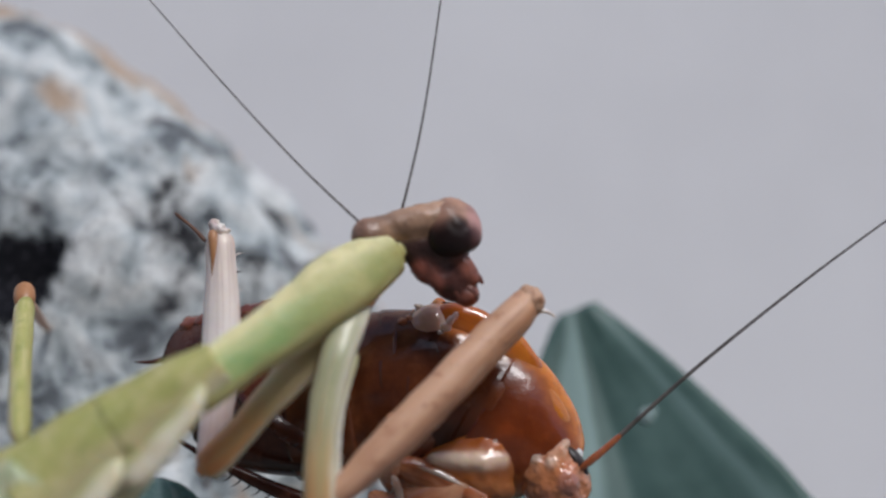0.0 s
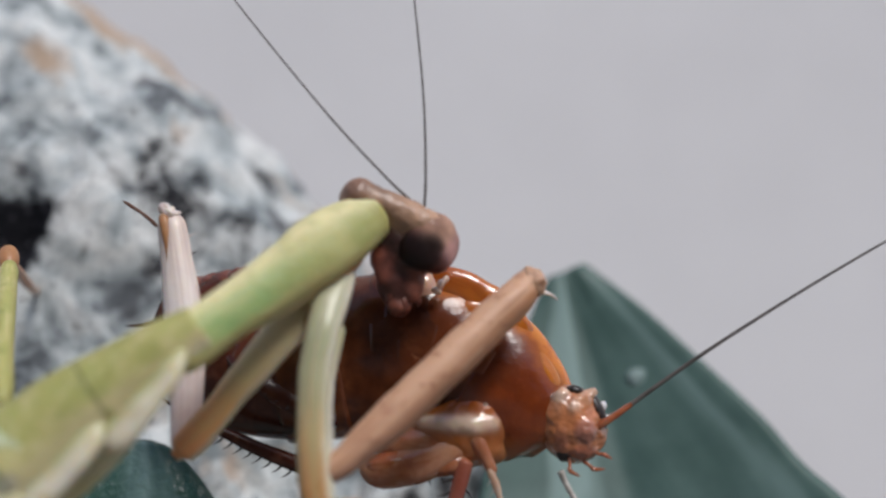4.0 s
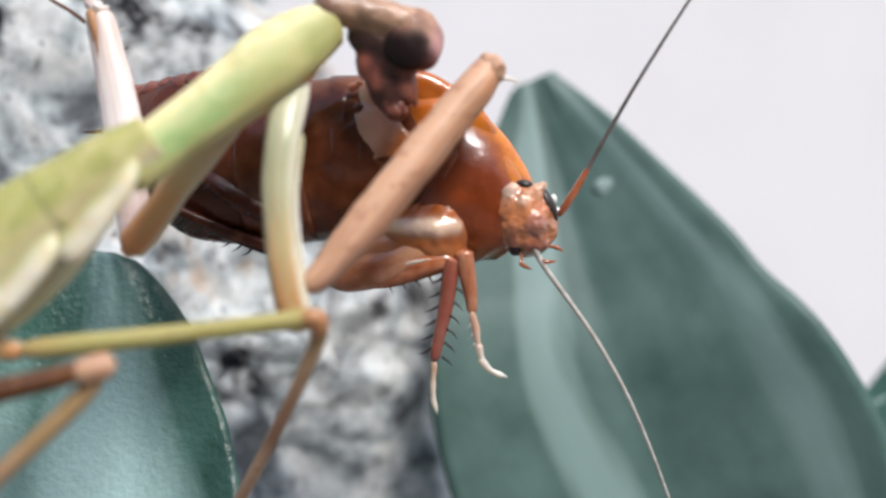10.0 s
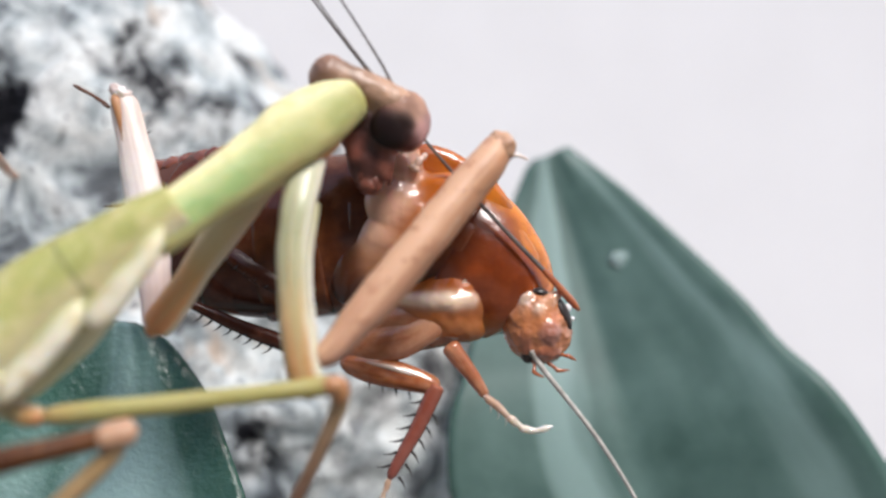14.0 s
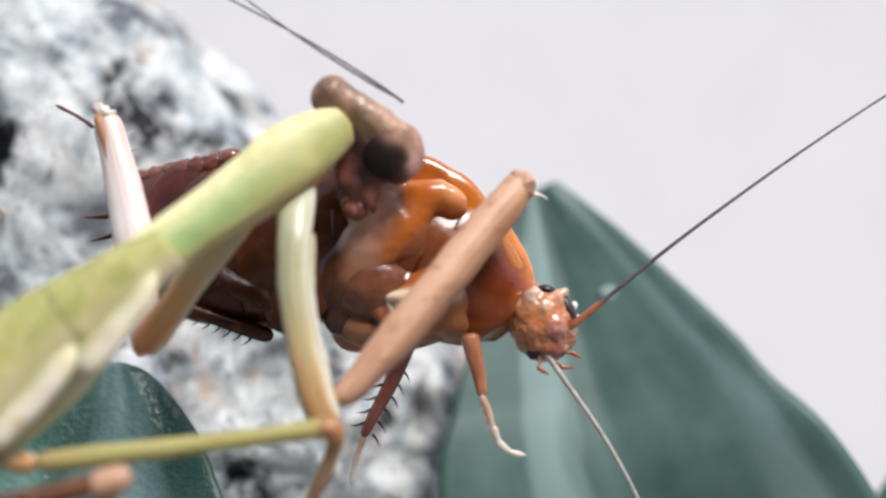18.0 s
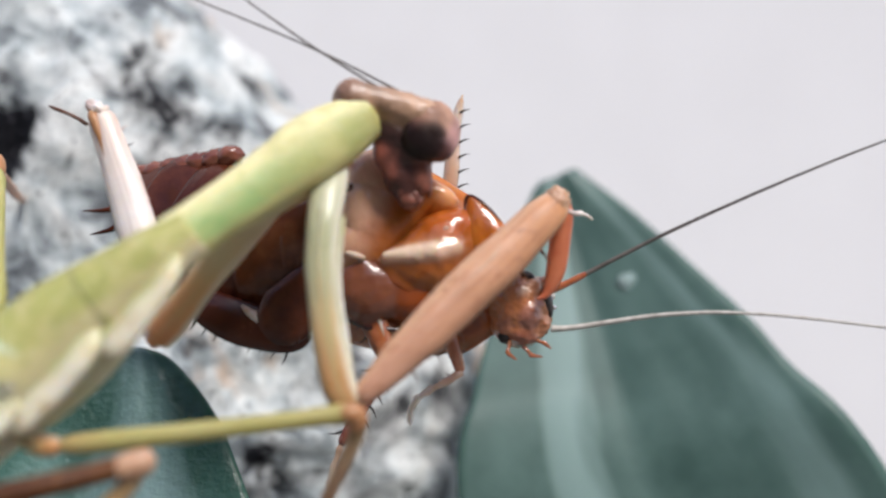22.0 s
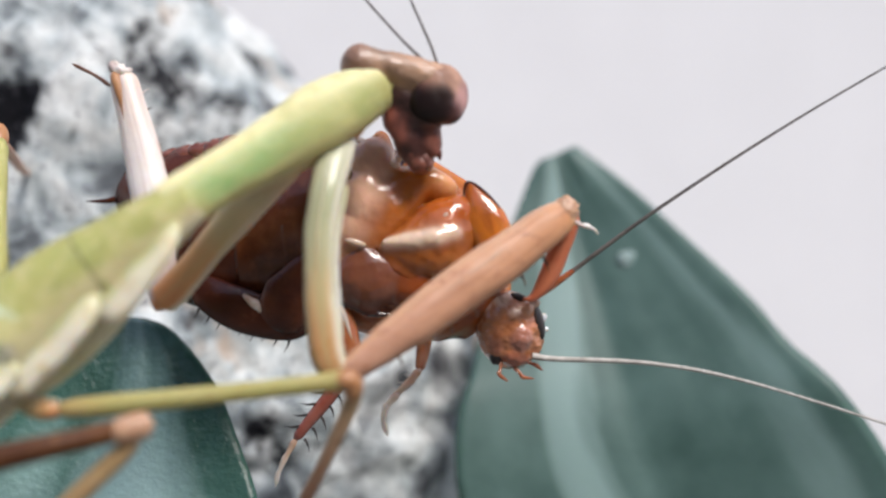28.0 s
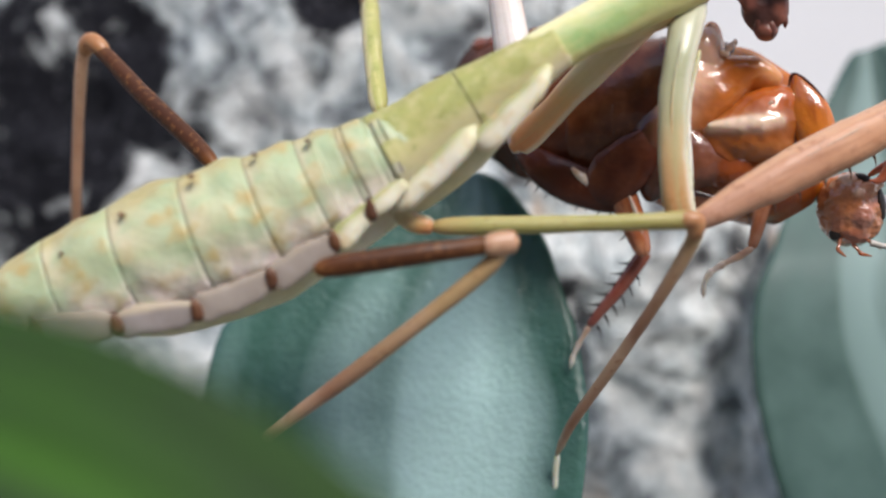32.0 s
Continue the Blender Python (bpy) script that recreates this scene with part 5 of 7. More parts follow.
def cockroach_body():
    got = {}
    path = [((-17.10, 2.00, 3.80), 1.3, 0.8), ((-15.16, 1.40, 2.85), 3.2, 1.8), ((-13.04, 0.80, 1.75), 4.15, 2.3), ((-10.47, 0.00, 0.99), 4.3, 2.6), ((-7.84, -0.60, 1.07), 4.2, 2.5), ((-4.85, -0.90, 1.39), 4.1, 2.3), ((-2.18, -1.00, 1.15), 4.1, 2.2),
            ((0.03, -1.00, 0.03), 3.95, 2.3), ((1.80, -1.00, -1.33), 3.4, 2.3), ((3.07, -1.00, -2.51), 2.5, 2.1), ((3.66, -1.00, -3.22), 1.3, 1.2)]
    cuts = [0.0, 0.09, 0.17, 0.25, 0.33, 0.41, 0.49, 0.57]
    for i in range(7):
        part("abdomen_segment", sweep(path, n=14, sides=48, span=(cuts[i], cuts[i + 1] + 0.025), flare=(-0.04, -0.04, -0.03, -0.02, -0.012, -0.008, -0.006)[i], cap=False, rough=0.05, grain=0.5, seed=i), CHITIN_DARK if i < 4 else CHITIN_BROWN, roach)
    # scalloped side edge of the back, over the mantis's neck
    for i in range(7):
        a = Vector((-16.20, 1.20, 5.10)).lerp(Vector((-11.20, -0.20, 6.05)), i / 6)
        part("side_lobe", lump(a + Vector((0.15, 0.2, -0.35)), (0.78, 0.6, 0.55), (0, -15, 0), rough=0.22, grain=0.9, u=20, v=14, seed=i), CHITIN_PURPLE, roach, "pinkish brown scalloped back edge")
    for a, b in (((-16.80, 1.80, 3.27), (-19.21, 1.60, 2.80)), ((-16.43, 1.00, 2.47), (-18.54, 0.60, 1.48))):
        part("tail_feeler", spike(a, b, 0.28), CHITIN_DARK, roach, "short dark tail feeler")
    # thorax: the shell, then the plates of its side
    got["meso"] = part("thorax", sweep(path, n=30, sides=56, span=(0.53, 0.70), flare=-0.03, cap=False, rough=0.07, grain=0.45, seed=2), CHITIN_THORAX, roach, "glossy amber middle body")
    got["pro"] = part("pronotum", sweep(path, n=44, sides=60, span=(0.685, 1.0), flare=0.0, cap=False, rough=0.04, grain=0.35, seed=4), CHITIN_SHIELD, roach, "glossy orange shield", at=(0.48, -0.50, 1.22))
    part("rim", sweep([((1.13, -0.60, 3.65), 0.05, 0.2), ((2.49, -0.80, 2.84), 0.07, 0.24), ((3.88, -0.80, 1.07), 0.06, 0.24), ((4.77, -0.80, -0.86), 0.04, 0.2)], n=26, sides=10), CHITIN_DARK, got["pro"], "dark rim of the shield")
    # a flat back plate with a straight dark edge, in front of the shield
    got["back"] = part("back_plate", sweep([((-3.00, -1.60, 4.87), 0.7, 0.5), ((-1.41, -1.80, 4.85), 0.95, 0.6), ((0.17, -1.80, 4.06), 1.0, 0.6), ((1.60, -1.80, 2.91), 0.9, 0.5), ((2.61, -1.60, 1.52), 0.5, 0.4)], n=28, sides=24, rough=0.1, grain=0.8, square=0.8), CHITIN_ORANGE, roach, "thin orange plate with a dark edge")
    part("plate_edge", sweep([((-2.71, -1.50, 5.89), 0.05, 0.2), ((-1.12, -1.50, 5.64), 0.07, 0.26), ((0.61, -1.50, 4.77), 0.07, 0.26), ((1.96, -1.50, 3.60), 0.04, 0.2)], n=20, sides=8), CHITIN_DARK, got["back"], "dark edge of the plate")
    got["lobe"] = part("shield_lobe", sweep([((1.53, -2.90, 3.60), 0.1, 0.2), ((1.75, -3.10, 3.08), 0.45, 0.3), ((2.14, -3.40, 2.16), 0.85, 0.4), ((2.59, -3.50, 1.13), 1.05, 0.5), ((2.93, -3.40, -0.06), 1.0, 0.6), ((2.95, -3.00, -1.20), 0.6, 0.5)], n=34, sides=28, rough=0.06), CHITIN_ORANGE, roach, "raised orange lobe of the shield", at=(2.87, -1.60, -0.06))
    part("lobe_edge", sweep([((1.24, -3.10, 2.79), 0.05, 0.12), ((1.41, -3.00, 3.54), 0.09, 0.15), ((2.09, -3.20, 3.24), 0.1, 0.2), ((2.93, -3.40, 2.38), 0.08, 0.25), ((3.61, -3.50, 1.13), 0.04, 0.2)], n=26, sides=8), CHITIN_DARK, got["lobe"], "dark edge of the lobe")
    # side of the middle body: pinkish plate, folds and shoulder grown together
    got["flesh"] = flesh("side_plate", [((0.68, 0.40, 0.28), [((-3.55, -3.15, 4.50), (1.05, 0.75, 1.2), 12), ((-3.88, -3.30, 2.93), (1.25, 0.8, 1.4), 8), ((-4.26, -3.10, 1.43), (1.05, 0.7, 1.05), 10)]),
                                        ((0.55, 0.15, 0.014), [((-2.84, -2.50, 5.35), (0.45, 0.5, 0.85), -10)]),
                                        ((0.36, 0.10, 0.03), chain(((-4.05, -3.30, 1.08), 0.3), ((-3.19, -3.45, 2.15), 0.42), ((-2.18, -3.10, 3.31), 0.3))),
                                        ((0.46, 0.13, 0.02), chain(((-3.19, -3.40, 0.74), 0.3), ((-2.11, -3.50, 1.98), 0.45), ((-0.76, -3.00, 3.43), 0.35))),
                                        ((0.46, 0.12, 0.014), [((-1.11, -2.70, 3.61), (1.2, 0.95, 0.7), 8), ((0.09, -2.50, 3.16), (0.9, 0.85, 0.75), 35)]),
                                        # painted highlight streak on top of the shoulder
                                        ((0.60, 0.30, 0.14), [((0.15, -3.20, 3.64), (0.6, 0.25, 0.2), 35)]),
                                        ((0.22, 0.06, 0.018), [((-2.20, -2.60, 1.38), (1.7, 0.9, 1.3), 0)]),
                                        ((0.42, 0.19, 0.10), [((-4.32, -3.00, 0.01), (1.15, 0.6, 1.15), 0)]),
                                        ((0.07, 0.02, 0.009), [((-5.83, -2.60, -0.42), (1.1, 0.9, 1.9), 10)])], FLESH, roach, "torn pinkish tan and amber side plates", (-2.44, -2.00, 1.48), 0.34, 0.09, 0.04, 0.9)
    part("pit", lump((-4.58, -3.80, 3.86), (0.3, 0.16, 0.22), (0, -20, 0), rough=0.3, u=16, v=10), CHITIN_BROWN, got["flesh"], "brown breathing pore")
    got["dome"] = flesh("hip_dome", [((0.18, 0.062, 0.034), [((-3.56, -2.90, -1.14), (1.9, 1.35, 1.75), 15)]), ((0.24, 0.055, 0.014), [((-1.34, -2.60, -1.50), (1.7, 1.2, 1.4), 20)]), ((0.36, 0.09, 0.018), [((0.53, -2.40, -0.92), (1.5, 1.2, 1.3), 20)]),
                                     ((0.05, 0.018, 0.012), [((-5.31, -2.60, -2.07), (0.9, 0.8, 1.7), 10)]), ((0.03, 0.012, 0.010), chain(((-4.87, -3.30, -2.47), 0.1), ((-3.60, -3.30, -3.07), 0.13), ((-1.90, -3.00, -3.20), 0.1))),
                                     # pale knob: the dome's white highlight, put into colour and shape
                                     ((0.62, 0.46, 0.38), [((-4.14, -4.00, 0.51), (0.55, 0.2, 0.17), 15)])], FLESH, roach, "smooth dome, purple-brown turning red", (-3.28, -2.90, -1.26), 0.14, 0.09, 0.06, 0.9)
    # the big front hip; its long highlight is modelled as a pale keel
    got["hip1"] = flesh("coxa", [((0.38, 0.108, 0.022), [((-0.48, -3.00, 0.57), (2.6, 1.45, 1.45), -12)]), ((0.40, 0.095, 0.014), [((-0.05, -2.90, 1.60), (2.1, 1.25, 1.15), -25)]), ((0.38, 0.13, 0.04), [((-0.05, -3.00, -0.29), (1.9, 1.2, 1.0), 5)]),
                                 ((0.76, 0.58, 0.45), chain(((-2.59, -4.05, 0.48), 0.16), ((-1.52, -4.32, 0.59), 0.27), ((-0.24, -4.38, 0.79), 0.34), ((0.83, -4.10, 0.96), 0.22))), ((0.24, 0.06, 0.016), chain(((-3.07, -3.60, 0.23), 0.12), ((-2.16, -3.70, -0.84), 0.15), ((-0.75, -3.50, -1.61), 0.12)))],
                        FLESH, roach, "smooth amber front hip, its highlight built as a pale keel", (-0.47, -3.10, 0.74), 0.2, 0.09, 0.08, 0.8)
    # a pale bump that stands in for a glint on the hip
    part("glint_bump", lump((0.32, -4.10, 1.85), (0.22, 0.12, 0.14), (0, -30, 0), rough=0.2, u=14, v=10), WET, got["hip1"], "pale bump placed as a wet glint")
    for i, (p, q) in enumerate([((-4.82, -3.60, 4.89), 0.2), ((-4.47, -3.70, 5.08), 0.14)]):
        part("droplet", lump(p, (q * 1.3, q * 0.6, q), (0, 30 * i, 0), rough=0.3, u=14, v=10, seed=i), CHITIN_UNDER, got["flesh"], "glistening droplet")
    # wet torn edge below the mantis's mouth
    for i, (p, r) in enumerate([((-3.19, -2.90, 5.15), (0.5, 0.3, 0.75)), ((-3.67, -3.00, 5.42), (0.6, 0.25, 0.25))]):
        part("torn_edge", lump(p, r, (0, 20 + 15 * i, 0), rough=0.5, grain=1.5, u=22, v=16, seed=2.3 * i), CHITIN_ORANGE if i in (0, 2) else WET, got["flesh"], "wet torn edge")
    curl = [((-2.18, -3.50, 4.45), (0.3, 0.24, 0.2)), ((-1.95, -3.55, 4.78), (0.2, 0.2, 0.3)), ((-1.73, -3.40, 5.01), (0.16, 0.16, 0.24))]
    got["curl"] = flesh("torn_curl", [((0.70, 0.50, 0.40), [(p, q, 25) for p, q in curl])], WET_FACE, roach, "pale wet curl of torn skin", curl[1][0], 0.08, 0.06, 0.06, 2.5)
    # underside and hips
    got["belly"] = part("belly_plate", sweep([((-5.65, -1.60, -2.62), 0.7, 1.0), ((-3.32, -2.00, -3.33), 1.35, 1.2), ((-1.02, -2.00, -3.22), 1.4, 1.2), ((1.14, -1.50, -2.52), 1.3, 1.2), ((2.76, -1.00, -1.69), 0.9, 0.9)], n=30, sides=26, rough=0.1, grain=0.7), CHITIN_UNDER, roach, "smooth pinkish tan underside")
    got["hip3"] = limb("leg_root", [((-6.03, -2.20, -3.87), 0.4, 0.4), ((-5.00, -2.70, -4.54), 0.85, 0.6), ((-3.28, -2.90, -4.25), 0.95, 0.6), ((-1.58, -2.90, -3.55), 0.75, 0.5), ((-0.44, -2.60, -2.87), 0.4, 0.4)], CHITIN_UNDER, roach, "tan glossy leg root", n=26, sides=20, rough=0.1)
    got["plate"] = limb("hip_plate", [((-5.53, -3.10, 0.31), 0.5, 0.3), ((-6.37, -3.20, -1.11), 1.3, 0.5), ((-7.66, -3.10, -2.54), 1.5, 0.55), ((-8.99, -2.80, -3.41), 0.8, 0.4)], CHITIN_DARK, roach, "dark glossy hip plate", n=22, sides=20, rough=0.1, square=0.85)
    # hind thigh with spines
    got["hind"] = limb("hind_femur", [((-13.22, -1.80, -1.08), 0.5, 0.4), ((-11.36, -2.40, -2.28), 1.0, 0.5), ((-9.45, -2.60, -3.08), 1.15, 0.55), ((-7.57, -2.70, -3.70), 0.75, 0.5), ((-6.44, -2.60, -3.56), 0.4, 0.4)], CHITIN_DARK, roach, "dark spiny thigh", n=28, sides=18, at=(-9.45, -2.60, -3.08))
    for i in range(9):
        a = Vector((-12.20, -2.50, -2.75)).lerp(Vector((-7.55, -2.85, -4.25)), i / 8)
        part("spine", spike(a, a + Vector((-0.30, -0.05, -0.62 - 0.10 * (i % 3))), 0.085), BLACK, got["hind"], "black spine")
    part("pale_mark", lump((-9.18, -3.12, -2.66), (0.85, 0.14, 0.22), (0, 38, 0), rough=0.3, u=18, v=12), WET, got["hind"], "pale yellowish mark")
    # hind shin behind the mantis's leg
    got["shin"] = limb("hind_tibia", [((-0.3, 0, 0), 0.34, 0.32), ((0.5, 0, 0), 0.42, 0.36), ((2.5, 0, 0.06), 0.38, 0.33), ((4.6, 0, 0), 0.28, 0.26), ((6.6, 0, -0.1), 0.16, 0.16), ((8.4, 0.3, -0.3), 0.1, 0.1)], CHITIN_DARK, roach, "dark glossy spiny shin", n=34, sides=16, at=(0, 0, 0))
    for i in range(8):
        a = Vector((0.7 + 0.55 * i, -0.1, 0.30 - 0.02 * i))
        part("spine", spike(a, a + Vector((0.35, -0.1, 0.6)), 0.08), BLACK, got["shin"], "black spine")
    # middle leg, drawn straight along x from its joints
    got["mid"] = limb("mid_femur", [((-0.4, 0, 0), 0.45, 0.4), ((0.9, 0, 0.02), 0.72, 0.5), ((2.4, 0, 0.03), 0.74, 0.5), ((3.8, 0, 0.02), 0.58, 0.45), ((4.75, 0, 0), 0.4, 0.38)], CHITIN_LEG, roach, "amber glossy thigh", n=28, sides=18, at=(0, 0, 0))
    # the thigh's long glint, laid on as a pale strip
    part("thigh_glint", sweep([((0.7, -0.42, 0.30), 0.05, 0.05), ((2.2, -0.46, 0.36), 0.12, 0.08), ((3.6, -0.40, 0.28), 0.05, 0.05)], n=20, sides=10, rough=0.2, grain=2), CHITIN_PALE, got["mid"], "pale strip standing in for the thigh's highlight")
    for i in range(4):
        a = Vector((1.2 + 0.7 * i, -0.1, -0.62))
        part("spine", spike(a, a + Vector((0.16, 0, -0.42)), 0.06), BLACK, got["mid"])
    got["mtib"] = limb("mid_tibia", [((-0.15, 0, 0), 0.36, 0.36), ((0.3, 0, 0), 0.42, 0.4), ((2.2, 0, 0.06), 0.40, 0.35), ((4.2, 0, -0.04), 0.30, 0.28), ((5.2, 0, -0.06), 0.26, 0.24)], CHITIN_RED, roach, "reddish spiny shin", n=28, sides=16, at=(0, 0, 0))
    for i in range(12):
        s = 1 if i % 2 else -1
        a = Vector((0.9 + 0.36 * i, -0.12, s * 0.3))
        part("spine", spike(a, a + Vector((0.42, -0.1, s * 0.62)), 0.085), BLACK, got["mtib"], "fine dark spine")
    part("mid_tarsus", sweep([((5.1, 0, -0.06), 0.2, 0.18), ((5.9, 0, 0.05), 0.13, 0.12), ((6.3, 0, 0.08), 0.17, 0.15), ((6.9, 0, 0.2), 0.11, 0.1), ((7.2, 0, 0.28), 0.15, 0.13), ((7.8, 0, 0.55), 0.06, 0.06)], n=32, sides=12, rough=0.25, grain=3), CHITIN_TIP, got["mtib"], "pale jointed foot")
    # front leg
    got["fore"] = limb("fore_femur", [((-0.3, 0, 0), 0.5, 0.4), ((0.4, 0, 0), 0.46, 0.36), ((1.9, 0, 0.05), 0.36, 0.3), ((3.1, 0, 0), 0.24, 0.22)], CHITIN_UNDER, roach, "tan front leg", at=(0, 0, 0), n=24, sides=14)
    got["foot"] = limb("fore_tibia", [((-0.1, 0, 0), 0.22, 0.2), ((0.8, 0, 0.04), 0.2, 0.18), ((1.5, 0, 0), 0.15, 0.14), ((1.75, 0, 0), 0.2, 0.18), ((2.3, 0, 0.04), 0.15, 0.14), ((2.5, 0, 0.06), 0.2, 0.18), ((3.0, 0, 0.35), 0.14, 0.12), ((3.3, 0, 0.75), 0.16, 0.14), ((3.5, 0, 1.1), 0.05, 0.05)], CHITIN_TIP, roach, "thin whitish hooked foot", at=(0, 0, 0), n=46, sides=12, rough=0.2, grain=3)
    for i in range(3):
        a = Vector((0.5 + 0.5 * i, -0.05, -0.15))
        part("spine", spike(a, a + Vector((0.2, 0, -0.3)), 0.045), FEELER_PALE, got["foot"])
    got["far"] = limb("far_leg", [((0.49, 1.20, 3.39), 0.4, 0.4), ((0.73, 1.20, 5.23), 0.42, 0.36), ((0.86, 1.20, 6.91), 0.36, 0.3), ((1.16, 1.20, 8.29), 0.26, 0.24), ((1.40, 1.10, 9.19), 0.1, 0.1)], CHITIN_PALE, roach, "pinkish spined leg", at=(0.49, 1.20, 3.39), n=24, sides=12)
    for i in range(6):
        a = Vector((1.04, 1.00, 4.20)).lerp(Vector((1.22, 1.00, 8.2)), i / 5)
        part("spine", spike(a, a + Vector((0.6, 0, 0.2)), 0.075), BLACK, got["far"])
    # head, hanging
    at = (3.50, -2.20, -4.17)
    rnd = random.Random(4)
    skull = [((0.48, 0.175, 0.07), [((3.35, -2.20, -4.20), (1.75, 1.4, 2.0), -12)]), ((0.42, 0.17, 0.115), [((3.75, -3.25, -4.55), (0.6, 0.5, 0.65), 0)]), ((0.30, 0.10, 0.055), [((2.75, -3.0, -4.6), (0.5, 0.5, 0.8), 10), ((3.5, -2.9, -5.5), (0.75, 0.6, 0.5), 15)])]
    # mottled wet brow; the palest flecks also paint its sparkles
    for i in range(20):
        u, v = rnd.uniform(-1, 1), rnd.uniform(-1, 1)
        skull.append((rnd.choice(((0.64, 0.38, 0.25), (0.52, 0.26, 0.15), (0.72, 0.52, 0.40), (0.26, 0.09, 0.05))), [((3.50 + 1.05 * u + 0.25 * v, -3.32 + 0.5 * u * u + 0.25 * v * v, -3.15 + 0.65 * v - 0.22 * u), (rnd.uniform(0.2, 0.42), 0.18, rnd.uniform(0.14, 0.3)), rnd.uniform(-60, 60))]))
    head = flesh("head", skull, WET_FACE, roach, "glossy brown hanging head with a pale wet brow", at, 0.09, 0.075, 0.09, 1.8)
    # white beads set where the head glints
    for i, (p, q) in enumerate([((4.64, -2.60, -2.87), 0.30), ((5.00, -2.40, -3.58), 0.36), ((4.82, -2.50, -4.32), 0.30), ((4.39, -2.80, -4.70), 0.24), ((5.16, -2.20, -4.17), 0.22), ((4.26, -3.10, -3.36), 0.2)]):
        part("droplet", lump(p, (q * 0.6, q * 0.5, q * 0.7), (0, 25 * i, 0), rough=0.35, grain=1.5, u=16, v=12, seed=i), WET_GLINT, head, "white wet bead standing in for a glint")
    part("eye", lump((4.70, -2.45, -3.75), (0.36, 0.7, 0.98), (0, -14, 0), rough=0.03, u=26, v=18), BLACK, head, "black kidney-shaped eye")
    part("eye", lump((3.75, -2.85, -2.52), (0.45, 0.35, 0.24), (0, 20, 0), rough=0.05, u=24, v=16), BLACK, head, "black kidney-shaped eye")
    part("jaw", lump((2.72, -2.70, -5.45), (0.42, 0.5, 0.5), (0, 30, 0), rough=0.2, u=18, v=12), BLACK, head, "black jaw")
    for i, (a, b, c) in enumerate([((3.45, -3.00, -5.97), (4.00, -3.30, -6.56), (4.86, -3.20, -6.80)), ((2.88, -3.00, -5.68), (2.73, -3.30, -6.45), (3.29, -3.30, -7.07)), ((4.04, -2.80, -5.70), (4.68, -3.00, -5.97), (5.25, -3.00, -6.37))]):
        part("palp", sweep([(a, 0.12, 0.1), (Vector(a).lerp(Vector(b), 0.6), 0.08, 0.08), (Vector(a).lerp(Vector(b), 0.9), 0.11, 0.1), (Vector(a).lerp(Vector(c), 0.75), 0.05, 0.05)], n=18, sides=10, rough=0.25, grain=3), CHITIN_LEG, head, "pale jointed mouth feeler")
    got["head"] = head
    a0, b0 = (5.06, -3.20, -1.96), (4.38, -3.20, -5.32)
    got["fa"] = part("antenna", hair([Vector(a0), Vector(a0) + Vector((1.2, 0, 0.02)), Vector(a0) + Vector((7, -0.3, 0.25)), Vector(a0) + Vector((15, -0.5, 0.1)), Vector(a0) + Vector((24, -0.5, -0.5))], 0.16, 0.035, n=140, beads=0.14), FEELER, roach, "long dark feeler", at=a0)
    part("antenna_root", sweep([(Vector(a0) - Vector((1.1, -0.2, 0)), 0.2, 0.2), (a0, 0.2, 0.2), (Vector(a0) + Vector((0.6, 0, 0)), 0.18, 0.18), (Vector(a0) + Vector((2.2, -0.05, 0.06)), 0.15, 0.15)], n=14, sides=10), CHITIN_LEG, got["fa"], "amber feeler root")
    got["fb"] = part("antenna", hair([Vector(b0), Vector(b0) + Vector((1.2, 0, 0.1)), Vector(b0) + Vector((6, -0.3, 0.9)), Vector(b0) + Vector((11, -0.5, 1.0)), Vector(b0) + Vector((20, -0.5, 0.2))], 0.17, 0.05, n=140, beads=0.22), FEELER_PALE, roach,
                     "long pale feeler", at=b0)
    return got


R = cockroach_body()


# ---------------------------------------------------------------- movement
def keyed(ob, rows, axis=None):
    """Rows of (seconds, x, y, z, ry, rx, rz) in plan millimetres and degrees, put into the parent's resting space.
    With an axis, rx is the roll about that axis of the limb."""
    base = ORIGIN[ob.parent] if ob.parent else Vector((0, 0, 0))
    out = []
    for t, x, y, z, ry, rx, rz in rows:
        p = (Vector((x, y, z)) - base) * MM
        if axis:
            m = pose(p.x, p.y, p.z, 0, ry, rz) @ Matrix.Rotation(radians(rx), 4, Vector(axis))
        else:
            m = pose(p.x, p.y, p.z, rx, ry, rz)
        out.append((t, m))
    if out[0][0] > 0:
        out.insert(0, (0, out[0][1]))
    if out[-1][0] < 32:
        out.append((32, out[-1][1]))
    walk(ob, out)


def turned(ob, rows):
    """Rows of (seconds, ry, rx, rz, and a slip of the joint): turns at the joint, in the parent's space."""
    q = ORIGIN[ob] - ORIGIN[ob.parent]
    walk(ob, [(t, pose(*((q + Vector(slip[0] if slip else (0, 0, 0))) * MM), rx, ry, rz)) for t, ry, rx, rz, *slip in rows])


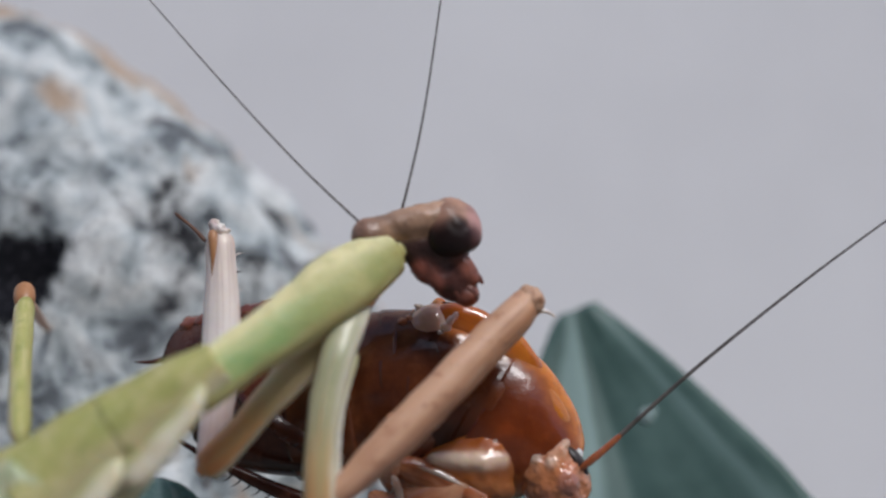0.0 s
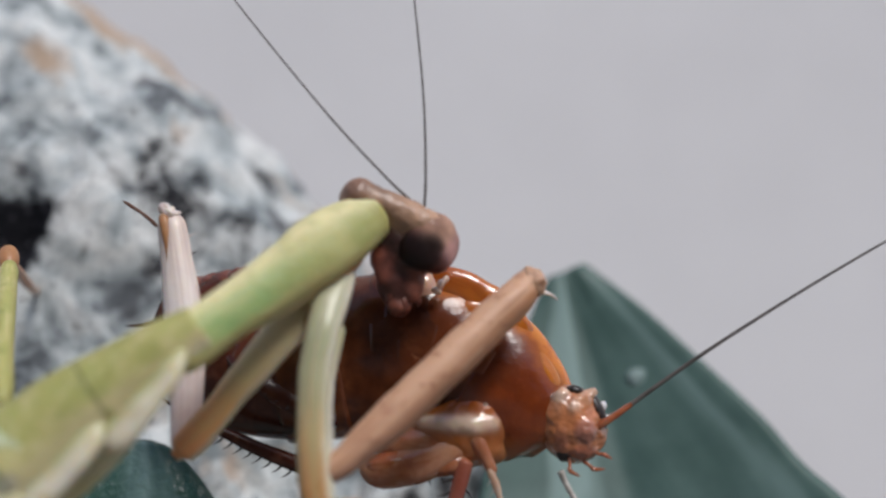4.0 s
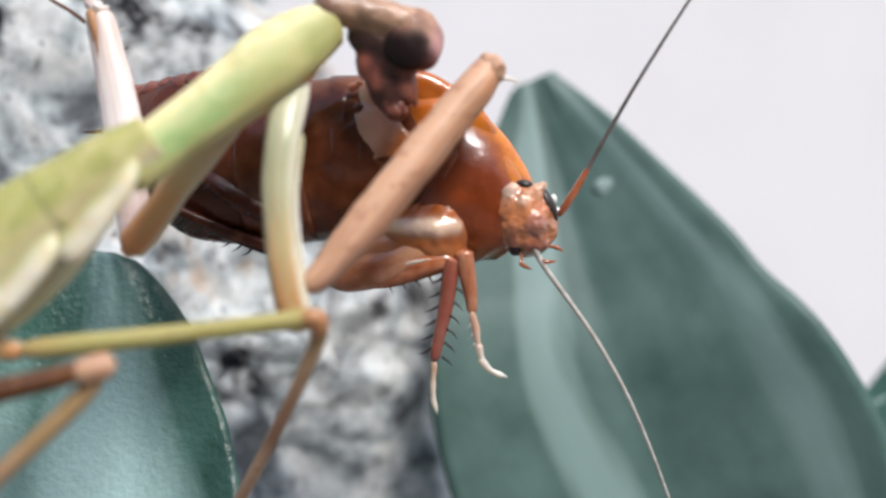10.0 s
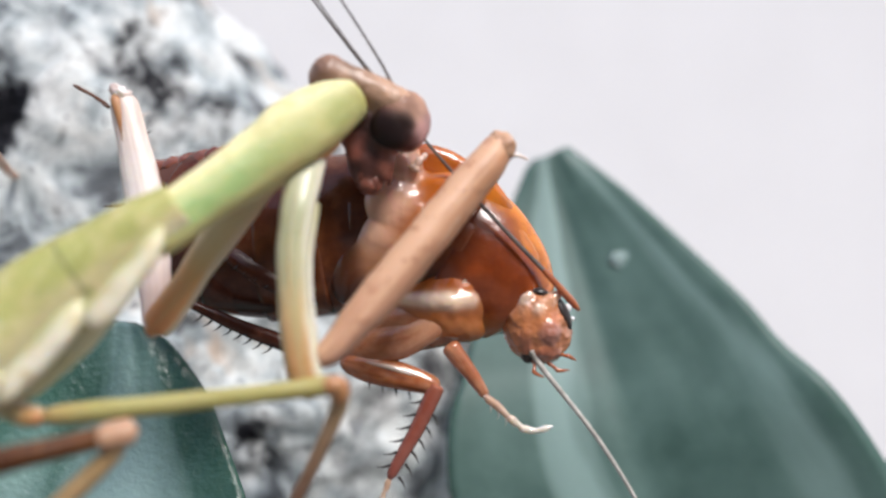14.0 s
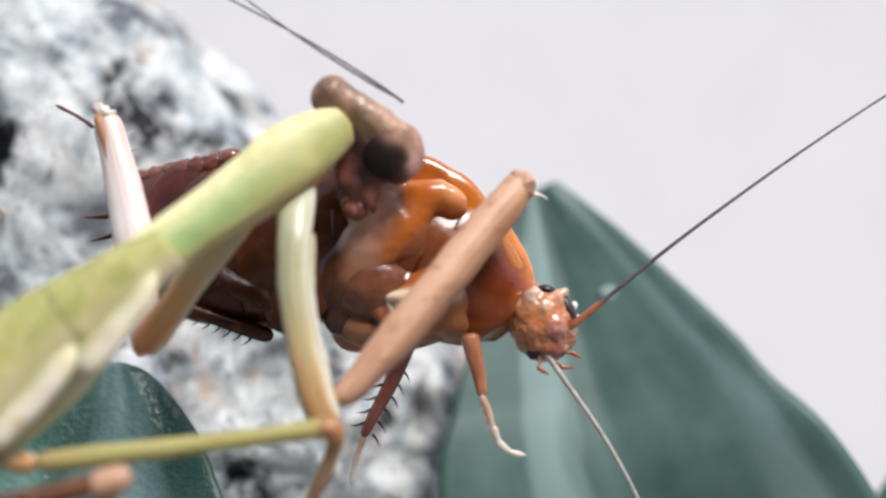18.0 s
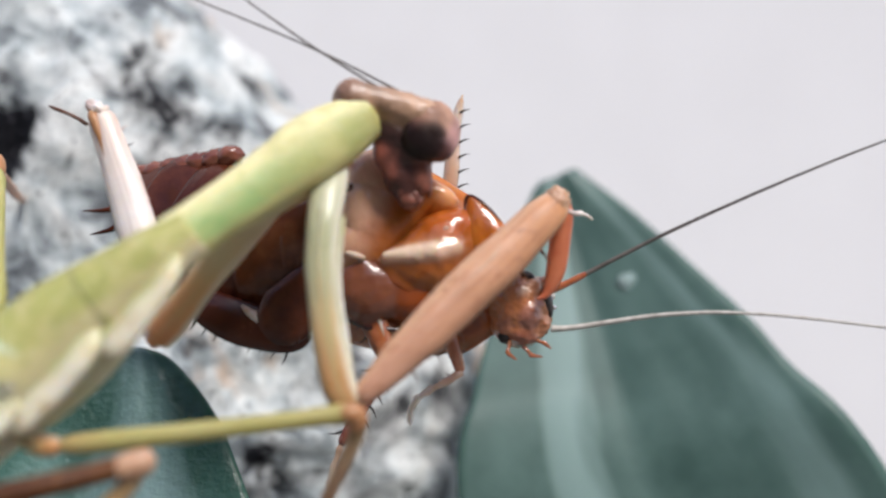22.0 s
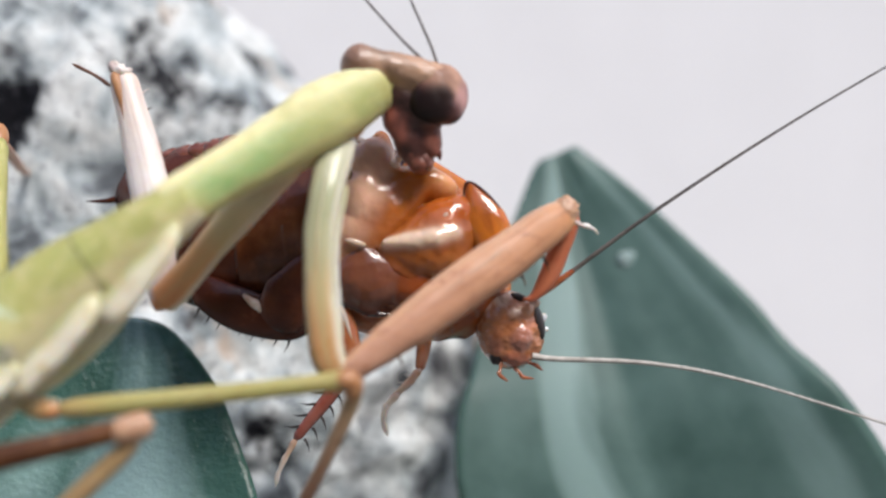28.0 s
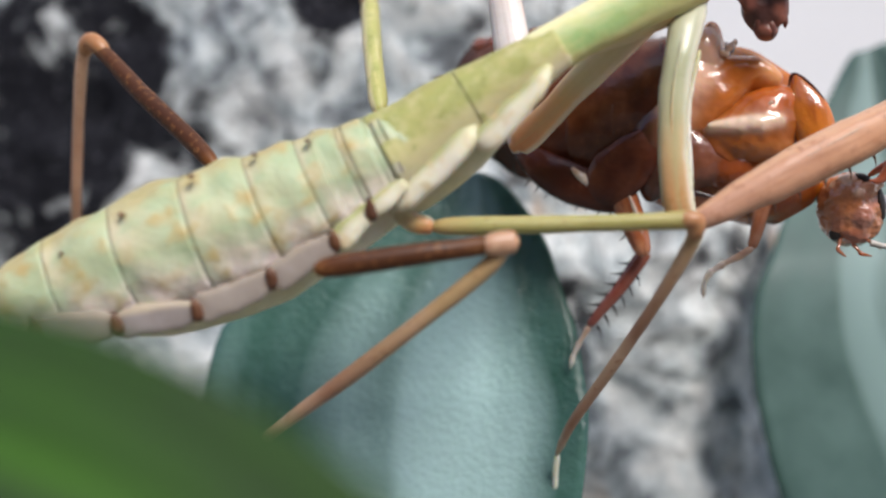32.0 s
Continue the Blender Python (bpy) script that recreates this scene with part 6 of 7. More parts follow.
ROACH_ROWS = [(0, -0.15, -1.00, -0.03, 0, 0, 0), (1, -0.11, -1.00, -0.37, 1.5, 0, 0), (2, -0.16, -1.00, -0.86, 3, 0, 0), (3, -0.05, -1.00, -0.60, 1, 0, 0), (3.5, 0.13, -1.00, -0.15, 0, 0, 0), (6, 0.22, -1.00, 0.04, 0, 0, 0), (8, 0.15, -1.00, 0.14, 0, 0, 0), (9, 0.18, -1.00, 0.18, 0, 0, 0), (11, 0.25, -1.00, 0.27, 0, 0, 0), (14, 0.07, -1.00, 0.04, 0, 0, 0), (17, -0.13, -1.00, 0.26, 0, 0, 0), (17.5, -0.24, -1.00, 0.84, 0, 0, 0), (18, -0.38, -1.00, 1.64, 0, 0, 0), (18.5, -0.35, -1.00, 2.13, 2, 0, 0), (19, -0.48, -1.00, 2.32, 3, 0, 0), (19.5, -1.99, -1.00, 1.78, 6, 0, 0), (20, -1.29, -1.00, 1.77, 3, 0, 0), (21, -1.18, -1.00, 1.25, 2, 0, 0), (22, -1.62, -1.00, 0.88, 1, 0, 0), (23, -1.46, -1.00, 0.95, 0.666667, 0, 0), (25, -1.18, -1.00, 0.60, 0, 0, 0), (28, -1.51, -1.00, 0.12, 0, 0, 0), (29, -1.34, -1.00, 0.10, 0, 0, 0), (30, -1.69, -1.00, -0.16, 0, 0, 0), (30.5, -1.80, -1.00, -0.24, 0, 0, 0), (31, -1.99, -1.00, -0.56, 0, 0, 0), (32, -2.04, -1.00, -1.00, 0, 0, 0)]


def with_roach(ob, rows):
    """Plan rows of a part of the cockroach turned into the cockroach's own moving space."""
    times = [r[0] for r in ROACH_ROWS]
    out = []
    for t, x, y, z, ry, rx, rz in rows:
        c = [float(np.interp(t, times, [r[i] for r in ROACH_ROWS])) for i in range(1, 7)]
        body = pose(c[0], c[1], c[2], c[4], c[3], c[5])
        out.append((t, body.inverted() @ pose(x, y, z, rx, ry, rz)))
    if out[0][0] > 0:
        out.insert(0, (0, out[0][1]))
    if out[-1][0] < 32:
        out.append((32, out[-1][1]))
    walk(ob, [(t, Matrix.LocRotScale(m.translation * MM, m.to_quaternion(), None)) for t, m in out])


def motions():
    keyed(prothorax, [(0, -11.34, -11.60, 0.92, -4.3, 0, 0), (1, -11.35, -11.60, 1.05, -4, 0, 0), (2, -11.34, -11.60, 1.22, -4, 0, 0), (3, -11.36, -11.60, 0.99, -4, 0, 0), (6, -11.06, -11.60, 1.03, -4.4, 0, 0), (7, -11.32, -11.60, 0.63, -4, 0, 0), (9, -11.34, -11.60, 0.70, -5.5, 0, 0), (10, -11.30, -11.60, 0.73, -5, 0, 0), (11, -11.41, -11.60, 0.75, -5, 0, 0), (12, -11.47, -11.60, 0.73, -4.5, 0, 0), (13, -11.27, -11.60, 0.88, -4.3, 0, 0), (14, -11.36, -11.60, 0.83, -4, 0, 0), (17, -11.63, -11.60, 1.41, -3.8, 0, 0), (18, -11.60, -11.60, 1.36, -4, 0, 0), (19, -11.71, -11.60, 1.11, -4.7, 0, 0), (19.5, -11.61, -11.60, 1.28, -3, 0, 0), (20, -11.75, -11.60, 1.13, -2.2, 0, 0), (21, -11.32, -11.60, 1.49, -2.8, 0, 0), (22, -11.55, -11.60, 1.31, -2.5, 0, 0), (23, -11.23, -11.60, 1.39, -2.2, 0, 0), (24, -11.55, -11.60, 1.31, -1.5, 0, 0), (25, -11.52, -11.60, 1.28, -1.2, 0, 0), (28, -11.18, -11.60, 1.73, 0, 0, 0), (29, -11.31, -11.60, 1.37, -0.5, 0, 0), (30, -11.47, -11.60, 1.36, -1.2, 0, 0), (30.5, -11.24, -11.60, 1.55, -0.5, 0, 0), (31, -11.53, -11.60, 1.56, 0, 0, 0), (32, -11.41, -11.60, 1.53, 0, 0, 0)])
    keyed(mhead, [(0, -2.90, -5.50, 8.20, -28, 0, 0), (0.5, -3.19, -5.50, 8.45, -24, 0, 0), (1, -3.45, -5.50, 8.55, -2, 0, 0), (2, -3.04, -5.50, 8.22, -3, 0, 0), (3, -2.79, -5.50, 7.23, 4, 0, 0), (3.5, -3.20, -5.50, 7.15, 8, 0, 0), (5.5, -2.61, -5.50, 7.30, 26, 0, 0), (6, -2.81, -5.50, 6.82, 32, 0, 0), (7, -2.33, -5.50, 6.89, 36, 0, 0), (8, -3.16, -5.50, 7.70, 26, 0, 0), (9, -3.10, -5.50, 7.22, 28, 0, 0), (10, -2.04, -5.50, 7.15, 0, 0, 0), (10.5, -2.48, -5.50, 7.82, -8, 0, 0), (11, -3.28, -5.50, 7.70, -24, 0, 0), (11.5, -3.36, -5.50, 7.24, 14, 0, 0), (12, -3.13, -5.50, 7.03, 24, 0, 0), (13, -2.86, -5.50, 7.25, 24, 0, 0), (14, -3.52, -5.50, 7.19, 12, 0, 0), (17, -3.10, -5.50, 7.37, 16, 0, 0), (18, -3.24, -5.50, 7.95, 22, 0, 0), (19, -3.74, -5.50, 7.48, 24, 0, 0), (20, -3.95, -5.50, 8.11, 20, 0, 0), (21, -2.86, -5.50, 8.00, 4, 0, 0), (22, -2.90, -5.50, 7.54, 2, 0, 0), (23, -2.43, -5.50, 7.54, 0, 0, 0), (24, -2.48, -5.50, 7.01, 24, 0, 0), (25, -2.17, -5.50, 6.82, 28, 0, 0), (27.5, -2.58, -5.50, 7.39, 4, 0, 0), (28, -2.43, -5.50, 7.90, 0, 0, 0), (29, -2.74, -5.50, 7.68, 0, 0, 0), (30, -2.82, -5.50, 7.57, -2, 0, 0), (30.5, -2.32, -5.50, 7.65, 0, 0, 0), (31, -2.31, -5.50, 7.54, 0, 0, 0), (32, -2.34, -5.50, 7.91, 0, 0, 0)])
    keyed(MF[0], [(0, -4.77, -5.40, 8.74, -139, 0, 0), (0.5, -4.17, -5.40, 9.36, -135, 0, 0), (1, -2.72, -5.40, 10.19, -122, 0, 0), (1.5, -2.67, -5.40, 10.08, -122, 0, 0), (2, -2.06, -5.40, 9.83, -124, 0, 0), (3, -1.84, -5.40, 9.08, -134, 0, 0), (3.5, -2.44, -5.40, 8.88, -137, 0, 0), (5.5, -1.65, -5.40, 8.29, -122, 0, 0), (6, -1.45, -5.40, 7.97, -117, 0, 0), (7, -1.46, -5.40, 8.71, -106, 0, 0), (8, -1.70, -5.40, 8.36, -114, 0, 0), (9, -1.68, -5.40, 8.98, -152, 0, 0), (10, -3.05, -5.40, 8.09, -150, 0, 0), (11, -4.01, -5.40, 9.25, -144, 0, 0), (12, -2.09, -5.40, 9.24, -140, 0, 0), (13, -0.99, -5.40, 8.45, -141, 0, 0), (14, -2.89, -5.40, 8.74, -128, 0, 0), (17, -2.09, -5.40, 8.84, -134, 0, 0), (18, -2.03, -5.40, 9.87, -149, 0, 0), (19, -1.95, -5.40, 8.79, -147, 0, 0), (20, -5.18, -5.40, 10.27, -152, 0, 0), (21, -2.04, -5.40, 9.33, -148, 0, 0), (22, -2.62, -5.40, 8.91, -150, 0, 0), (23, -1.77, -5.40, 9.18, -151, 0, 0), (24, -1.93, -5.40, 8.67, -140, 0, 0), (25, -1.01, -5.40, 8.30, -130, 0, 0), (27.5, -1.78, -5.40, 9.37, -130, 0, 0), (28, -1.53, -5.40, 9.72, -134, 0, 0), (29, -1.80, -5.40, 9.51, -132, 0, 0), (30, -2.04, -5.40, 9.45, -129, 0, 0), (30.5, -1.59, -5.40, 9.59, -130, 0, 0), (31, -1.78, -5.40, 10.06, -130, 0, 0), (32, -1.69, -5.40, 10.51, -130, 0, 0)])
    keyed(MF[1], [(0, -3.31, -5.20, 9.67, -75, 0, 0), (0.5, -2.96, -5.20, 10.17, -78, 0, 0), (1, -1.12, -5.20, 10.14, -30, 0, 0), (1.5, -1.13, -5.20, 9.95, -34, 0, 0), (2, -0.61, -5.20, 9.69, -45, 0, 0), (3, -0.46, -5.20, 8.89, -76, 0, 0), (3.5, -1.29, -5.20, 8.74, -86, 0, 0), (5.5, -1.03, -5.20, 7.96, -92, 0, 0), (6, -0.81, -5.20, 7.30, -96, 0, 0), (7, -0.90, -5.20, 8.46, -98, 0, 0), (8, -1.17, -5.20, 7.98, -62, 0, 0), (9, -0.80, -5.20, 8.20, -137, 0, 0), (10, -2.26, -5.20, 8.25, -120, 0, 0), (11, -2.64, -5.20, 9.57, -117, 0, 0), (12, -1.57, -5.20, 8.99, -135, 0, 0), (13, -0.73, -5.20, 8.21, -138, 0, 0), (14, -2.22, -5.20, 8.77, -120, 0, 0), (17, -1.06, -5.20, 8.45, -122, 0, 0), (18, -1.55, -5.20, 9.62, -145, 0, 0), (19, -1.55, -5.20, 8.40, -142, 0, 0), (20, -2.62, -5.20, 9.84, -150, 0, 0), (21, -1.08, -5.20, 9.22, -126, 0, 0), (22, -1.68, -5.20, 8.66, -150, 0, 0), (23, -0.97, -5.20, 9.06, -143, 0, 0), (24, -1.27, -5.20, 8.42, -135, 0, 0), (25, -0.48, -5.20, 7.79, -127, 0, 0), (27.5, -0.84, -5.20, 9.13, -110, 0, 0), (28, -0.47, -5.20, 9.45, -112, 0, 0), (29, -0.80, -5.20, 9.27, -112, 0, 0), (30, -0.86, -5.20, 9.22, -117, 0, 0), (30.5, -0.47, -5.20, 9.39, -117, 0, 0), (31, -0.66, -5.20, 9.84, -117, 0, 0), (32, -0.55, -5.20, 10.30, -117, 0, 0)])
    keyed(MLEG["coxa"], [(0, -5.95, -7.60, 3.72, 4.1, 0, 0), (2, -5.96, -7.60, 3.74, 3.3, 0, 0), (3, -5.78, -7.60, 3.22, 3.1, 0, 0), (6, -5.99, -7.60, 3.50, -5.0, 0, 0), (7, -5.77, -7.60, 3.22, -5.1, 0, 0), (9, -5.96, -7.60, 3.03, -4.1, 0, 0), (10, -5.80, -7.60, 3.24, -3.4, 0, 0), (11, -6.24, -7.60, 3.38, -4.8, 0, 0), (12, -6.41, -7.60, 3.25, -6.3, 0, 0), (13, -6.06, -7.60, 3.38, -4.3, 0, 0), (14, -6.12, -7.60, 3.33, -2.6, 0, 0), (17, -6.10, -7.60, 3.73, -2.3, 0, 0), (18, -6.12, -7.60, 3.66, -8.9, 0, 0), (19, -6.40, -7.60, 4.07, -10.9, 0, 0), (19.5, -6.64, -7.60, 4.26, -5.8, 0, 0), (20, -5.93, -7.60, 4.41, -8.6, 0, 0), (21, -5.81, -7.60, 4.00, -8.7, 0, 0), (22, -5.70, -7.60, 3.91, -5.4, 0, 0), (23, -5.37, -7.60, 3.62, -2.6, 0, 0), (24, -5.77, -7.60, 3.54, -2.7, 0, 0), (25, -5.75, -7.60, 3.65, -4.5, 0, 0), (28, -5.37, -7.60, 3.97, -0.7, 0, 0), (29, -5.56, -7.60, 3.74, -1.0, 0, 0), (30, -5.75, -7.60, 3.72, -3.0, 0, 0), (30.5, -5.32, -7.60, 4.06, -3.0, 0, 0), (31, -5.55, -7.60, 3.64, -3.2, 0, 0), (32, -5.30, -7.60, 3.72, -3.2, 0, 0)])
    keyed(MLEG["femur"], [(0, -6.04, -9.00, -3.68, -8, 62, 0), (1, -5.76, -9.00, -3.41, -8, 62, 0), (2, -5.87, -9.00, -3.80, -7, 62, 0), (3, -5.61, -9.00, -4.06, -8, 62, 0), (3.5, -5.73, -9.00, -4.24, -6, 62, 0), (5.5, -4.04, -9.00, -4.32, -9, 62, 0), (6, -4.29, -9.00, -4.56, -11, 62, 0), (7, -4.16, -9.00, -4.18, -11, 62, 0), (8, -4.34, -9.00, -4.69, -9, 62, 0), (9, -4.46, -9.00, -4.88, -11, 62, 0), (10, -4.46, -9.00, -4.38, -13, 62, 0), (10.5, -4.51, -9.00, -4.66, -12, 62, 0), (11, -4.60, -9.00, -4.49, -14, 62, 0), (12, -4.49, -9.00, -4.66, -13, 62, 0), (13, -4.52, -9.00, -4.51, -14, 62, 0), (14, -4.89, -9.00, -4.64, -13, 62, 0), (17, -4.79, -9.00, -4.29, -15, 62, 0), (18, -3.72, -9.00, -4.50, -12, 62, 0), (18.5, -4.09, -9.00, -3.93, -20, 62, 0), (19, -3.61, -9.00, -4.74, -20, 50, 0), (19.5, -4.94, -9.00, -4.80, 2, 10, 0), (20, -3.43, -9.00, -4.86, -5, 10, 0), (21, -3.51, -9.00, -4.79, -12, 0, 0), (22, -3.85, -9.00, -5.14, -8, 0, 0), (23, -3.99, -9.00, -5.67, -5, 0, 0), (24, -4.43, -9.00, -5.34, -6, 0, 0), (25, -3.98, -9.00, -5.54, -8, 0, 0), (27.5, -4.53, -9.00, -5.79, 0, 0, 0), (28, -4.41, -9.00, -5.56, 0, 0, 0), (29, -4.52, -9.00, -5.71, 0, 0, 0), (30, -4.27, -9.00, -5.67, 0, 0, 0), (30.5, -3.82, -9.00, -5.50, 1, 0, 0), (31, -4.07, -9.00, -5.52, 2, 0, 0), (32, -3.79, -9.00, -5.66, 4, 0, 0)], axis=(0.78, 0.27, 0.56))
    turned(MLEG["tibia"], [(0, 24, 0, 0, (0, -0.8, -0.45)), (18, 24, 0, 0, (0, -0.8, -0.45)), (19, 20, 0, 0, (0, -0.5, -0.3)), (19.7, 0, 0, 0), (21, -6, 0, 0), (23, -4, 0, 0), (28, 0, 0, 0), (32, 0, 0, 0)])
    q = Matrix.Translation((ORIGIN[MLEG["tarsus"]] - ORIGIN[MLEG["femur"]]) * MM)
    walk(MLEG["tarsus"], [(t, Matrix.Rotation(radians(-a), 4, Vector((0.78, 0.27, 0.56))) @ Matrix.Translation(Vector((-0.6, 0, 0.4)) * (MM * a / 62)) @ q) for t, a in ((0, 62), (18.6, 62), (19.1, 50), (19.5, 10), (20.1, 10), (21, 0), (32, 0))])
    keyed(MLEG["far_coxa"], [(0, -12.47, -6.90, -2.84, -2.0, 0, 0), (2, -12.87, -6.90, -3.30, -2.0, 0, 0), (3, -12.75, -6.90, -3.64, -2.0, 0, 0), (6, -12.97, -6.90, -3.83, -9.0, 0, 0), (7, -12.82, -6.90, -3.74, -9.0, 0, 0), (9, -12.82, -6.90, -3.81, -9.0, 0, 0), (10, -13.28, -6.90, -3.10, -7.0, 0, 0), (11, -12.68, -6.90, -3.92, -7.5, 0, 0), (12, -12.82, -6.90, -3.87, -8.0, 0, 0), (13, -13.00, -6.90, -3.69, -8.5, 0, 0), (14, -13.18, -6.90, -3.69, -9.0, 0, 0), (17, -13.74, -6.90, -3.30, -9.0, 0, 0), (18, -13.38, -6.90, -2.59, -8.0, 0, 0), (19, -13.69, -6.90, -2.66, -7.5, 0, 0), (20, -13.38, -6.90, -2.71, -7.0, 0, 0), (21, -13.69, -6.90, -2.64, -6.0, 0, 0), (22, -13.77, -6.90, -2.90, -5.7, 0, 0), (23, -13.64, -6.90, -3.07, -5.3, 0, 0), (24, -13.69, -6.90, -3.04, -5.0, 0, 0), (25, -13.74, -6.90, -2.93, -4.5, 0, 0), (28, -13.53, -6.90, -2.66, -3.0, 0, 0), (29, -13.64, -6.90, -2.90, -3.0, 0, 0), (30, -13.76, -6.90, -3.15, -3.0, 0, 0), (30.5, -13.22, -6.90, -2.58, -3.0, 0, 0), (31, -13.66, -6.90, -2.81, -3.0, 0, 0), (32, -13.45, -6.90, -2.66, -3.0, 0, 0)])
    keyed(MLEG["far_femur"], [(0, -12.56, -5.80, -3.04, 12, 0, 0), (2, -12.92, -5.80, -3.60, 9, 0, 0), (3, -12.81, -5.80, -3.87, 7, 0, 0), (6, -13.06, -5.80, -4.06, 4, 0, 0), (7, -12.96, -5.80, -3.97, 3, 0, 0), (9, -12.92, -5.80, -4.05, 3, 0, 0), (10, -13.36, -5.80, -3.34, 3, 0, 0), (11, -12.80, -5.80, -4.16, 3, 0, 0), (12, -12.92, -5.80, -4.11, 2, 0, 0), (13, -13.16, -5.80, -3.91, 3, 0, 0), (14, -13.32, -5.80, -3.93, 2, 0, 0), (17, -13.85, -5.80, -3.52, 0, 0, 0), (18, -13.47, -5.80, -2.80, 1, 0, 0), (19, -13.87, -5.80, -2.94, 2, 0, 0), (20, -13.52, -5.80, -2.93, -2, 0, 0), (21, -13.82, -5.80, -2.89, -5, 0, 0), (22, -13.88, -5.80, -3.12, -4, 0, 0), (23, -13.76, -5.80, -3.32, -4, 0, 0), (24, -13.81, -5.80, -3.29, -3, 0, 0), (25, -13.87, -5.80, -3.15, -2, 0, 0), (28, -13.64, -5.80, -2.88, 0, 0, 0), (29, -13.77, -5.80, -3.12, 0, 0, 0), (30, -13.83, -5.80, -3.37, 0, 0, 0), (30.5, -13.21, -5.80, -2.74, 0, 0, 0), (31, -13.63, -5.80, -2.98, 0, 0, 0), (32, -13.40, -5.80, -2.79, 0, 0, 0)])
    # the prey
    walk(roach, [(t, pose(x * MM, y * MM, z * MM, rx, ry, rz)) for t, x, y, z, ry, rx, rz in ROACH_ROWS])
    with_roach(R["head"], [(0, 4.55, -2.20, -3.40, -25, 0, 0), (1, 4.80, -2.20, -2.87, -25, 0, 0), (2, 4.73, -2.20, -4.55, -25, 0, 0), (3, 5.02, -2.20, -4.25, -20, 0, 0), (3.5, 6.14, -2.20, -2.62, -10, 0, 0), (5.5, 6.37, -2.20, -2.99, -10, 0, 0), (6, 6.37, -2.20, -3.17, -8, 0, 0), (7, 6.66, -2.20, -2.23, -8, 0, 0), (8, 6.44, -2.20, -2.15, -14, 0, 0), (9, 5.41, -2.20, -2.94, -18, 0, 0), (10, 5.71, -2.20, -1.85, -12, 0, 0), (11, 5.75, -2.20, -3.65, -8, 0, 0), (12, 5.20, -2.20, -2.76, -8, 0, 0), (13, 6.34, -2.20, -2.73, -4, 0, 0), (14, 5.47, -2.20, -3.74, -10, 0, 0), (17, 5.14, -2.20, -2.41, -10, 0, 0), (18, 6.15, -2.20, -1.67, -8, 0, 0), (18.5, 5.70, -2.20, 0.28, -20, 0, 0), (19, 6.01, -2.20, -0.28, -12, 0, 0), (19.5, 2.80, -2.20, -3.09, 10, 0, 0), (20, 4.05, -2.20, -1.59, 0, 0, 0), (21, 4.13, -2.20, -1.58, 2, 0, 0), (22, 3.84, -2.20, -1.60, 0, 0, 0), (23, 4.39, -2.20, -2.86, 0, 0, 0), (24, 3.76, -2.20, -2.79, 0, 0, 0), (25, 3.99, -2.20, -2.54, 0, 0, 0), (27.5, 3.22, -2.20, -4.31, 0, 0, 0), (28, 3.59, -2.20, -4.11, 0, 0, 0), (29, 3.39, -2.20, -4.42, 0, 0, 0), (30, 3.59, -2.20, -4.34, 0, 0, 0), (30.5, 4.57, -2.20, -4.69, 0, 0, 0), (31, 4.21, -2.20, -4.78, 0, 0, 0), (32, 4.45, -2.20, -4.67, 0, 0, 0)])
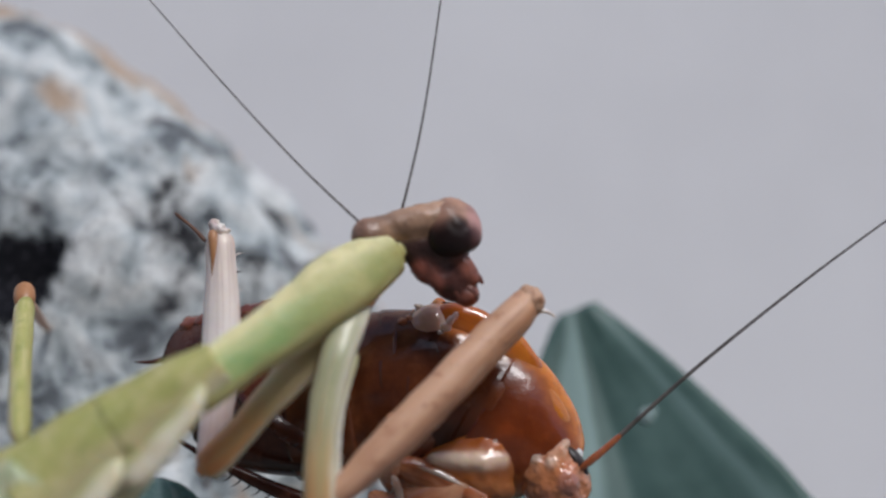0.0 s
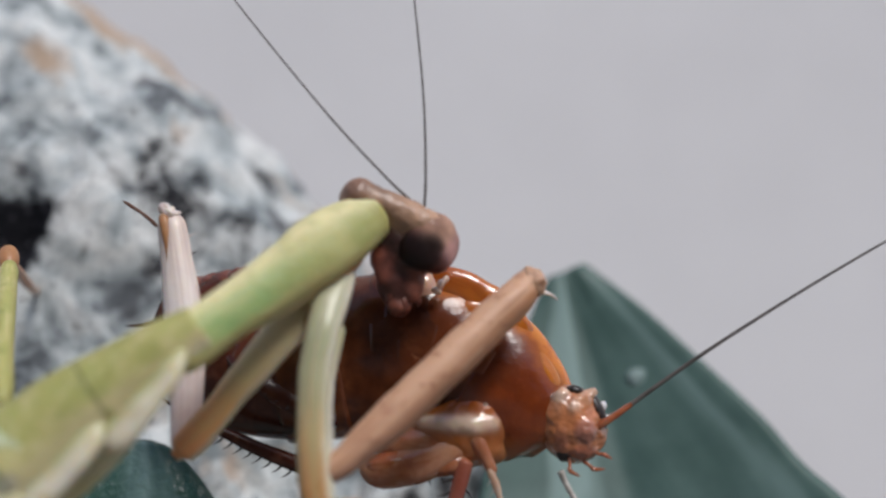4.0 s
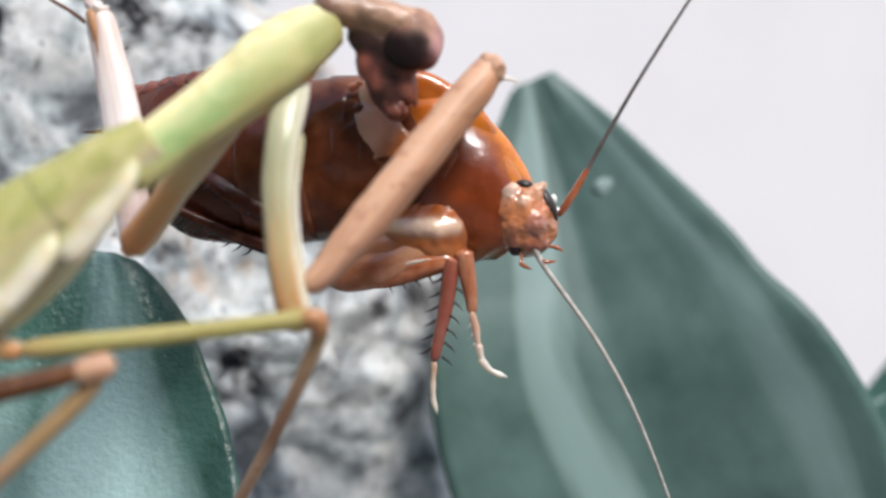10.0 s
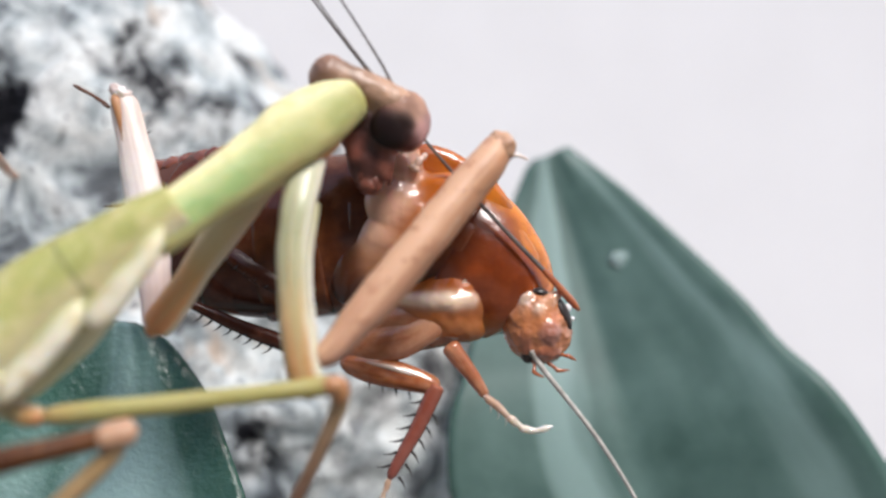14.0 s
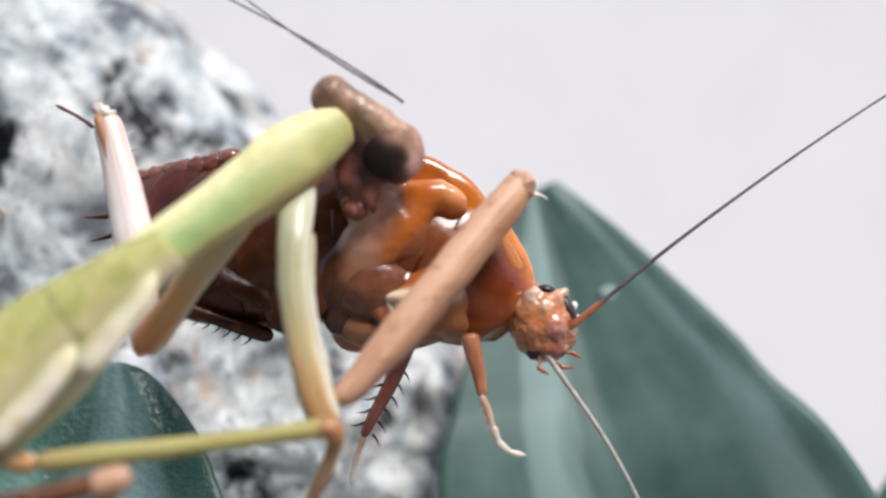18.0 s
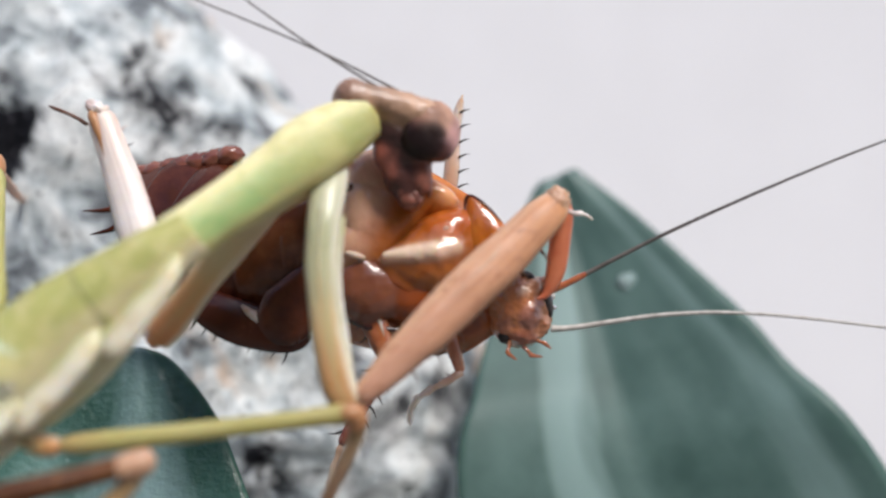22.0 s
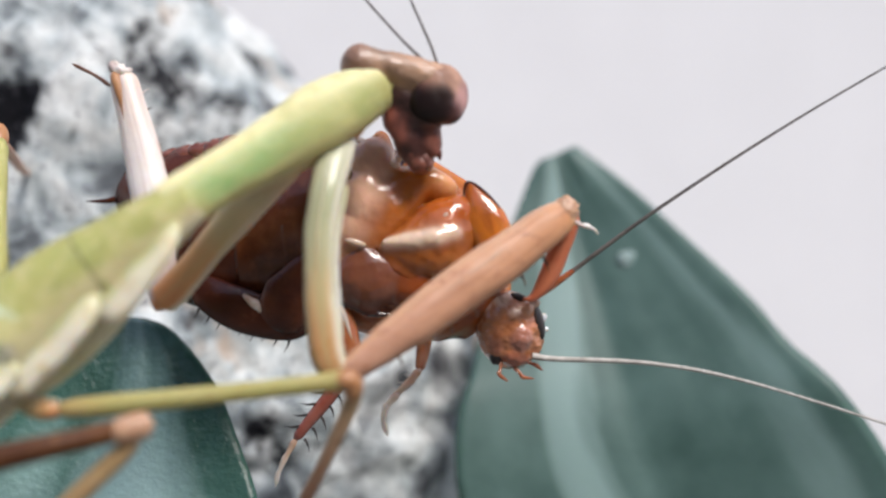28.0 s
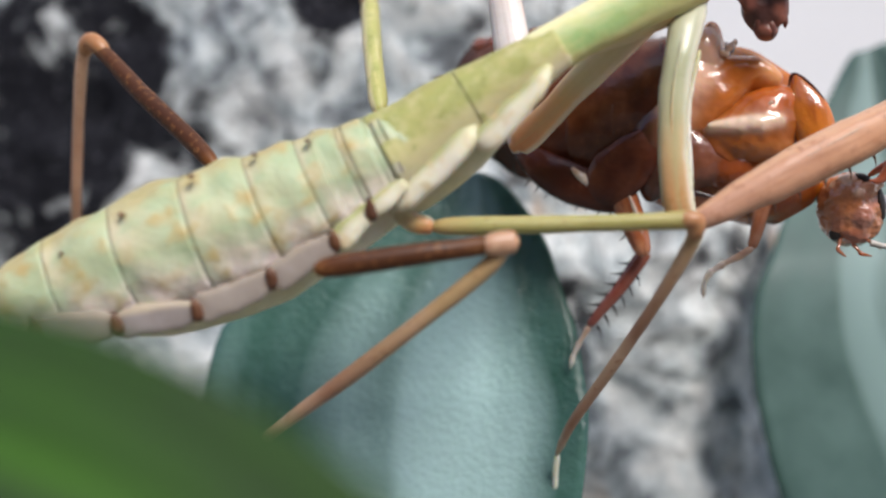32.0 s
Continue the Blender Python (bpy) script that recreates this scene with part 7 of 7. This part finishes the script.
    with_roach(R["fa"], [(0, 6.43, -3.20, -2.30, -39, 0, 0), (1, 6.37, -3.20, -2.09, -42, 0, 0), (2, 6.47, -3.20, -3.81, -34, 0, 0), (3, 6.90, -3.20, -3.59, -31, 0, 0), (3.5, 7.44, -3.20, -2.55, -32, 0, 0), (5.5, 7.97, -3.20, -2.80, -36, 0, 0), (6, 8.30, -3.20, -2.98, -37, 0, 0), (7, 8.54, -3.20, -2.19, -46, 0, 0), (7.5, 8.42, -3.20, -2.08, -44, 0, 0), (8, 7.62, -3.20, -1.26, -106, 0, 0), (8.2, 7.46, -3.20, -1.64, -112, 0, 0), (8.5, 7.23, -3.20, -1.79, -85, 0, 0), (8.8, 7.21, -3.20, -2.17, -10, 0, 0), (9, 6.96, -3.20, -2.40, -5, 0, 0), (9.3, 6.94, -3.20, -2.62, -70, 0, 0), (9.6, 7.16, -3.20, -2.46, -125, 0, 0), (9.8, 7.52, -3.20, -1.93, -90, 0, 0), (10, 7.88, -3.20, -0.84, -58, 0, 0), (10.5, 7.24, -3.20, -2.02, -57, 0, 0), (11, 7.36, -3.20, -3.24, -57, 0, 0), (11.5, 7.54, -3.20, -3.23, -47, 0, 0), (11.8, 7.30, -3.20, -2.86, -88, 0, 0), (12, 6.96, -3.20, -2.28, -28, 0, 0), (12.3, 7.24, -3.20, -2.88, 2, 0, 0), (12.6, 7.35, -3.20, -3.19, -20, 0, 0), (12.8, 7.58, -3.20, -3.15, -75, 0, 0), (13, 7.82, -3.20, -2.13, -89, 0, 0), (13.3, 7.50, -3.20, -2.48, -125, 0, 0), (13.6, 7.41, -3.20, -2.37, -98, 0, 0), (14, 6.67, -3.20, -2.13, -131, 0, 0), (14.2, 6.82, -3.20, -2.59, -70, 0, 0), (14.4, 6.97, -3.20, -2.62, -17, 0, 0), (16.5, 6.61, -3.20, -1.99, -50, 0, 0), (17, 6.98, -3.20, -1.80, -41, 0, 0), (18, 7.60, -3.20, -1.65, -36, 0, 0), (18.5, 7.15, -3.20, 0.85, -43, 0, 0), (19, 7.61, -3.20, 0.63, -46, 0, 0), (19.5, 4.03, -3.20, -2.76, -16, 0, 0), (20, 6.53, -3.20, -0.22, 3, 0, 0), (20.5, 6.05, -3.20, -0.03, 7, 0, 0), (21, 5.77, -3.20, 0.56, -11, 0, 0), (21.5, 5.97, -3.20, 0.11, -20, 0, 0), (22, 5.56, -3.20, -0.58, -24, 0, 0), (23, 5.94, -3.20, -0.89, -34, 0, 0), (23.5, 6.07, -3.20, -0.77, -37, 0, 0), (24, 5.80, -3.20, 0.00, -48, 0, 0), (25, 6.32, -3.20, 1.30, -53, 0, 0), (25.5, 6.05, -3.20, 0.29, -45, 0, 0), (27.5, 5.04, -3.20, -1.78, -34, 0, 0), (28, 5.23, -3.20, -2.02, -34, 0, 0), (29, 5.03, -3.20, -2.31, -40, 0, 0), (30, 5.29, -3.20, -2.09, -40, 0, 0), (30.5, 5.98, -3.20, -2.26, -39, 0, 0), (31, 5.68, -3.20, -2.19, -39, 0, 0), (32, 5.79, -3.20, -2.20, -39, 0, 0)])
    with_roach(R["fb"], [(0, 4.30, -3.20, -4.84, 70, 0, 0), (3, 4.92, -3.20, -5.54, 70, 0, 0), (5.5, 5.68, -3.20, -4.73, 72, 0, 0), (6, 5.74, -3.20, -5.48, 76, 0, 0), (7, 6.83, -3.20, -4.71, 92, 0, 0), (7.5, 6.28, -3.20, -5.15, 84, 0, 0), (8, 6.33, -3.20, -4.08, 50, 0, 0), (9, 5.05, -3.20, -4.99, 52, 0, 0), (9.5, 5.57, -3.20, -3.99, 60, 0, 0), (10, 6.05, -3.20, -3.36, 65, 0, 0), (11, 5.38, -3.20, -5.55, 66, 0, 0), (12, 5.26, -3.20, -4.52, 64, 0, 0), (13, 5.53, -3.20, -5.16, 72, 0, 0), (13.5, 5.79, -3.20, -4.93, 54, 0, 0), (14, 4.96, -3.20, -4.95, 62, 0, 0), (16.5, 4.61, -3.20, -3.96, 46, 0, 0), (17, 4.75, -3.20, -4.25, 63, 0, 0), (18, 5.89, -3.20, -2.75, 66, 0, 0), (19, 6.03, -3.20, -2.28, 66, 0, 0), (19.5, 2.30, -3.20, -4.69, 48, 0, 0), (20, 6.11, -3.20, -2.38, 3, 0, 0), (20.5, 5.59, -3.20, -1.84, 3, 0, 0), (21, 5.32, -3.20, -2.04, -3, 0, 0), (22, 5.26, -3.20, -2.61, 2, 0, 0), (23, 4.86, -3.20, -4.26, -5, 0, 0), (24, 4.39, -3.20, -4.04, -8, 0, 0), (25, 4.63, -3.20, -3.74, -9, 0, 0), (25.5, 4.41, -3.20, -3.93, -8, 0, 0), (27.5, 4.21, -3.20, -5.15, 12, 0, 0), (28, 4.49, -3.20, -5.38, 12, 0, 0), (29, 4.19, -3.20, -5.76, 12, 0, 0), (30, 4.53, -3.20, -5.81, 12, 0, 0), (30.5, 5.34, -3.20, -6.04, 12, 0, 0), (31, 4.85, -3.20, -6.17, 12, 0, 0), (32, 5.29, -3.20, -6.39, 12, 0, 0)])
    turned(R["pro"], [(0, 0, 0, 0), (18, 0, 0, 0), (19, -2, 0, 0, (0, 0, -0.3)), (20, 4, 0, 0, (-1.0, 0, -0.35)), (32, 4, 0, 0, (-1.0, 0, -0.35))])
    # the plates of the side lie lower and deeper until the body is turned over
    turned(R["flesh"], [(t, 0, 0, 0, (x, y, z)) for t, x, y, z in ((0, 0.4, 1.3, -0.1), (3.5, 0.4, 1.3, -0.1), (6, 0.4, 0.7, -0.1), (7.5, 0.4, 0.15, -0.1), (8.6, 0.4, 0.2, -0.1), (9.5, 0.4, 0.9, -0.1), (10.5, 0.4, 0.9, -0.1), (12, 0.4, 0.6, -0.1), (13, 0.4, 0.55, -0.1), (14, 0.4, 0.35, -0.1), (17.2, 0.4, 0.35, -0.1), (18.3, 0.3, 0.1, -0.1), (20, 0, 0, 0), (32, 0, 0, 0))])
    turned(R["lobe"], [(0, -14, 0, 0, (0.3, 1.3, -0.5)), (18, -14, 0, 0, (0.3, 1.3, -0.5)), (19, -8, 0, 0, (0.2, 0.8, -0.3)), (19.7, 0, 0, 0), (32, 0, 0, 0)])
    turned(R["back"], [(0, 0, 0, 0), (18, 0, 0, 0), (19.5, 4, 0, 0, (-1.3, 0, -0.9)), (32, 4, 0, 0, (-1.3, 0, -0.9))])
    turned(R["hip1"], [(0, 10, 0, 0, (-0.25, 0.90, -2.92)), (17.2, 10, 0, 0, (-0.25, 0.90, -2.92)), (18.2, 6, 0, 0, (-0.18, 0.63, -2.19)), (19.2, 3, 0, 0, (-0.15, 0.2, -1.46)), (19.7, 0, 0, 0), (32, 0, 0, 0)])
    for name, low, high in (("dome", (0.2, 1.3, 0.55), (0, 0, 0)), ("plate", (0.3, 1.3, 1.5), (0, 0, 0)), ("belly", (0, 0, 0), (-0.6, 0.7, 0.5)), ("hip3", (0, 0, 0), (0.6, 2.2, 1.6))):
        q = ORIGIN[R[name]] - ORIGIN[roach]
        a, b = [pose(*((q + Vector(d)) * MM)) for d in (low, high)]
        walk(R[name], [(0, a), (17.2, a), (18.6, b), (32, b)])
    q, roll = (ORIGIN[R["hind"]] - ORIGIN[roach]) * MM, Vector((0.94, 0, -0.34))
    walk(R["hind"], [(t, Matrix.Translation(q + Vector(slip) * MM) @ pose(0, 0, 0, 0, tip, 0) @ Matrix.Rotation(radians(a), 4, roll)) for t, a, tip, slip in ((0, -50, 15, (-0.2, 0.6, 2.4)), (17.2, -50, 15, (-0.2, 0.6, 2.4)), (19.5, -30, 4, (-0.2, 0.3, 0.8)), (21.5, -12, 0, (0, 0, 0)), (25, -4, 0, (0, 0, 0)), (32, 0, 0, (0, 0, 0)))])
    with_roach(R["mid"], [(3, -3.31, -2.90, -3.28, 23, 0, 0), (3.5, -3.71, -2.90, -4.63, -4, 0, 0), (5.5, -3.83, -2.90, -4.76, 14, 0, 0), (6, -3.85, -2.90, -4.97, 12, 0, 0), (6.5, -4.13, -2.90, -4.71, 23, 0, 0), (7, -2.99, -2.90, -4.33, 57, 0, 0), (7.5, -3.13, -2.90, -4.87, 87, 0, 0), (8, -4.08, -2.90, -4.98, 64, 0, 0), (8.5, -3.35, -2.90, -5.24, 21, 0, 0), (9, -3.30, -2.90, -4.96, 0, 0, 0), (9.5, -3.23, -2.90, -4.71, -2, 0, 0), (10, -2.55, -2.90, -4.83, -11, 0, 0), (10.5, -3.42, -2.90, -4.81, -5, 0, 0), (11, -3.85, -2.90, -5.23, 11, 0, 0), (12, -3.81, -2.90, -4.98, -12, 0, 0), (13, -3.83, -2.90, -5.16, 4, 0, 0), (13.5, -3.86, -2.90, -4.99, 4, 0, 0), (14, -4.21, -2.90, -5.57, 15, 0, 0), (14.5, -4.57, -2.90, -4.97, 16, 0, 0), (16.5, -4.74, -2.90, -4.80, 18, 0, 0), (17, -4.76, -2.90, -4.88, 8, 0, 0), (17.5, -5.37, -2.90, -1.30, 47, 0, 0), (18, -3.31, -2.90, 1.13, 58, 0, 0), (18.5, -4.02, -2.90, 1.05, 47, 0, 0), (19, -4.32, -2.90, 0.20, 61, 0, 0), (20, -3.73, -2.90, 0.32, 72, 0, 0), (21, -3.60, -2.90, 0.35, 70, 0, 0), (23, -4.93, -2.90, 0.54, 71, 0, 0), (25, -4.74, -2.90, -0.54, 69, 0, 0), (28, -6.06, -2.90, -1.32, 70, 0, 0), (29, -6.06, -2.90, -1.54, 72, 0, 0), (30, -7.87, -2.90, -2.84, 66, 0, 0)])
    with_roach(R["mtib"], [(3, 0.93, -3.10, -5.06, 94, 0, 0), (3.5, 0.88, -3.10, -4.29, 101, 0, 0), (5.5, 0.64, -3.10, -5.84, 123, 0, 0), (6, 0.65, -3.10, -5.91, 134, 0, 0), (6.5, 0.10, -3.10, -6.51, 130, 0, 0), (7, -0.47, -3.10, -8.18, 122, 0, 0), (7.5, -2.86, -3.10, -9.46, 135, 0, 0), (8, -2.04, -3.10, -9.11, 130, 0, 0), (8.5, 0.95, -3.10, -6.87, 131, 0, 0), (9, 1.30, -3.10, -4.98, 118, 0, 0), (9.5, 1.36, -3.10, -4.52, 116, 0, 0), (10, 1.97, -3.10, -3.94, 100, 0, 0), (10.5, 1.16, -3.10, -4.44, 90, 0, 0), (11, 0.66, -3.10, -6.11, 124, 0, 0), (12, 0.68, -3.10, -3.98, 111, 0, 0), (13, 0.75, -3.10, -5.50, 117, 0, 0), (13.5, 0.72, -3.10, -5.33, 122, 0, 0), (14, 0.23, -3.10, -6.77, 117, 0, 0), (14.5, -0.15, -3.10, -6.24, 110, 0, 0), (16.5, -0.37, -3.10, -6.22, 112, 0, 0), (17, -0.21, -3.10, -5.55, 112, 0, 0), (17.5, -2.23, -3.10, -4.66, 132, 0, 0), (18, -0.87, -1.80, -2.77, 116, 0, 0), (18.5, -0.89, -1.80, -2.32, 121, 0, 0), (19, -2.12, -1.80, -3.84, 120, 0, 0), (20, -2.30, -1.80, -4.06, 112, 0, 0), (21, -1.99, -1.80, -3.96, 121, 0, 0), (23, -3.42, -1.80, -3.81, 114, 0, 0), (25, -3.07, -1.80, -4.83, 118, 0, 0), (28, -4.51, -1.80, -5.65, 126, 0, 0), (29, -4.63, -1.80, -5.91, 128, 0, 0), (30, -5.97, -1.80, -7.03, 122, 0, 0)])
    with_roach(R["fore"], [(1, -3.53, -3.20, -0.68, 93, 0, 0), (3, -2.29, -3.20, -1.34, 90, 0, 0), (3.5, 0.47, -3.20, -1.70, 63, 0, 0), (5.5, 1.04, -3.20, -3.41, 70, 0, 0), (6, 0.13, -3.20, -3.33, 80, 0, 0), (6.5, 0.34, -3.20, -3.86, 66, 0, 0), (7, 0.51, -3.20, -4.17, 74, 0, 0), (7.5, 0.60, -3.20, -5.23, 71, 0, 0), (8, -0.35, -3.20, -4.43, 69, 0, 0), (8.5, -0.33, -3.20, -4.54, 53, 0, 0), (9, 0.55, -3.20, -3.46, 57, 0, 0), (9.5, 2.29, -3.20, -4.03, 77, 0, 0), (10, 2.58, -3.20, -3.70, 83, 0, 0), (10.5, 2.61, -3.20, -3.47, 87, 0, 0), (11, 2.06, -3.20, -4.11, 72, 0, 0), (11.5, 1.82, -3.20, -4.20, 70, 0, 0), (12, 1.44, -3.20, -3.42, 76, 0, 0), (13, 1.43, -3.20, -4.06, 80, 0, 0), (13.5, 2.01, -3.20, -3.78, 79, 0, 0), (13.8, 1.44, -3.20, -4.55, 74, 0, 0), (14, 1.00, -3.20, -4.85, 55, 0, 0), (14.3, 0.86, -3.20, -4.35, 70, 0, 0), (14.5, 0.18, -3.20, -3.18, 67, 0, 0), (16.5, -0.58, -3.20, -2.60, 60, 0, 0), (17, 0.48, -3.20, -2.76, 68, 0, 0), (17.5, 0.71, -3.20, -3.80, 72, 0, 0), (18, 2.29, -3.20, -2.44, 79, 0, 0), (18.5, 2.82, -3.20, -1.55, 75, 0, 0), (19, 3.51, -3.20, -1.21, 68, 0, 0), (19.5, 2.03, -3.20, -0.81, 73, 0, 0), (20, 1.34, -3.20, 0.12, 73, 0, 0), (21, 0.34, -3.20, -0.81, 93, 0, 0), (22, -0.18, -3.20, -2.01, 72, 0, 0), (23, -0.52, -3.20, -2.64, 88, 0, 0), (24, -0.79, -3.20, -2.32, 85, 0, 0), (25, -0.78, -3.20, -2.22, 85, 0, 0), (28, -0.78, -3.20, -3.21, 98, 0, 0), (29, -1.31, -3.20, -3.44, 97, 0, 0), (30, -1.18, -3.20, -4.36, 100, 0, 0), (31, -2.62, -3.20, -3.64, 100, 0, 0), (32, -0.26, -3.20, -4.27, 99, 0, 0)])
    with_roach(R["foot"], [(1, -3.67, -3.35, -3.58, 74, 0, 0), (3, -2.27, -3.35, -4.24, 71, 0, 0), (3.5, 1.78, -3.35, -4.28, 67, 0, 0), (5.5, 2.04, -3.35, -6.13, 86, 0, 0), (6, 0.65, -3.35, -6.18, 50, 0, 0), (6.5, 1.50, -3.35, -6.52, 101, 0, 0), (7, 1.28, -3.35, -6.96, 100, 0, 0), (7.5, 1.53, -3.35, -7.98, 97, 0, 0), (8, 0.67, -3.35, -7.15, 102, 0, 0), (8.5, 1.41, -3.35, -6.87, 99, 0, 0), (9, 2.15, -3.35, -5.88, 83, 0, 0), (9.5, 2.93, -3.35, -6.85, 71, 0, 0), (10, 2.93, -3.35, -6.58, 79, 0, 0), (10.5, 2.78, -3.35, -6.36, 71, 0, 0), (11, 2.97, -3.35, -6.87, 62, 0, 0), (11.5, 2.83, -3.35, -6.91, 64, 0, 0), (12, 2.13, -3.35, -6.24, 58, 0, 0), (13, 1.92, -3.35, -6.92, 76, 0, 0), (13.5, 2.56, -3.35, -6.63, 71, 0, 0), (13.8, 2.26, -3.35, -7.33, 102, 0, 0), (14, 2.65, -3.35, -7.24, 41, 0, 0), (14.3, 1.85, -3.35, -7.08, 101, 0, 0), (14.5, 1.31, -3.35, -5.85, 45, 0, 0), (16.5, 0.89, -3.35, -5.10, 91, 0, 0), (17, 1.54, -3.35, -5.45, 83, 0, 0), (17.5, 1.58, -3.35, -6.56, 51, 0, 0), (18, 2.82, -3.35, -5.29, 71, 0, 0), (18.5, 3.55, -3.35, -4.36, 69, 0, 0), (19, 4.61, -3.35, -3.89, 74, 0, 0), (19.5, 2.89, -3.35, -3.58, 113, 0, 0), (20, 2.17, -3.35, -2.66, 142, 0, 0), (21, 0.19, -3.35, -3.71, 137, 0, 0), (22, 0.72, -3.35, -4.77, 151, 0, 0), (23, -0.41, -3.35, -5.53, 149, 0, 0), (24, -0.54, -3.35, -5.21, 142, 0, 0), (25, -0.55, -3.35, -5.11, 147, 0, 0), (28, -1.19, -3.35, -6.08, 133, 0, 0), (29, -1.64, -3.35, -6.33, 133, 0, 0), (30, -1.69, -3.35, -7.22, 148, 0, 0), (31, -3.13, -3.35, -6.50, 154, 0, 0), (32, -0.72, -3.35, -7.14, 146, 0, 0)])
    walk(R["shin"], [(t, pose(x * MM, y * MM, z * MM, 0, a, 0)) for t, x, y, z, a in ((0, -7.39, -1.30, -4.83, 203), (8.4, -7.39, -1.30, -4.63, 203), (9.3, -7.59, -0.90, -3.53, 203), (10.6, -7.59, -0.90, -3.53, 203), (12, -7.39, -1.30, -4.53, 203), (17.2, -7.39, -1.30, -4.83, 203), (18.2, -7.69, -0.60, -3.73, 200), (20.5, -7.69, -0.60, -3.73, 200), (22, -7.39, -0.10, -3.43, 204), (32, -7.39, 0.10, -3.23, 206))])
    turned(R["far"], [(0, 150, 0, 0), (21, 150, 0, 0), (21.6, 45, 0, 0), (22, -2, 0, 0), (22.5, 10, 0, 0), (23, 6, 0, 0), (23.5, 50, 0, 0), (24, 150, 0, 0), (32, 150, 0, 0)])


motions()
